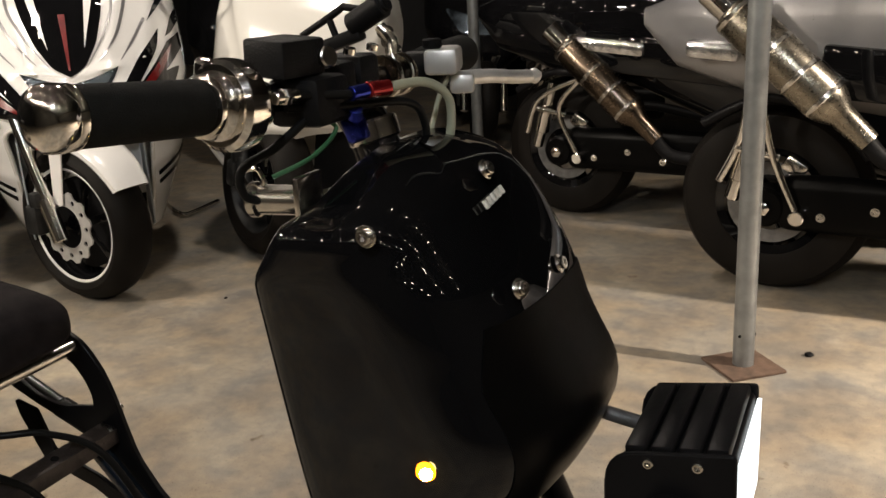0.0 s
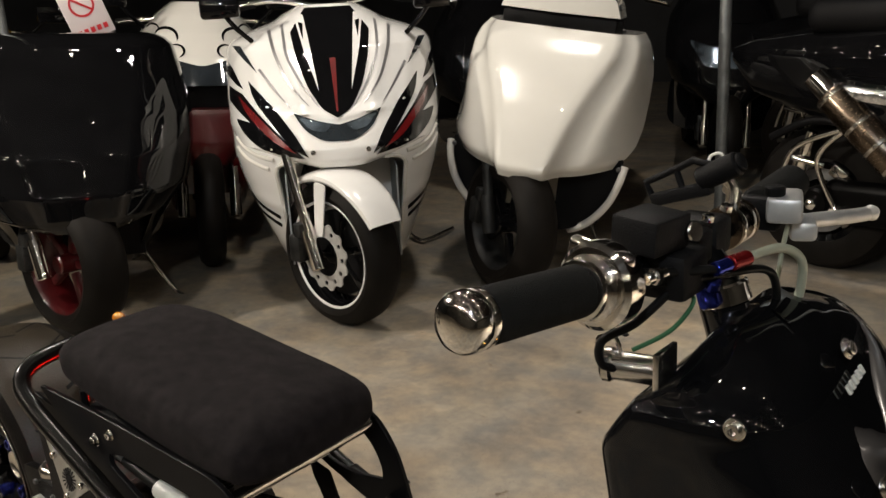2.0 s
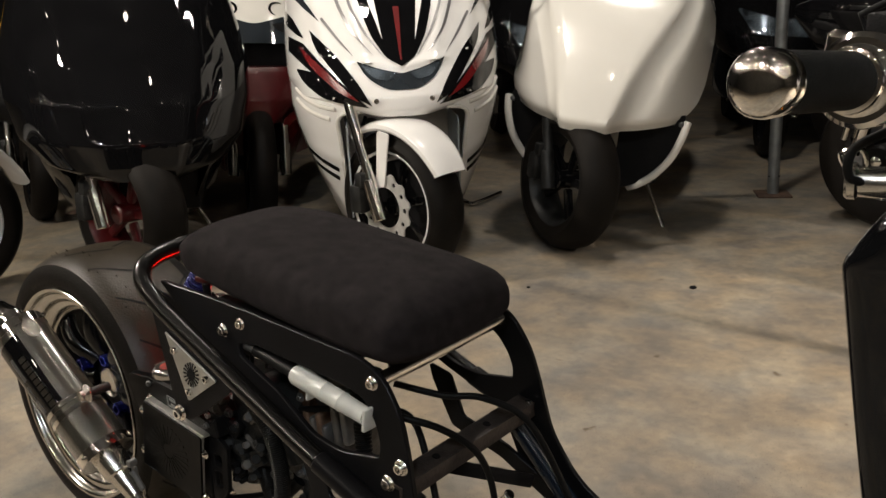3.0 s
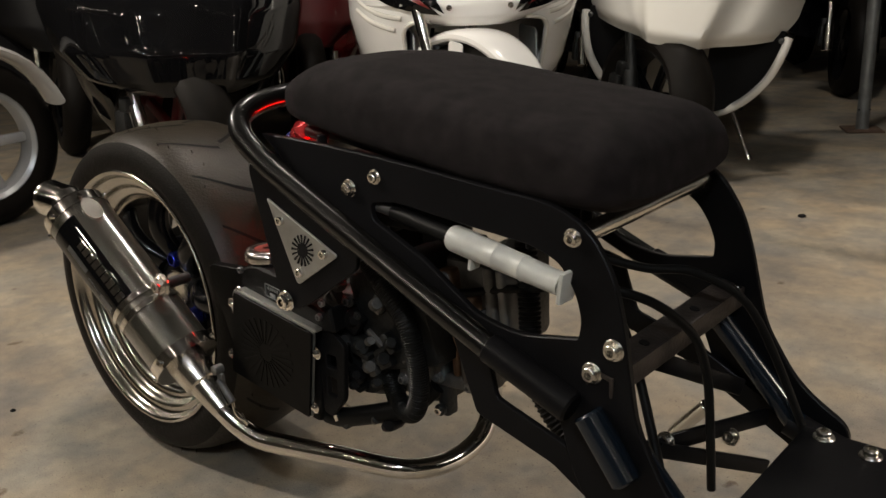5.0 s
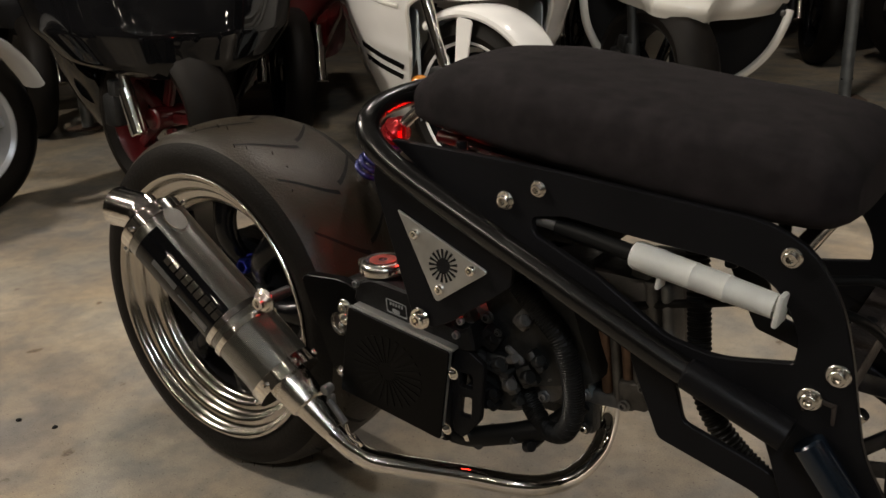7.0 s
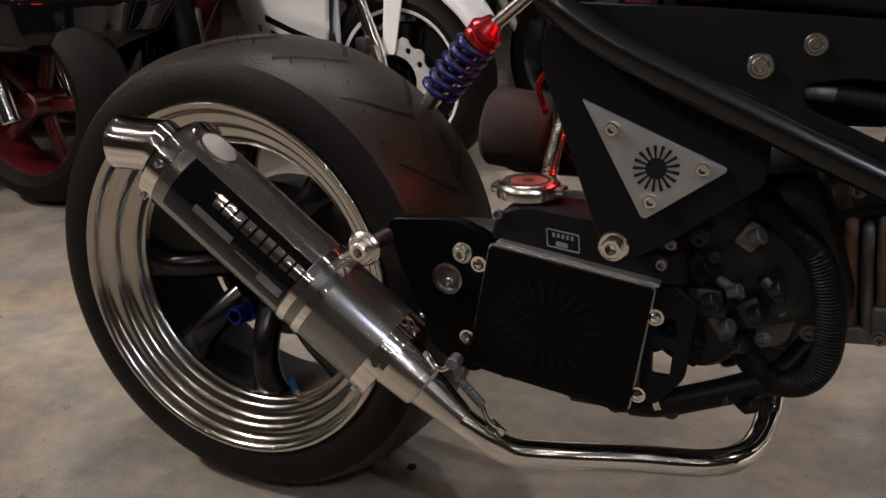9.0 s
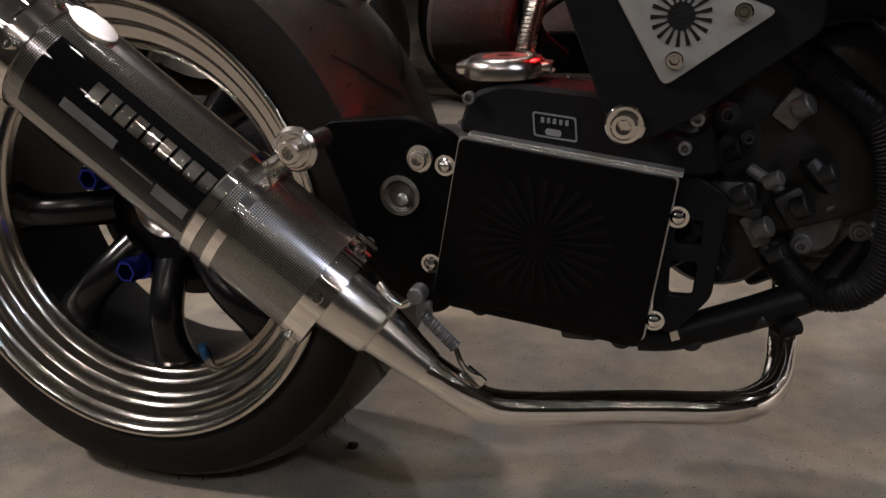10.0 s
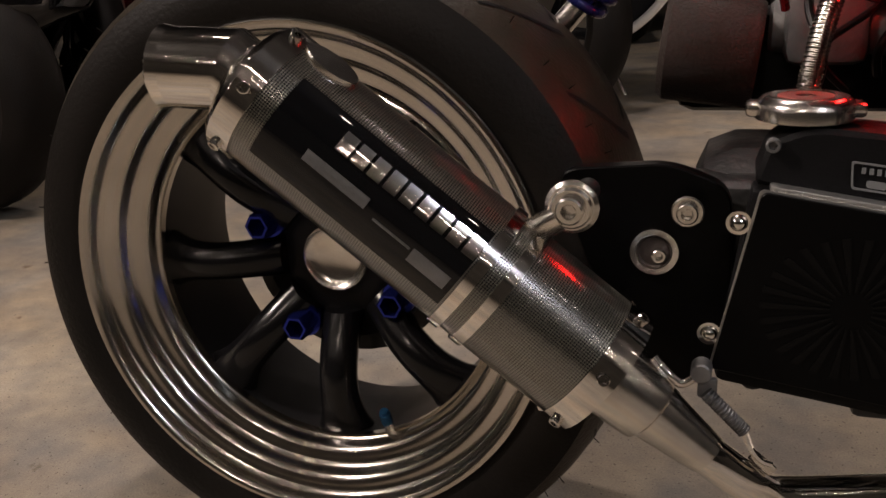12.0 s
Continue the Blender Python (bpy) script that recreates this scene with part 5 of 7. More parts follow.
    sc("cable_adjuster", join(rod(g0 - dg * 0.05 + Vector((0.025, 0, 0.004)), g0 - dg * 0.075 + Vector((0.026, 0, 0.006)), 0.005), rod(g0 - dg * 0.058 + Vector((0.0255, 0, 0.005)), g0 - dg * 0.066 + Vector((0.0256, 0, 0.005)), 0.0072, 6)), STEEL, bar)
    sc("switch_box", block((-0.434, 0.608, 0.929), (0.044, 0.050, 0.030), 0.003, pose(0, 0, 0, 0, 4, -8)), MATT_BLACK, bar, "black switch box")
    sc("switch_box_lower", block((-0.425, 0.625, 0.892), (0.05, 0.05, 0.04), 0.006), MATT_BLACK, bar)
    sc("push_button", rod((-0.413, 0.63, 0.925), (-0.403, 0.627, 0.927), 0.009), STEEL, bar)
    sc("clamp", join(block((-0.430, 0.70, 0.905), (0.045, 0.035, 0.035), 0.006), block((-0.425, 0.66, 0.905), (0.036, 0.03, 0.03), 0.005)), MATT_BLACK, bar)
    for y, m in ((0.765, COPPER), (0.772, CHROME), (0.795, CHROME), (0.803, COPPER)):
        sc("clamp_ring", lathe([(0.0125, -0.003), (0.0205, -0.003), (0.0215, 0), (0.0205, 0.003), (0.0125, 0.003)], (-0.4355, y, 0.8935), (0, 1, 0), 32, True), m, bar)
    for y in (0.675, 0.715):
        bolt("bolt", (-0.414, y, 0.924), (0.2, 0, 1), bar, 0.0055, CHROME, False)
    sc("stem", tube([(-0.43, 0.69, 0.89), (-0.405, 0.69, 0.85), (-0.39, 0.69, 0.80)], 0.022, 18), GLOSS_BLACK, bar)
    sc("steel_spacer", lathe([(0.022, 0), (0.0245, 0.002), (0.0245, 0.018), (0.022, 0.020)], (-0.402, 0.69, 0.846), (-0.3, 0, 1), 28), CHROME, bar)
    sc("stem_clamp", join(block((-0.406, 0.664, 0.862), (0.018, 0.018, 0.024), 0.004, pose(0, 0, 0, 0, -20, 0)), rod((-0.398, 0.650, 0.872), (-0.394, 0.646, 0.882), 0.006, 14)), BLUE, bar, "blue anodised stem clamp")
    # mirror arm and folded mirror
    sc("mirror_arm", join(tube([(-0.436, 0.795, 0.905), (-0.44, 0.80, 0.925), (-0.452, 0.80, 0.94)], 0.006, 12), *[rod((-0.437 - 0.004 * k, 0.797, 0.907 + 0.009 * k), (-0.437 - 0.004 * k, 0.812, 0.907 + 0.009 * k), 0.0065, 10) for k in range(4)]), STEEL, bar)
    pod = sc("switch_pod", join(rod((-0.450, 0.742, 0.944), (-0.4135, 0.742, 0.9630), 0.0115, 20), rod((-0.4150, 0.742, 0.9622), (-0.4100, 0.742, 0.9648), 0.0085, 20), block((-0.468, 0.742, 0.929), (0.062, 0.014, 0.013), 0.003, pose(0, 0, 0, 0, -17, 0))), MATT_BLACK, bar, "black lamp switch pod")
    sc("pod_frame", tube([(-0.496, 0.742, 0.920), (-0.505, 0.742, 0.937), (-0.472, 0.742, 0.9535), (-0.457, 0.742, 0.962), (-0.440, 0.742, 0.959)], 0.0036, 10, 1), MATT_BLACK, pod)
    sc("pod_frame", tube([(-0.474, 0.742, 0.952), (-0.466, 0.742, 0.930)], 0.0034, 10, 1), MATT_BLACK, pod)
    sc("pod_tie", tube([(-0.448, 0.797, 0.942), (-0.462, 0.795, 0.944), (-0.465, 0.80, 0.955), (-0.455, 0.803, 0.958), (-0.447, 0.80, 0.946)], 0.0016, 8), PLASTIC_WHITE, bar)
    # left brake lever assembly
    lv = sc("brake_lever", join(block((-0.405, 0.845, 0.902), (0.034, 0.055, 0.026), 0.005, pose(0, 0, 0, 0, 0, 18)), block((-0.392, 0.860, 0.878), (0.026, 0.045, 0.020), 0.005, pose(0, 0, 0, 0, 0, 24)), tube([(-0.392, 0.875, 0.881), (-0.376, 0.91, 0.878), (-0.368, 0.945, 0.873), (-0.360, 0.974, 0.870)], 0.0078, 12), lathe([(0, -0.009), (0.006, -0.0075), (0.009, 0), (0.006, 0.0075), (0, 0.009)], (-0.357, 0.984, 0.8695), (0.2, 1, 0), 16)), DISC, bar, "polished brake lever")
    sc("lever_bracket", join(block((-0.425, 0.835, 0.895), (0.04, 0.02, 0.034), 0.005), rod((-0.41, 0.83, 0.915), (-0.41, 0.83, 0.925), 0.01)), MATT_BLACK, bar)
    sc("grip", rod((-0.438, 0.865, 0.894), (-0.441, 0.975, 0.898), 0.0205, 32), FOAM, bar, "black foam grip")
    # cables
    sc("red_joiner", rod((-0.383, 0.648, 0.897), (-0.378, 0.675, 0.896), 0.0068, 14), BRIGHT_RED, label="red cable joiner")
    sc("blue_joiner", rod((-0.388, 0.630, 0.896), (-0.383, 0.647, 0.897), 0.0062, 14), BLUE)
    sc("cable", tube([(-0.378, 0.675, 0.896), (-0.366, 0.72, 0.895), (-0.356, 0.745, 0.880), (-0.356, 0.752, 0.855), (-0.362, 0.75, 0.82)], 0.0042, 12), PALE_HOSE, label="pale grey cable sleeve")
    sc("cable", tube([(-0.424, 0.575, 0.903), (-0.41, 0.60, 0.899), (-0.388, 0.632, 0.896)], 0.0038, 12), HOSE)
    sc("cable", tube([(-0.425, 0.59, 0.890), (-0.40, 0.64, 0.885), (-0.375, 0.70, 0.880), (-0.368, 0.72, 0.86), (-0.37, 0.725, 0.82)], 0.0038, 12), HOSE)
    sc("cable", tube([(-0.40, 0.845, 0.885), (-0.39, 0.80, 0.872), (-0.384, 0.77, 0.85), (-0.385, 0.75, 0.82)], 0.0025, 10), PALE_HOSE)
    sc("cable", tube([(-0.415, 0.605, 0.880), (-0.43, 0.575, 0.860), (-0.452, 0.560, 0.845), (-0.455, 0.565, 0.822), (-0.440, 0.580, 0.815)], 0.0038, 12), HOSE)
    sc("cable", tube([(-0.42, 0.62, 0.88), (-0.405, 0.63, 0.868), (-0.41, 0.60, 0.85), (-0.43, 0.57, 0.838)], 0.002, 8), material("green wire", (0.03, 0.12, 0.05), 0.5))
    # ignition lock and bracket at the shield's rear corner
    lock = sc("ignition_lock", join(rod((-0.458, 0.580, 0.816), (-0.415, 0.590, 0.815), 0.0125, 24), rod((-0.462, 0.579, 0.816), (-0.452, 0.581, 0.816), 0.015, 20)), STEEL, label="steel ignition lock barrel")
    sc("key_ring", tube([(-0.462, 0.578, 0.826), (-0.466, 0.577, 0.838), (-0.452, 0.579, 0.842), (-0.447, 0.58, 0.830), (-0.455, 0.58, 0.824)], 0.0022, 8), CHROME, lock)
    sc("lock_tab", block((-0.410, 0.588, 0.818), (0.006, 0.036, 0.04), 0.002), STEEL, lock)


front()

# ---- parked bikes round about ----


def shell_y(rows, x, z, relief=None):
    """The depth of a cowl's front skin at a height and a distance from its middle."""
    hw, yf, yb = (interp(z, [(r[0], r[k]) for r in rows]) for k in (1, 2, 3))
    s = min(1.0, abs(x) / max(hw, 1e-4))
    y = yf + (yb - yf) * (1 - math.sqrt(max(0.0, 1 - s ** 2.6)))
    return y - (relief(abs(x), z) * min(1.0, (1 - s) * 8) if relief else 0.0)


def skirt(rows, inner, s, relief=None, thick=0.012, steps=26, n=8):
    """A curved side panel of a cowl, from an inner edge to the cowl's outer edge, with thickness."""
    z0, z1 = rows[0][0], rows[-1][0]
    secs = []
    for i in range(steps + 1):
        z = z0 + (z1 - z0) * i / steps
        hw, xi, yb = interp(z, [(r[0], r[1]) for r in rows]), interp(z, inner), interp(z, [(r[0], r[3]) for r in rows])
        xs = [xi + (hw - xi) * math.sin(math.pi / 2 * k / n) for k in range(n + 1)]
        ring = [(s * x, shell_y(rows, x, z, relief), z) for x in xs] + [(s * hw, yb + 0.25, z), (s * (hw - thick), yb + 0.25, z)]
        ring += [(s * (x - thick * 0.3), shell_y(rows, x, z, relief) + thick, z) for x in xs[::-1][1:]]
        secs.append(ring)
    return loft(secs)


def widen(rows, k):
    return [(r[0], r[1] * k, *r[2:]) for r in rows]


def cowl(rows, n=20, steps=44, relief=None):
    """A rounded front body from rows of height, half width, nose depth and back depth."""
    z0, z1 = rows[0][0], rows[-1][0]
    secs = []
    for i in range(steps + 1):
        z = z0 + (z1 - z0) * i / steps
        hw, yb = interp(z, [(r[0], r[1]) for r in rows]), interp(z, [(r[0], r[3]) for r in rows])
        xs = [hw * math.sin(math.pi / 2 * (2 * k / n - 1)) for k in range(n + 1)]
        ring = [(x, shell_y(rows, x, z, relief), z) for x in xs]
        ring += [(hw * 0.9, yb + 0.03, z), (-hw * 0.9, yb + 0.03, z)]
        secs.append(ring)
    return loft(secs)


def decal(rows, outline, lift=0.004, relief=None):
    """A thin shaped panel that follows a cowl's skin."""
    bm = bmesh.new()
    vs = [bm.verts.new((x, 0, z)) for x, z in outline]
    es = [bm.edges.new((vs[i], vs[(i + 1) % len(vs)])) for i in range(len(vs))]
    bmesh.ops.triangle_fill(bm, use_beauty=True, use_dissolve=False, edges=es)
    for _ in range(3):
        long = [e for e in bm.edges if e.calc_length() > 0.025]
        if long:
            bmesh.ops.subdivide_edges(bm, edges=long, cuts=1)
            bmesh.ops.triangulate(bm, faces=[f for f in bm.faces if len(f.verts) > 3])
    for v in bm.verts:
        v.co.y = shell_y(rows, v.co.x, v.co.z, relief) - lift
    return bm


def wheel_parts(c, r, half, rim_r, parent, rim_mat, spokes=5, disc_side=-1, disc=True, rim_ring=None, name="front_wheel", turn=0.0, stripe=None):
    """A road wheel: tyre, rim, spokes, brake disc, about an axle along x."""
    w = new(name)
    w.parent = parent
    w.matrix_basis = pose(*c, 0, 0, turn)
    prof = [(rim_r, -half * 0.8), (rim_r + (r - rim_r) * 0.35, -half), (rim_r + (r - rim_r) * 0.7, -half * 0.86), (r * 0.985, -half * 0.45), (r, 0), (r * 0.985, half * 0.45), (rim_r + (r - rim_r) * 0.7, half * 0.86), (rim_r + (r - rim_r) * 0.35, half), (rim_r, half * 0.8)]
    t = part("tyre", lathe(prof, (0, 0, 0), (1, 0, 0), 64, True), RUBBER, w)
    gr = []
    for k in range(22):
        a = 2 * math.pi * k / 22
        for s in (1, -1):
            gb = bmesh.new()
            q = []
            for i in range(5):
                u = i / 4
                x = s * half * (0.06 + 0.62 * u)
                rr = interp(x, [(h, q_) for q_, h in prof]) + 0.0008
                for d in (-1, 1):
                    a2 = a + 0.14 * s + 0.25 * u + d * 0.012 * (1.1 - u)
                    q.append(gb.verts.new((x, rr * math.cos(a2), rr * math.sin(a2))))
            for i in range(4):
                gb.faces.new((q[2 * i], q[2 * i + 1], q[2 * i + 3], q[2 * i + 2]))
            gr.append(gb)
    part("tread_groove", join(*gr), MATT_BLACK, w)["kind"] = "stuff"
    part("rim", lathe([(rim_r - 0.012, -half * 0.62), (rim_r + 0.002, -half * 0.82), (rim_r + 0.006, -half * 0.8), (rim_r + 0.006, half * 0.8), (rim_r + 0.002, half * 0.82), (rim_r - 0.012, half * 0.62), (rim_r - 0.02, 0)], (0, 0, 0), (1, 0, 0), 64, True), rim_ring or rim_mat, w)
    if stripe:
        # added black disc, keeps bright floor from showing between the spokes
        part("dark_backing", lathe([(0.03, -0.010), (0.155, -0.010), (0.155, 0.010), (0.03, 0.010)], (0, 0, 0), (1, 0, 0), 40, True), MATT_BLACK, w)
        for s in (-1, 1):
            part("rim_stripe", lathe([(rim_r - 0.004, s * half * 0.80), (rim_r + 0.004, s * half * 0.86), (rim_r + 0.008, s * half * 0.82), (rim_r, s * half * 0.76)], (0, 0, 0), (1, 0, 0), 64, True), stripe, w)
    for k in range(spokes):
        a = 2 * math.pi * k / spokes + 0.3
        bm = block((0, 0, (rim_r + 0.03) / 2), (0.026, 0.034, rim_r - 0.045), 0.008)
        bmesh.ops.transform(bm, matrix=pose(0, 0, 0, math.degrees(a), 0, 0), verts=bm.verts)
        part("spoke", bm, rim_mat, w)
    part("hub", rod((-half * 0.7, 0, 0), (half * 0.7, 0, 0), 0.035, 24), rim_mat, w)
    if disc:
        n = 48
        x = disc_side * half * 1.02
        bm = plate([(rr * math.cos(2 * math.pi * k / n), rr * math.sin(2 * math.pi * k / n)) for k in range(n) for rr in [0.118 + 0.006 * (1 if (k // 2) % 2 else -1)]], [ring_points(0, 0, 0.072, 30)] + [ring_points(0.096 * math.cos(a), 0.096 * math.sin(a), 0.009, 10) for a in [2 * math.pi * j / 12 for j in range(12)]], 0, 0.005, 0)
        bmesh.ops.transform(bm, matrix=Matrix.Translation((x, 0, 0)) @ pose(0, 0, 0, 0, 0, 90), verts=bm.verts)
        part("brake_disc", bm, DISC, w, "drilled steel brake disc")
    return w


def front_end(parent, fork_mat, r, half, side=-1, fender=None, fork_x=0.115, wheel_y=-0.05, turn=0.0, shift=0.0):
    """Fork legs, caliper and, where there is one, the front fender, all turned with the steering."""
    had = set(parent.children)
    for s in (-1, 1):
        leg = part("fork_leg", join(rod((s * fork_x, wheel_y + 0.13, r + 0.38), (s * fork_x, wheel_y + 0.01, r + 0.02), 0.019), rod((s * fork_x, wheel_y + 0.045, r + 0.10), (s * fork_x, wheel_y - 0.005, r - 0.04), 0.026)), fork_mat, parent)
    part("caliper", join(block((side * (fork_x + 0.012), wheel_y + 0.085, r + 0.03), (0.05, 0.06, 0.10), 0.012), block((side * (fork_x + 0.02), wheel_y + 0.06, r + 0.10), (0.035, 0.04, 0.05), 0.008)), GRIMY, parent)
    if fender:
        secs = []
        for i in range(23):
            a = math.radians(28 + 96 * i / 22)
            rr = r + 0.022
            w = half + 0.016 - 0.03 * (i / 22 - 0.5) ** 2 * (1 if i > 11 else 2.6)
            ring = []
            for k in range(13):
                t = k / 12 * math.pi
                dx, dr = w * math.cos(t), 0.026 * math.sin(t) ** 0.6 - 0.012
                ring.append((dx, wheel_y - (rr + dr) * math.cos(a), r + (rr + dr) * math.sin(a)))
            ring += [(x * 0.93, wheel_y + (y - wheel_y) * 0.97, r + (z - r) * 0.97) for x, y, z in ring[::-1]]
            secs.append(ring)
        part("front_fender", loft(secs), fender, parent)
        for s in (-1, 1):
            part("fender_stay", plate(rounded([(wheel_y - 0.05, r + 0.26), (wheel_y + 0.01, r + 0.27), (wheel_y + 0.03, r + 0.08), (wheel_y - 0.01, r + 0.07)], 0.015), [], 0, 0.006), fender, parent).matrix_basis = Matrix.Translation((s * (fork_x - 0.026), 0, 0)) @ pose(0, 0, 0, 0, 0, 90)
    spin = Matrix.Translation((shift, wheel_y, 0)) @ pose(0, 0, 0, 0, 0, turn) @ Matrix.Translation((0, -wheel_y, 0))
    for ob in set(parent.children) - had:
        ob.matrix_basis = spin @ ob.matrix_basis


def tail_body(parent, mat, seat_top=0.80, length=1.75):
    """The body of a big scooter behind its cowl: floor tunnel, seat and tail."""
    rows = [(0.30, 0.30, 0.26, 0.62), (0.50, 0.27, 0.24, 0.58), (0.75, 0.24, 0.26, seat_top - 0.12), (1.0, 0.24, 0.28, seat_top), (1.3, 0.22, 0.36, seat_top + 0.04), (1.55, 0.17, 0.48, seat_top + 0.06), (length, 0.08, 0.62, seat_top + 0.05)]
    secs = []
    for y, w, lo, hi in rows:
        secs.append([(w * math.copysign(abs(math.cos(t)) ** 0.5, math.cos(t)), y, (lo + hi) / 2 + (hi - lo) / 2 * math.copysign(abs(math.sin(t)) ** 0.5, math.sin(t))) for t in [2 * math.pi * k / 24 for k in range(24)]])
    part("body", loft(secs), mat, parent)
    part("seat", block((0, 1.05, seat_top + 0.02), (0.34, 0.75, 0.12), 0.05, None, 4), MATT_BLACK, parent)
    w = new("rear_wheel")
    w.parent = parent
    part("tyre", lathe([(0.16, -0.06), (0.24, -0.065), (0.272, 0), (0.24, 0.065), (0.16, 0.06)], (0, 1.35, 0.272), (1, 0, 0), 48, True), RUBBER, w)
    part("rim", rod((-0.05, 1.35, 0.272), (0.05, 1.35, 0.272), 0.165, 40), DARK_STEEL, w)


def bars(parent, z=1.06, y=0.42):
    part("handlebar", tube([(-0.36, y + 0.06, z), (-0.2, y, z + 0.02), (0, y - 0.02, z - 0.01), (0.2, y, z + 0.02), (0.36, y + 0.06, z)], 0.012), CHROME, parent)
    for s in (-1, 1):
        part("grip", rod((s * 0.27, y + 0.03, z + 0.012), (s * 0.37, y + 0.065, z), 0.018), HOSE, parent)
        part("lever", tube([(s * 0.2, y - 0.03, z + 0.02), (s * 0.28, y - 0.03, z + 0.012), (s * 0.36, y, z)], 0.005, 8), STEEL, parent)


def stand(parent, x=0.20):
    part("side_stand", tube([(x * 0.9, 0.42, 0.26), (x + 0.10, 0.38, 0.06), (x + 0.15, 0.34, 0.012), (x + 0.22, 0.27, 0.010)], 0.010), CHROME, parent)


def white_scooter():
    b = thing("maxi_scooter", pose(-2.37, 2.140, 0, 0, 0, 47), "white maxi scooter with black and red tribal graphics", "motor scooter", "parked scooters facing the aisle")
    rows = [(0.575, 0.172, -0.075, 0.26), (0.60, 0.270, -0.085, 0.30), (0.64, 0.380, -0.080, 0.36), (0.70, 0.404, -0.050, 0.42), (0.80, 0.408, 0.010, 0.46), (0.90, 0.402, 0.075, 0.48), (0.97, 0.395, 0.125, 0.50), (1.0, 0.375, 0.160, 0.50), (1.03, 0.305, 0.200, 0.50), (1.06, 0.215, 0.240, 0.50), (1.09, 0.165, 0.280, 0.50), (1.118, 0.11, 0.325, 0.50)]

    def ridges(x, z):
        edge = 0.115 + 0.30 * max(0.0, z - 0.76)
        fold = 0.010 * math.exp(-(((x - edge) / 0.020) ** 2)) if z > 0.75 else 0.0
        brow = 0.009 * math.exp(-(((z - 0.742 - 0.13 * x) / 0.016) ** 2)) if x < 0.17 else 0.0
        shoulder = 0.010 * math.exp(-(((x - 0.250 - 0.22 * (z - 0.8)) / 0.018) ** 2)) if z > 0.78 else 0.0
        return fold + brow + shoulder

    body = part("cowl", cowl(rows, 64, 90, ridges), WHITE, b, "white front cowl with layered graphics")
    D = lambda name, pts, mat, lift=0.004, r=0.006, to=body: part(name, decal(rows, rounded(pts, r, 4), lift, ridges), mat, to)
    D("windscreen", [(-0.085, 1.108), (-0.125, 1.05), (-0.142, 1.025), (-0.124, 0.93, 0.02), (-0.094, 0.84, 0.02), (-0.050, 0.768, 0.02), (0, 0.740, 0.004), (0.050, 0.768, 0.02), (0.094, 0.84, 0.02), (0.124, 0.93, 0.02), (0.142, 1.025), (0.125, 1.05), (0.085, 1.108)], GLOSS_BLACK, 0.005)
    D("red_stripe", [(-0.011, 0.935), (0.011, 0.935), (0.003, 0.760), (-0.003, 0.760)], RED, 0.009, 0.002)
    lamp_ = D("headlamp", [(-0.152, 0.762, 0.003), (-0.07, 0.732, 0.02), (0, 0.716, 0.01), (0.07, 0.732, 0.02), (0.152, 0.762, 0.003), (0.120, 0.705, 0.03), (0.055, 0.664, 0.03), (-0.055, 0.664, 0.03), (-0.120, 0.705, 0.03)], LENS_DARK, 0.003)
    for s in (-1, 1):
        D("reflector", [(s * 0.138, 0.750, 0.004), (s * 0.070, 0.729, 0.01), (s * 0.024, 0.718), (s * 0.045, 0.694, 0.012), (s * 0.100, 0.704, 0.02)], LENS, 0.0055, 0.006, lamp_)
        # white blade and side window of the screen
        D("white_blade", [(s * 0.128, 1.085), (s * 0.112, 1.025), (s * 0.098, 0.965, 0.02), (s * 0.056, 0.825, 0.002), (s * 0.070, 0.935, 0.03), (s * 0.080, 1.01), (s * 0.092, 1.085)], WHITE, 0.009, 0.004)
        D("black_notch", [(s * 0.112, 1.060), (s * 0.098, 1.000, 0.003), (s * 0.094, 1.055)], GLOSS_BLACK, 0.012, 0.003)
        # grey lines that run from the shoulder to the headlamp
        for pts in (((0.226, 1.035), (0.206, 0.950), (0.168, 0.860), (0.085, 0.768), (0.158, 0.862), (0.195, 0.952), (0.214, 1.040)),
                    ((0.176, 1.055), (0.166, 0.945), (0.118, 0.848), (0.046, 0.754), (0.110, 0.850), (0.157, 0.948), (0.166, 1.060)),
                    ((0.265, 0.905), (0.215, 0.835), (0.150, 0.765), (0.206, 0.838), (0.257, 0.910))):
            D("grey_line", [(s * x, z, 0.03) for x, z in pts], SILVER, 0.0035, 0.02)
        D("side_vent", [(s * 0.362, 0.985), (s * 0.328, 0.985), (s * 0.300, 0.945), (s * 0.268, 0.895, 0.002), (s * 0.318, 0.940)], LENS_DARK, 0.004, 0.004)
        D("black_flash", [(s * 0.392, 0.935), (s * 0.362, 0.905), (s * 0.326, 0.838, 0.002), (s * 0.352, 0.850), (s * 0.394, 0.885)], GLOSS_BLACK, 0.004, 0.004)
        D("black_flash", [(s * 0.305, 0.868, 0.002), (s * 0.222, 0.785, 0.03), (s * 0.152, 0.690, 0.03), (s * 0.110, 0.613, 0.003), (s * 0.165, 0.645, 0.02), (s * 0.228, 0.724, 0.03), (s * 0.290, 0.805, 0.03)], GLOSS_BLACK, 0.0045, 0.004)
        D("black_flash", [(s * 0.385, 0.845), (s * 0.330, 0.822), (s * 0.272, 0.755, 0.03), (s * 0.128, 0.614, 0.003), (s * 0.235, 0.660, 0.03), (s * 0.330, 0.745, 0.03), (s * 0.388, 0.792)], GLOSS_BLACK, 0.0045, 0.004)
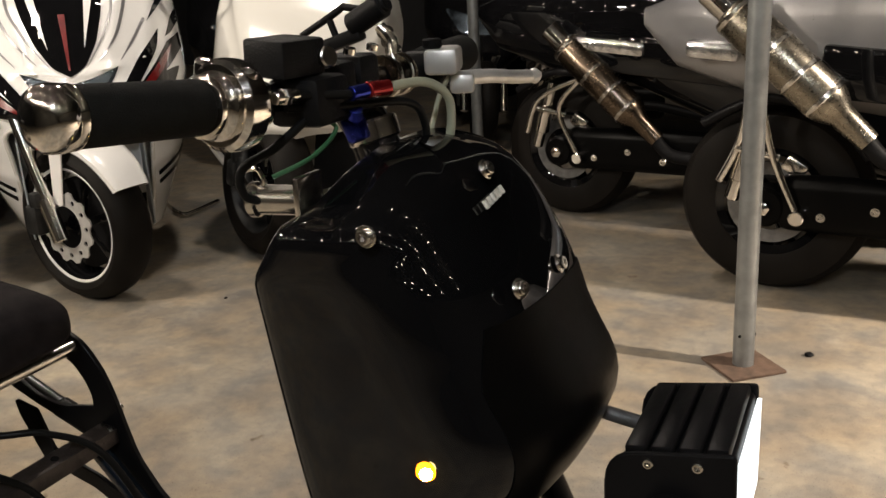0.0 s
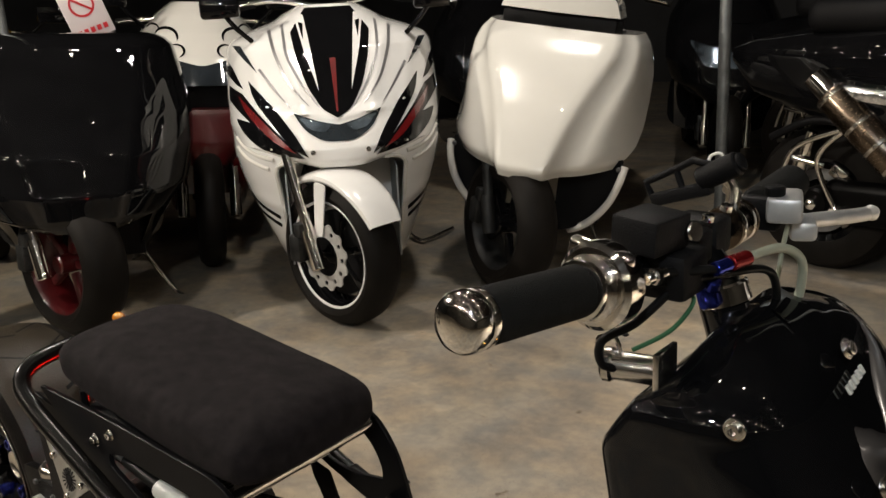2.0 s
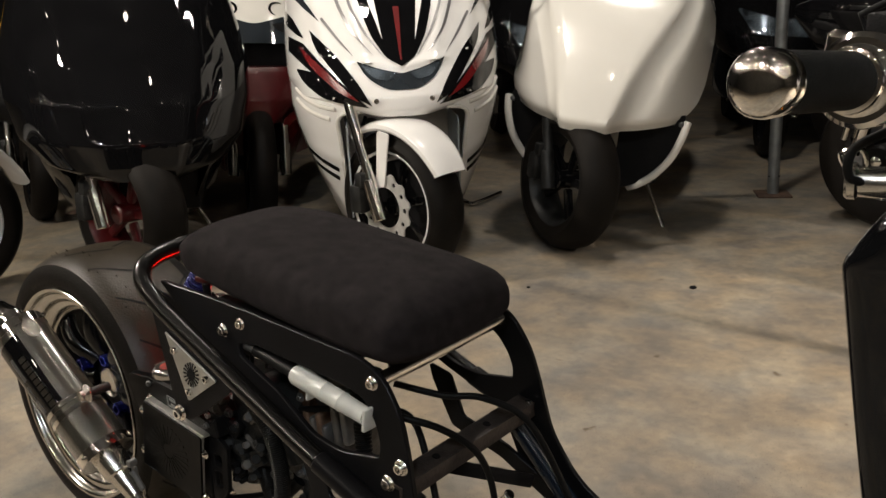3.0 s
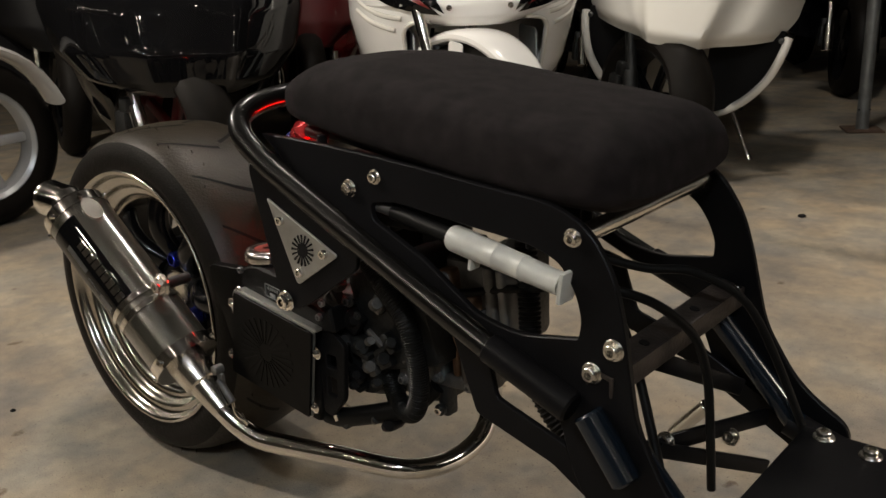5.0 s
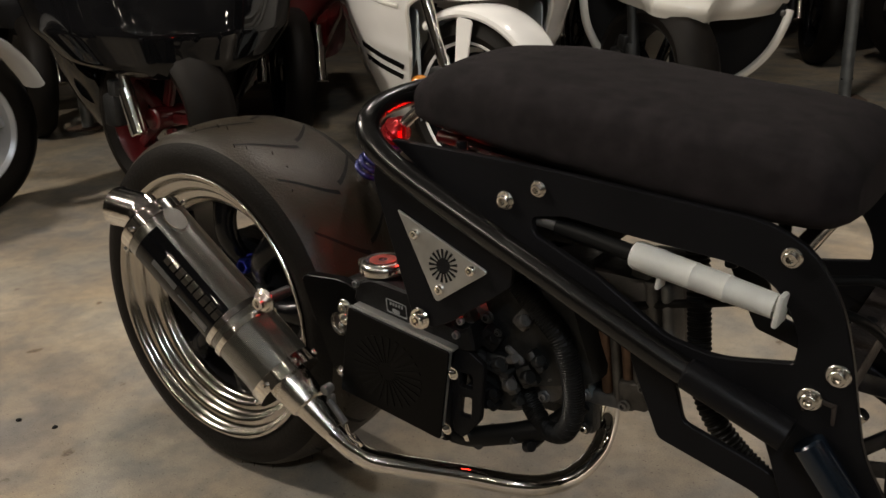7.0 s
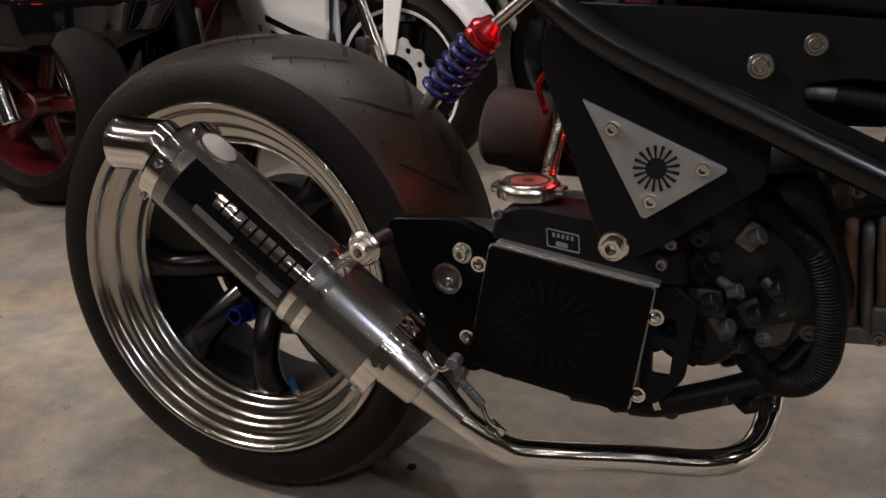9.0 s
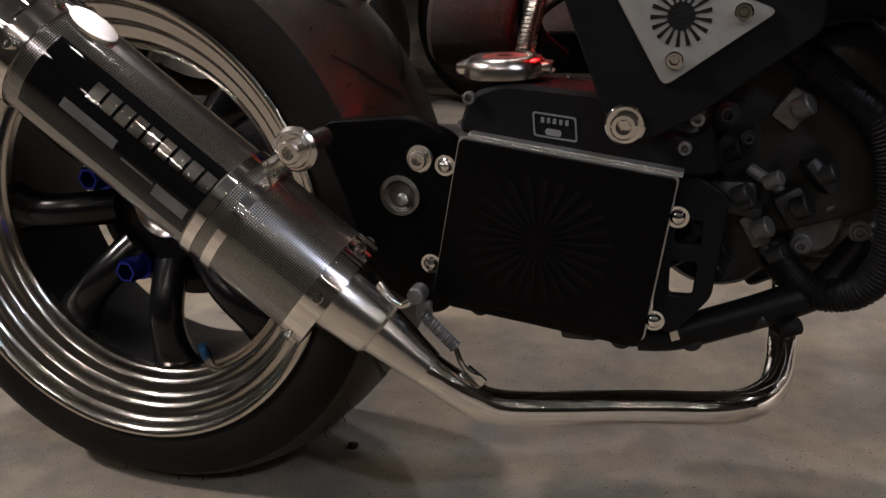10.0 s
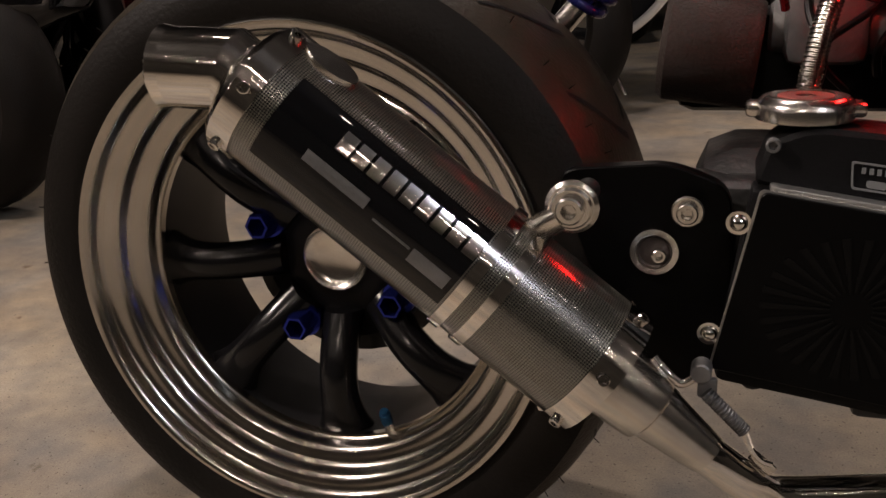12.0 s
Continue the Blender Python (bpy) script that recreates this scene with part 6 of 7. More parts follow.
        D("red_flash", [(s * 0.348, 0.815, 0.01), (s * 0.272, 0.745, 0.03), (s * 0.150, 0.627, 0.003), (s * 0.222, 0.662, 0.03), (s * 0.315, 0.748, 0.03)], RED, 0.0075, 0.004)
        D("black_leaf", [(s * 0.365, 0.735, 0.012), (s * 0.310, 0.729, 0.02), (s * 0.250, 0.697, 0.03), (s * 0.190, 0.645, 0.02), (s * 0.118, 0.608, 0.003), (s * 0.215, 0.622, 0.03), (s * 0.285, 0.645, 0.03), (s * 0.340, 0.690, 0.02)], GLOSS_BLACK, 0.0055, 0.006)
        low = [(0.14, 0.254, 0.20, 0.50), (0.22, 0.283, 0.13, 0.48), (0.32, 0.322, 0.07, 0.46), (0.42, 0.356, 0.02, 0.44), (0.52, 0.384, -0.02, 0.42), (0.60, 0.398, -0.04, 0.40), (0.68, 0.400, -0.04, 0.42)]
        sk = part("side_skirt", skirt(low, [(0.14, 0.198), (0.30, 0.208), (0.50, 0.222), (0.572, 0.228), (0.60, 0.13), (0.68, 0.22)], s, lambda x, z: 0.012 * math.exp(-(((z - 0.42 - 0.35 * (x - 0.25)) / 0.018) ** 2))), WHITE, b)
        part("skirt_lip", tube([(s * x, shell_y(low, x, z) - 0.001, z) for x, z in ((0.205, 0.16), (0.212, 0.30), (0.224, 0.48), (0.230, 0.555), (0.205, 0.585), (0.150, 0.592))], 0.007, 8), PEARL, sk)
        for k in range(2):
            z = 0.600 - 0.036 * k
            part("gill", tube([(s * x, shell_y(low, x, zz) + 0.001, zz) for x, zz in ((0.235 + 0.02 * k, z), (0.290, z + 0.010), (0.335, z + 0.030), (0.368, z + 0.060))], 0.0085, 8), PEARL, sk)
            zt = 0.395 - 0.036 * k
            part("black_trim", decal(low, rounded([(s * 0.236, zt - 0.022), (s * 0.300, zt + 0.010, 0.02), (s * 0.350, zt + 0.044), (s * 0.346, zt + 0.022), (s * 0.300, zt - 0.008, 0.02), (s * 0.238, zt - 0.040)], 0.004), 0.004), GLOSS_BLACK, sk)
        part("inner_panel", plate(rounded([(0.04, 0.20), (0.02, 0.55), (0.30, 0.55), (0.34, 0.20)], 0.03), [], 0, 0.006), INNER_GREY, b).matrix_basis = Matrix.Translation((s * 0.197, 0, 0)) @ pose(0, 0, 0, 0, 0, 90)
    part("inner_arch", join(block((0, 0.36, 0.40), (0.38, 0.05, 0.40), 0.01), block((0, 0.20, 0.592), (0.40, 0.34, 0.02), 0.008)), MATT_BLACK, b)
    part("brake_hose", tube([(-0.13, 0.10, 0.56), (-0.16, 0.06, 0.46), (-0.12, 0.02, 0.40), (-0.135, 0.03, 0.32)], 0.006, 8), HOSE, b)
    part("horn", join(rod((-0.11, 0.22, 0.50), (-0.11, 0.19, 0.50), 0.04, 24), rod((-0.11, 0.19, 0.50), (-0.11, 0.17, 0.50), 0.015, 16)), DARK_STEEL, b)
    wheel_parts((-0.028, -0.05, 0.266), 0.266, 0.072, 0.190, b, GLOSS_BLACK, 6, -1, True, GLOSS_BLACK, turn=38, stripe=WHITE)
    front_end(b, CHROME, 0.266, 0.072, -1, WHITE, 0.108, turn=38, shift=-0.028)
    for s in (-1, 1):
        bolt("bolt", (s * 0.095, shell_y(rows, 0.095, 0.63) - 0.002, 0.63), (0, -1, 0), body, 0.006, STEEL)
        part("mirror", join(tube([(s * 0.28, 0.24, 1.0), (s * 0.33, 0.22, 1.05), (s * 0.36, 0.22, 1.09)], 0.009), block((s * 0.38, 0.22, 1.12), (0.14, 0.03, 0.07), 0.014)), GLOSS_BLACK, b)
    bars(b, 1.12, 0.50)
    tail_body(b, WHITE)
    part("side_stand", tube([(0.22, 0.78, 0.22), (0.31, 1.02, 0.04), (0.345, 0.96, 0.016), (0.385, 0.93, 0.014), (0.54, 1.11, 0.014)], 0.010), CHROME, b)


def creased_cowl(rows, steps=64):
    """A nose of flat facets: rows of height, half width, inner crease, outer crease, nose depth and back depth."""
    z0, z1 = rows[0][0], rows[-1][0]
    col = lambda z, k: interp(z, [(r[0], r[k]) for r in rows])
    secs = []
    for i in range(steps + 1):
        v = i / steps
        z = z0 + (z1 - z0) * v
        hw, xi, xo, yf, yb = (sum(col(z + d, k) for d in (-0.012, 0, 0.012)) / 3 for k in (1, 2, 3, 4, 5))
        half = [(xi * u, yf + 0.010 * u * u) for u in (0, 0.25, 0.5, 0.75, 0.93)]
        half += [(xi + (xo - xi) * u, yf + 0.012 + 0.085 * u + 0.014 * math.sin(math.pi * u)) for u in (0.06, 0.2, 0.4, 0.6, 0.8, 0.94)]
        half += [(xo + (hw - xo) * u, yf + 0.101 + (yb - yf - 0.101) * u ** 2.0) for u in (0.06, 0.2, 0.4, 0.6, 0.75, 0.87, 0.95, 1.0)]
        lift = lambda x: z + 0.050 * (max(0.0, x - 0.06) / 0.30) ** 1.2 * (1 - v) ** 3
        ring = [(-x, y, lift(x)) for x, y in half[::-1]] + [(x, y, lift(x)) for x, y in half[1:]]
        ring += [(hw * 0.92, yb + 0.05, lift(hw)), (-hw * 0.92, yb + 0.05, lift(hw))]
        secs.append(ring)
    return loft(secs)


def pearl_scooter():
    b = thing("maxi_scooter", pose(-2.04, 2.68, 0, 0, 9, 20), "pearl white maxi scooter with a plain smooth nose", "motor scooter", "parked scooters facing the aisle")
    rows = [(0.475, 0.300, 0.085, 0.130, -0.112, 0.13), (0.510, 0.335, 0.090, 0.145, -0.146, 0.16), (0.56, 0.362, 0.102, 0.180, -0.118, 0.22), (0.64, 0.372, 0.122, 0.216, -0.076, 0.30), (0.74, 0.372, 0.155, 0.262, -0.018, 0.36), (0.84, 0.366, 0.200, 0.300, 0.048, 0.42), (0.92, 0.350, 0.238, 0.312, 0.108, 0.46), (0.975, 0.328, 0.246, 0.302, 0.160, 0.48), (1.0, 0.300, 0.235, 0.280, 0.200, 0.49)]
    body = part("cowl", creased_cowl(rows), PEARL, b, "smooth pearl white nose cowl with sharp creases")
    for s in (-1, 1):
        part("side_skirt", tube([(s * 0.345, 0.12, 0.530), (s * 0.335, 0.10, 0.47), (s * 0.308, 0.10, 0.39), (s * 0.258, 0.115, 0.315), (s * 0.205, 0.135, 0.265), (s * 0.165, 0.17, 0.238)], 0.015, 12), PEARL, b)
        part("arch_liner", plate(rounded([(s * x, z) for x, z in ((0.10, 0.55), (0.335, 0.55), (0.325, 0.46), (0.298, 0.385), (0.25, 0.315), (0.20, 0.27), (0.15, 0.245), (0.10, 0.24))], 0.01), [], 0.125, 0.150), MATT_BLACK, b)
        bolt("bolt", (s * 0.325, 0.105, 0.520), (s * 0.3, -1, 0), body, 0.007, DARK_STEEL)
        part("indicator", block((s * 0.17, 0.27, 1.08), (0.10, 0.05, 0.05), 0.012), LENS, b)
    part("screen_base", loft([[(x, y + 0.20, z) for x, y, z in ((-w, 0.02, h), (0, -0.03, h), (w, 0.02, h), (w, 0.20, h), (-w, 0.20, h))] for w, h in ((0.23, 1.055), (0.21, 1.11), (0.15, 1.17))]), PEARL, b)
    part("screen_gap", block((0, 0.32, 1.022), (0.44, 0.20, 0.05), 0.008), MATT_BLACK, b)
    part("inner_arch", join(block((0, 0.36, 0.40), (0.50, 0.06, 0.34), 0.01), block((0, 0.18, 0.53), (0.44, 0.26, 0.03), 0.01)), MATT_BLACK, b)
    wheel_parts((-0.045, 0.0, 0.268), 0.268, 0.080, 0.176, b, GLOSS_BLACK, 5, -1, False, GRIMY, turn=44)
    front_end(b, GRIMY, 0.268, 0.080, -1, None, 0.098, 0.02, 44, shift=-0.035)
    bars(b, 1.12, 0.52)
    tail_body(b, PEARL)
    stand(b)


def black_scooter():
    b = thing("maxi_scooter", pose(-3.06, 1.495, 0, 0, 3, 61), "gloss black maxi scooter with red front wheel", "motor scooter", "parked scooters facing the aisle")
    rows = [(0.40, 0.16, -0.08, 0.20), (0.44, 0.26, -0.11, 0.26), (0.53, 0.33, -0.11, 0.34), (0.66, 0.36, -0.07, 0.40), (0.78, 0.365, -0.01, 0.44), (0.90, 0.350, 0.06, 0.48), (0.97, 0.325, 0.13, 0.50), (1.0, 0.30, 0.19, 0.52), (1.015, 0.25, 0.24, 0.53)]
    rows = [(r[0] + (0.05 if r[0] > 0.9 else 0.0), *r[1:]) for r in widen(rows, 1.23)]

    def folds(x, z):
        return 0.010 * math.exp(-(((x - 0.16 - 0.25 * (z - 0.6)) / 0.03) ** 2)) + 0.002 * math.exp(-(((z - 0.52 - 0.12 * x) / 0.04) ** 2))

    part("cowl", cowl(rows, 48, 60, folds), GLOSS_BLACK, b, "gloss black nose cowl")
    part("inner_arch", block((0, 0.32, 0.40), (0.44, 0.10, 0.36), 0.01), MATT_BLACK, b)
    for s in (-1, 1):
        low = [(0.18, 0.20, 0.28, 0.52), (0.28, 0.255, 0.18, 0.48), (0.40, 0.30, 0.10, 0.44), (0.52, 0.335, 0.04, 0.40), (0.60, 0.35, 0.02, 0.38)]
        part("side_skirt", skirt(widen(low, 1.12), [(0.18, 0.17), (0.40, 0.25), (0.60, 0.29)], s), GLOSS_BLACK, b)
    wheel_parts((-0.05, 0.06, 0.268), 0.268, 0.084, 0.180, b, DIMMED_RED, 5, -1, False, DIMMED_RED, turn=30)
    before = set(b.children)
    front_end(b, CHROME, 0.268, 0.084, -1, None, 0.110, 0.06, 30)
    for ob in set(b.children) - before:
        ob.matrix_basis = Matrix.Translation((-0.05, 0, 0)) @ ob.matrix_basis
    tail_body(b, GLOSS_BLACK)
    stand(b)


def plain_scooter(m, mat, label, name="maxi_scooter", upper=None):
    b = thing(name, m, label, "motor scooter", "second row of parked scooters")
    rows = [(0.46, 0.14, -0.10, 0.20), (0.56, 0.29, -0.10, 0.32), (0.68, 0.33, -0.06, 0.40), (0.80, 0.335, 0.0, 0.44), (0.92, 0.32, 0.07, 0.48), (1.02, 0.27, 0.15, 0.50), (1.10, 0.20, 0.24, 0.50), (1.16, 0.12, 0.32, 0.50)]
    dz = 0.14 if upper else 0.0
    low_rows = [r for r in rows if r[0] < 0.70] + [(0.70, 0.331, -0.050, 0.407)] if upper else rows
    body = part("cowl", cowl([(0.88, 0.325, 0.0467, 0.4667)] + [r for r in rows if r[0] > 0.88] if upper else rows, 22, 36), mat, b)
    if upper:
        part("middle_panel", block((0, 0.24, 0.79), (0.56, 0.40, 0.20), 0.03), MATT_BLACK, b)
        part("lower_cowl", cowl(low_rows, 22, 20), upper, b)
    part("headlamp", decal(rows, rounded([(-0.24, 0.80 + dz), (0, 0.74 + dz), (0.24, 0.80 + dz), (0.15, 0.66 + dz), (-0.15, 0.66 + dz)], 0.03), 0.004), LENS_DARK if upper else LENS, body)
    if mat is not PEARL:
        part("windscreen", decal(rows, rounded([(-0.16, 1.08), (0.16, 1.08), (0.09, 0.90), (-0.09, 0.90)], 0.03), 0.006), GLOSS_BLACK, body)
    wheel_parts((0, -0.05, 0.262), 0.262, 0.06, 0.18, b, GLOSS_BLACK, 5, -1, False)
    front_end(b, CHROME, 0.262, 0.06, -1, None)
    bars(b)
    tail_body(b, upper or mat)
    for s in (-1, 1):
        part("mirror", join(tube([(s * 0.24, 0.24, 1.04), (s * 0.30, 0.23, 1.10), (s * 0.34, 0.23, 1.14)], 0.008), block((s * 0.38, 0.23, 1.17), (0.15, 0.03, 0.08), 0.014)), GLOSS_BLACK, b)
    return b, body, rows


def rear_bike(m, body_mat, can_mat, label, T=(0.06, -0.20, 0.72), E=(0.44, -0.20, 0.36), lens=(0.22, -0.205, 0.71, 0.34)):
    """A scooter seen from its rear side: wheel with chrome hanger and a slanting silencer. Local x runs along the bike, nose to +x."""
    b = thing("touring_scooter", m, label, "motor scooter", "scooters with raised silencers")
    w = new("rear_wheel")
    w.parent = b
    part("tyre", lathe([(0.165, -0.075), (0.215, -0.085), (0.26, -0.07), (0.282, -0.03), (0.286, 0), (0.282, 0.03), (0.26, 0.07), (0.215, 0.085), (0.165, 0.075)], (0, 0, 0.286), (0, 1, 0), 72, True), RUBBER, w)
    part("rim", lathe([(0.14, -0.06), (0.168, -0.072), (0.172, -0.07), (0.172, 0.07), (0.14, 0.06)], (0, 0, 0.286), (0, 1, 0), 64, True), GLOSS_BLACK, w)
    for k in range(5):
        bm = block((0, 0, 0.09), (0.04, 0.03, 0.15), 0.008)
        bmesh.ops.transform(bm, matrix=Matrix.Translation((0, 0, 0.286)) @ pose(0, 0, 0, 0, 72 * k + 20, 0), verts=bm.verts)
        part("spoke", bm, GLOSS_BLACK, w)
    part("brake_disc", lathe([(0.085, -0.080), (0.125, -0.080), (0.125, -0.075), (0.085, -0.075)], (0, 0, 0.286), (0, 1, 0), 40, True), DARK_STEEL, w)
    part("drive_case", join(block((0.34, -0.11, 0.30), (0.62, 0.08, 0.17), 0.05, None, 3), rod((0.0, -0.06, 0.286), (0, -0.15, 0.286), 0.06, 28)), GUARD_BLACK, b)
    # slanting silencer
    T, E = Vector(T), Vector(E)
    d = (E - T).normalized()
    can = part("silencer", lathe([(0.030, 0), (0.060, 0.012), (0.064, 0.02), (0.064, 0.36), (0.056, 0.385), (0.036, 0.42), (0.030, 0.52)], T, d, 40), can_mat, b, "heat-tinted metal silencer")
    for h in (0.02, 0.16, 0.26, 0.35):
        part("band", lathe([(0.0642, h), (0.066, h + 0.002), (0.066, h + 0.012), (0.0642, h + 0.014)], T, d, 40, caps=False), STEEL, can)
    part("outlet", lathe([(0.038, -0.075), (0.044, -0.075), (0.044, 0.01), (0.038, 0.01)], T, d, 32, True), CHROME, can)
    part("outlet_bore", lathe([(0, -0.05), (0.038, -0.05)], T, d, 28), MATT_BLACK, can)
    part("link_pipe", tube([T + d * 0.50, T + d * 0.60, E + Vector((0.22, 0.02, -0.07)), E + Vector((0.45, 0.05, -0.12))], 0.024, 16), MATT_BLACK, can)
    k = T + d * 0.12 + Vector((-0.02, 0.02, -0.05))
    for pts in ([k, (-0.07, -0.16, 0.50), (-0.13, -0.16, 0.36)], [k, (0.02, -0.17, 0.46), (0.10, -0.16, 0.27)], [(-0.08, -0.16, 0.46), (0.04, -0.165, 0.44)]):
        part("hanger_rod", tube(pts, 0.011, 12), CHROME, b)
    part("hanger_boss", rod(k + Vector((0, -0.02, 0)), k + Vector((0, 0.03, 0)), 0.024, 20), CHROME, b)
    part("hanger_boss", rod((0.10, -0.19, 0.27), (0.10, -0.14, 0.27), 0.022, 20), CHROME, b)
    part("rear_shock", join(rod((-0.10, -0.13, 0.30), (-0.02, -0.13, 0.56), 0.022, 20), rod((-0.08, -0.13, 0.36), (-0.05, -0.13, 0.47), 0.03, 20)), CHROME, b)
    # body
    rows = [(-0.42, 0.03, 0.80, 0.86), (-0.30, 0.10, 0.68, 0.90), (-0.05, 0.16, 0.60, 0.94), (0.30, 0.19, 0.55, 0.96), (0.65, 0.20, 0.40, 0.92), (0.95, 0.21, 0.28, 0.80), (1.2, 0.20, 0.24, 0.66), (1.45, 0.24, 0.26, 0.9), (1.7, 0.22, 0.34, 1.05), (1.9, 0.12, 0.5, 0.95)]
    secs = []
    for x, w_, lo, hi in rows:
        secs.append([(x, w_ * math.copysign(abs(math.cos(t)) ** 0.6, math.cos(t)), (lo + hi) / 2 + (hi - lo) / 2 * math.copysign(abs(math.sin(t)) ** 0.7, math.sin(t))) for t in [2 * math.pi * k2 / 28 for k2 in range(28)]])
    part("body", loft(secs), body_mat, b)
    part("seat", block((0.35, 0, 0.98), (0.85, 0.30, 0.12), 0.05, None, 4), MATT_BLACK, b)
    part("tail_lens", block(lens[:3], (lens[3], 0.05, 0.055), 0.018, pose(0, 0, 0, 0, 6, 0)), TAIL_LENS, b)
    part("hugger", tube([(-0.20, -0.10, 0.52), (-0.02, -0.11, 0.60), (0.16, -0.11, 0.56), (0.27, -0.10, 0.44)], 0.016, 12), SATIN_BLACK, b)
    part("caliper", block((0.07, -0.085, 0.40), (0.07, 0.035, 0.05), 0.01, pose(0, 0, 0, 0, 35, 0)), STEEL, b)
    part("axle_nut", lathe([(0, 0), (0.022, 0), (0.022, 0.018), (0.012, 0.024), (0, 0.024)], (0, -0.15, 0.286), (0, -1, 0), 6), CHROME, b)
    for k in range(4):
        bolt("bolt", (0.16 + 0.14 * k, -0.151, 0.27 + 0.03 * (k % 2)), (0, -1, 0), b, 0.009, STEEL)
    part("side_panel", block((0.45, -0.20, 0.66), (0.62, 0.03, 0.14), 0.012, pose(0, 0, 0, 0, 6, 0)), GLOSS_BLACK, b)
    fw = new("front_wheel")
    fw.parent = b
    part("tyre", lathe([(0.165, -0.05), (0.23, -0.06), (0.272, 0), (0.23, 0.06), (0.165, 0.05)], (1.62, 0, 0.272), (0, 1, 0), 48, True), RUBBER, fw)
    part("rim", rod((1.62, -0.03, 0.272), (1.62, 0.03, 0.272), 0.168, 32), GLOSS_BLACK, fw)
    return b


white_scooter()
pearl_scooter()
black_scooter()
rear_bike(pose(-1.12, 3.56, 0, 0, 0, -8), GLOSS_BLACK, COPPER, "black touring scooter with a heat-tinted slanting silencer")
rear_bike(pose(-0.25, 2.84, 0, 0, 0, -8), SILVER, DULL_STEEL, "silver touring scooter with a polished slanting silencer", (-0.10, -0.22, 0.86), (0.32, -0.22, 0.47), (-0.16, -0.155, 0.74, 0.16))
b2, body2, rows2 = plain_scooter(pose(-3.47, 2.33, 0, 0, 4, 55), PEARL, "cream scooter with dark leaf pattern and red lower fairing", upper=DIMMED_RED)
for s in (-1, 1):
    for cx0, cz0, rad, a0, a1, w0 in ((0.150, 1.000, 0.050, 200, 20, 0.014), (0.215, 0.965, 0.035, 160, -40, 0.011), (0.110, 0.945, 0.034, 250, 60, 0.010), (0.205, 1.035, 0.028, 180, 10, 0.009)):
        arc = [radians(a0 + (a1 - a0) * k / 10) for k in range(11)]
        outer = [(s * (cx0 + (rad + w0 * math.sin(math.pi * k / 10)) * math.cos(a)), cz0 + (rad + w0 * math.sin(math.pi * k / 10)) * math.sin(a) * 0.8) for k, a in enumerate(arc)]
        inner = [(s * (cx0 + (rad - 0.002) * math.cos(a)), cz0 + (rad - 0.002) * math.sin(a) * 0.8) for a in arc[::-1][1:-1]]
        part("leaf_mark", decal(rows2, outer + inner, 0.004), GLOSS_BLACK, body2)
for s in (-1, 1):
    low = [(0.20, 0.17, 0.12, 0.40), (0.34, 0.23, 0.03, 0.36), (0.46, 0.275, -0.04, 0.34), (0.58, 0.29, -0.06, 0.32)]
    part("lower_fairing", skirt(low, [(0.20, 0.10), (0.58, 0.12)], s), RED, b2, "red lower fairing")
plain_scooter(pose(-3.0, 3.9, 0, 0, 5, 45), GLOSS_BLACK, "gloss black scooter in the second row")
plain_scooter(pose(-2.1, 4.85, 0, 0, 5, 30), GLOSS_BLACK, "gloss black scooter in the second row")
plain_scooter(pose(-4.55, 1.83, 0, 0, 5, 70), YELLOW, "yellow scooter at the end of the row", upper=MATT_BLACK)
rear_bike(pose(-1.6, 4.9, 0, 0, 0, -10), GLOSS_BLACK, STEEL, "black touring scooter behind the pipe post")


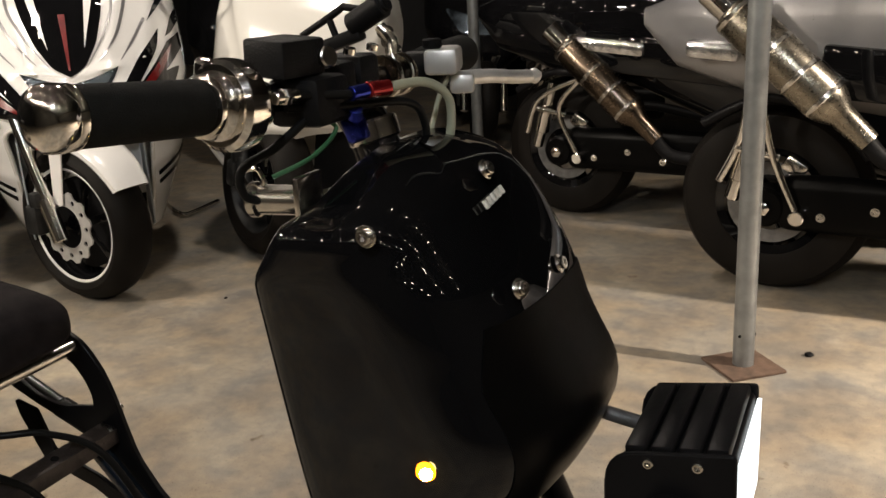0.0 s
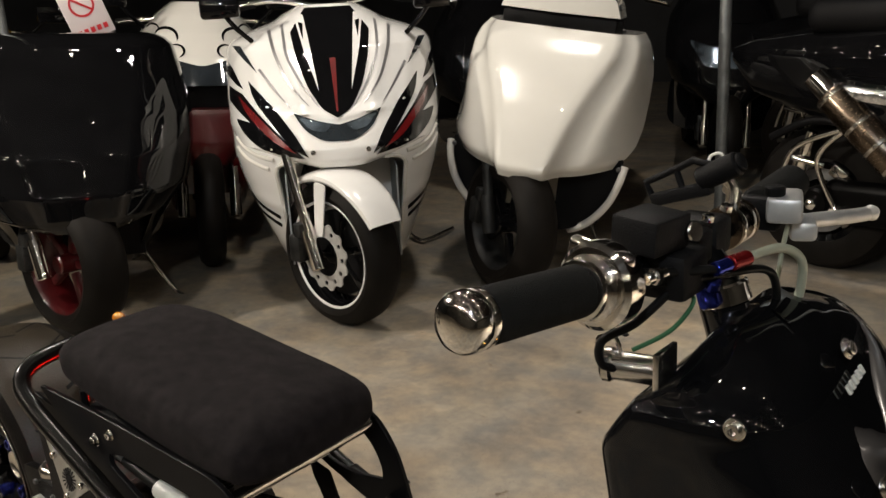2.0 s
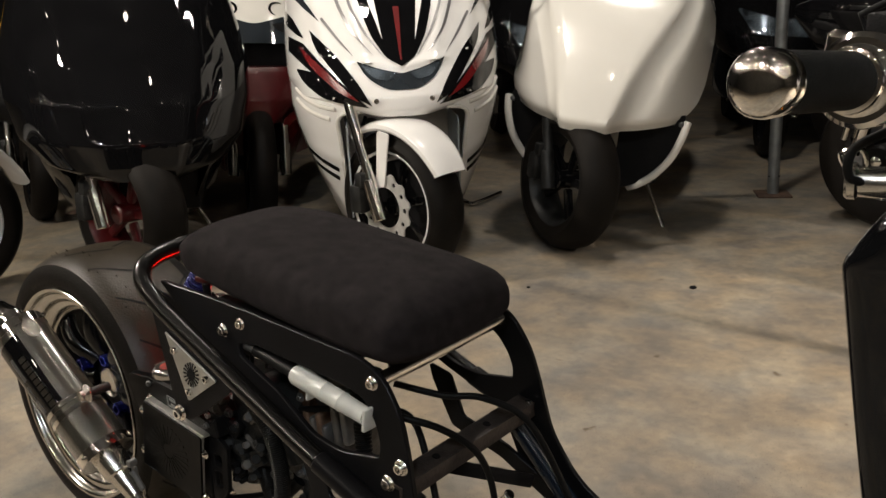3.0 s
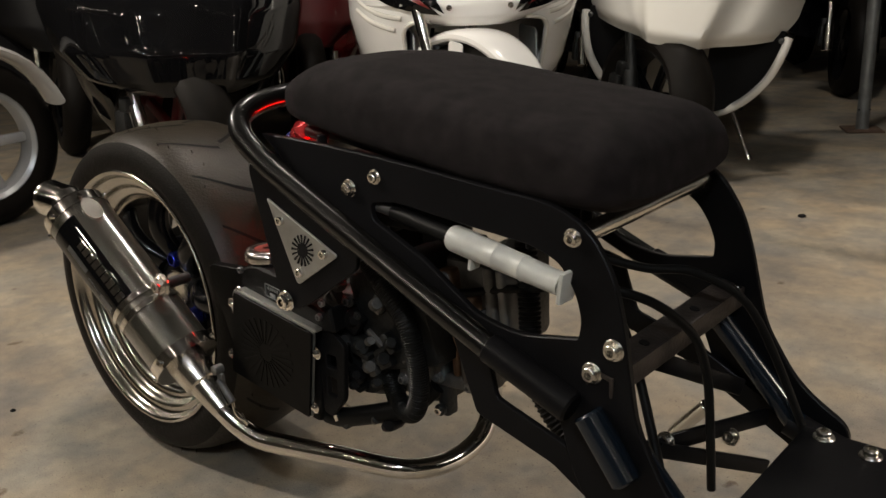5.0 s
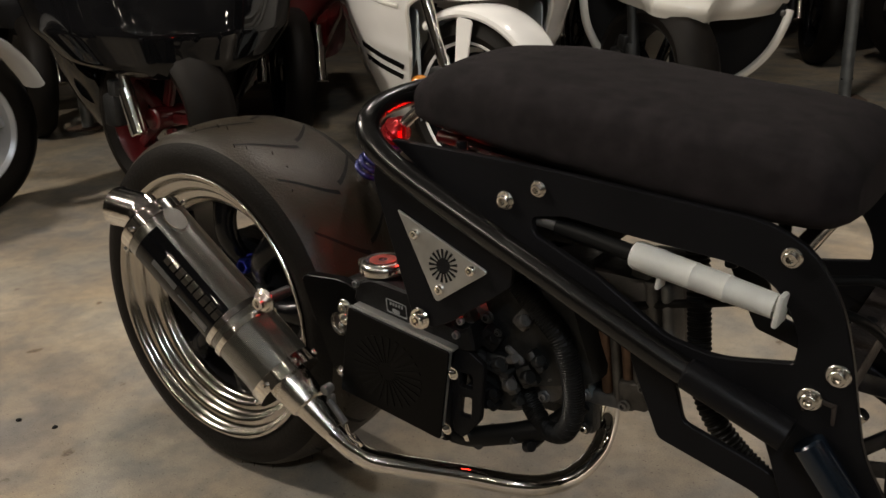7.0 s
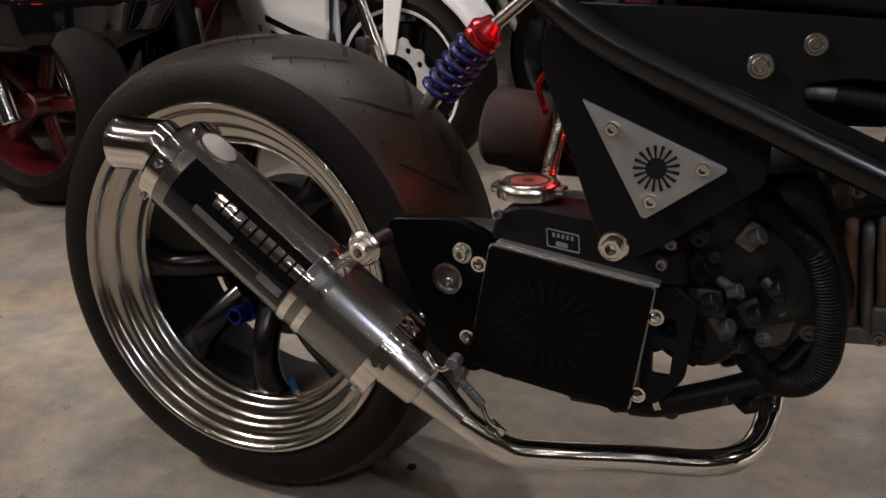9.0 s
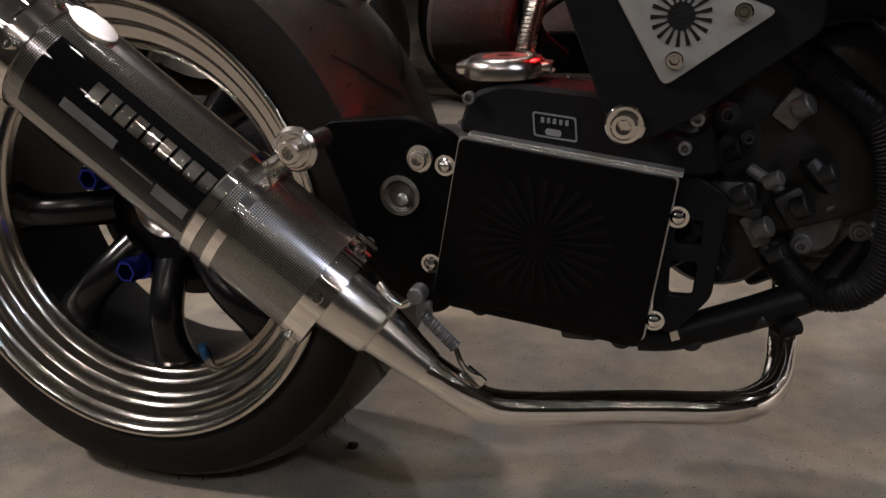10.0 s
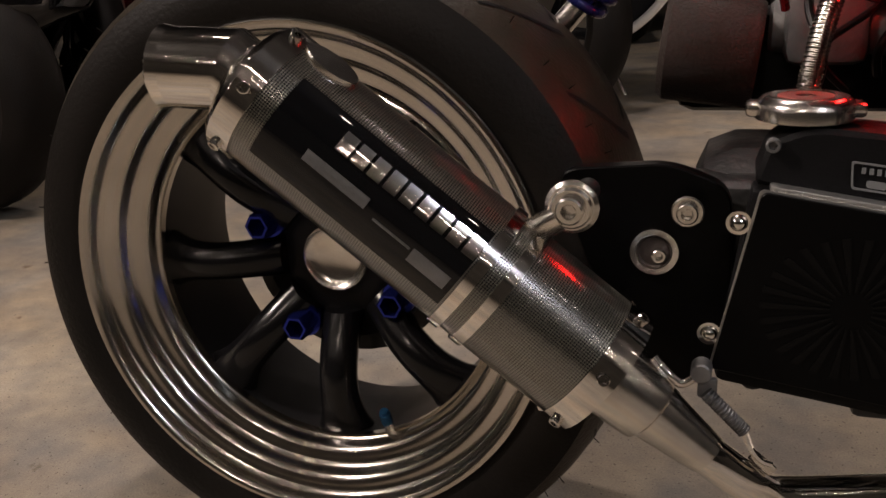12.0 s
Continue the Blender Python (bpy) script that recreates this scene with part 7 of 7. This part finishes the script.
def left_bike():
    """The bike at the end of the row of which the white-rimmed wheel shows."""
    b = thing("motorcycle", pose(-3.562, 1.038, 0, 0, 0, 185), "parked motorcycle with a silver-white spoked wheel", "motorcycle")
    wheel_parts((0, 0, 0.27), 0.27, 0.055, 0.178, b, ALLOY, 5, -1, False, ALLOY)
    part("fender", loft([[(w * math.cos(t), -0.31 * math.cos(a), 0.27 + 0.31 * math.sin(a) + 0.02 * math.sin(t)) for t in [2 * math.pi * k / 12 for k in range(12)]] for a, w in [(math.radians(v), 0.07) for v in range(20, 151, 10)]]), WHITE, b)
    for s in (-1, 1):
        part("fork_leg", rod((s * 0.09, 0.02, 0.27), (s * 0.09, 0.26, 0.80), 0.022), SATIN_BLACK, b)
    part("engine", block((0, 0.62, 0.36), (0.30, 0.46, 0.30), 0.05, None, 3), GRIMY, b)
    tank = [(0.34, 0.10, 0.66, 0.78), (0.42, 0.16, 0.62, 0.88), (0.58, 0.17, 0.60, 0.90), (0.76, 0.13, 0.60, 0.84), (0.84, 0.10, 0.60, 0.76)]
    part("fuel_tank", loft([[(w * math.copysign(abs(math.cos(t)) ** 0.7, math.cos(t)), y, (lo + hi) / 2 + (hi - lo) / 2 * math.copysign(abs(math.sin(t)) ** 0.7, math.sin(t))) for t in [2 * math.pi * k / 20 for k in range(20)]] for y, w, lo, hi in tank]), GLOSS_BLACK, b)
    part("seat", block((0, 1.08, 0.72), (0.24, 0.56, 0.09), 0.04, None, 4), MATT_BLACK, b)
    part("handlebar", tube([(-0.34, 0.40, 1.0), (-0.15, 0.30, 0.98), (0.15, 0.30, 0.98), (0.34, 0.40, 1.0)], 0.011, 12), CHROME, b)
    part("headlamp", lathe([(0.03, 0.10), (0.07, 0.07), (0.085, 0.01), (0.085, 0.0), (0.0, -0.008)], (0, 0.12, 0.86), (0, 1, 0), 28), CHROME, b)
    part("swing_arm", rod((0.10, 0.80, 0.34), (0.10, 1.3, 0.27), 0.022), SATIN_BLACK, b)
    w = new("rear_wheel")
    w.parent = b
    part("tyre", lathe([(0.18, -0.06), (0.24, -0.065), (0.27, 0), (0.24, 0.065), (0.18, 0.06)], (0, 1.3, 0.27), (1, 0, 0), 48, True), RUBBER, w)


left_bike()

# ---- ground, walls, posts ----


def room():
    bm = bmesh.new()
    bmesh.ops.create_grid(bm, x_segments=40, y_segments=40, size=1.0)
    bmesh.ops.scale(bm, vec=(9, 8, 1), verts=bm.verts)
    bmesh.ops.translate(bm, vec=(-2, 2, 0), verts=bm.verts)
    tagged(part("floor", bm, CONCRETE), "stained grey concrete shop floor", "floor", kind="structure")
    # unseen enclosure; south and east walls kept paler to brighten chrome reflections
    for name, c, s in (("wall_north", (-2, 10.1, 1.6), (18.4, 0.2, 3.2)), ("wall_south", (-2, -6.1, 1.6), (18.4, 0.2, 3.2)), ("wall_west", (-11.1, 2, 1.6), (0.2, 16, 3.2)), ("wall_east", (7.1, 2, 1.6), (0.2, 16, 3.2))):
        pale = name in ("wall_south", "wall_east")
        tagged(part(name, block(c, s, 0.01), PALE_WALL if pale else WALL), "unseen plain wall, paler to lift reflections" if pale else "dark plain shed wall", "wall", kind="structure")
    tagged(part("ceiling", block((-2, 2, 3.3), (18.4, 16.4, 0.2), 0.01), WALL), "dark plain shed ceiling", "ceiling", kind="structure")


room()


def post(x, y, turn):
    p = thing("pipe_post", pose(x, y, 0, 0, 0, turn), "galvanised pipe post on a rusty square base plate", "post", "pipe posts")
    part("pipe", lathe([(0.0, 0.006), (0.026, 0.006), (0.026, 3.2), (0, 3.2)], (0, 0, 0), (0, 0, 1), 32), GALVANISED, p)
    part("base_plate", block((0, 0, 0.004), (0.15, 0.15, 0.008), 0.002), RUST, p, "rusty steel base plate")
    for s in (-1, 1):
        part("screw_hole", rod((s * 0.022, -0.0145, 0.09), (s * 0.0225, -0.0152, 0.09), 0.004, 10), MATT_BLACK, p)


post(-0.249, 2.185, 40)
post(-1.70, 3.90, 30)
post(-4.45, 2.02, 30)


def sign():
    s = thing("notice_sign", pose(-3.75, 2.05, 1.135, 8, -18, 62), "pale pink notice with a red prohibition ring", "sign")
    part("board", block((0, 0, 0), (0.17, 0.006, 0.22), 0.002), PINK, s)
    part("ring", join(lathe([(0.043, -0.001), (0.052, -0.001), (0.052, -0.003), (0.043, -0.003)], (0, -0.002, 0.035), (0, 1, 0), 40, True), block((0, -0.005, 0.035), (0.009, 0.002, 0.092), 0, pose(0, 0, 0, 0, -45, 0))), SIGN_RED, s)
    for k in range(5):
        part("text_bar", block((-0.055 + 0.0275 * k, -0.0045, -0.075), (0.018, 0.002, 0.022), 0), SIGN_RED, s)


sign()


def string_light(x0, x1, y, z, n):
    s = thing("string_light", pose(0, 0, 0), "hanging cable of small warm bulbs below the ceiling", "string light", "string lights")
    pts = [(x0 + (x1 - x0) * k / n, y + 0.08 * math.sin(k * 1.7), z - 0.10 * abs(math.sin(k * math.pi / 8))) for k in range(n + 1)]
    part("cable", tube(pts, 0.004, 6, 2), HOSE, s)
    for p in (pts[0], pts[len(pts) // 2], pts[-1]):
        part("hanger_wire", rod(p, (p[0], p[1], 3.2), 0.002, 6), HOSE, s)
    bulb = None
    for k, p in enumerate(pts):
        if bulb is None:
            bulb = part("bulb", lathe([(0, -0.058), (0.020, -0.050), (0.028, -0.030), (0.014, 0), (0, 0)], (0, 0, 0), (0, 0, 1), 12), BULB, s)
            bulb.location = p
        else:
            ob = bulb.copy()
            scene.collection.objects.link(ob)
            ob.location = p


string_light(-6.0, 4.0, -2.0, 2.5, 16)
string_light(-6.0, 4.0, -3.6, 2.9, 14)
string_light(-7.0, 5.0, -0.6, 3.05, 14)
string_light(-7.0, 5.0, 1.1, 3.1, 12)


def small_marks():
    rnd = random.Random(5)
    for x, y, r in ((-1.655, 0.679, 0.006), (-1.436, 2.477, 0.012), (-2.17, 0.472, 0.005), (-2.25, 0.45, 0.005), (-1.9, 2.2, 0.006), (-0.1, 2.3, 0.012)):
        bm = bmesh.new()
        bmesh.ops.create_icosphere(bm, subdivisions=2, radius=r)
        for v in bm.verts:
            v.co *= 0.8 + 0.4 * rnd.random()
            v.co.z *= 0.5
        ob = part("pebble", bm, MATT_BLACK)
        ob.location = (x, y, r * 0.35)
        tagged(ob, "small dark pebble on the concrete floor", "pebble", "pebbles on the floor")


small_marks()
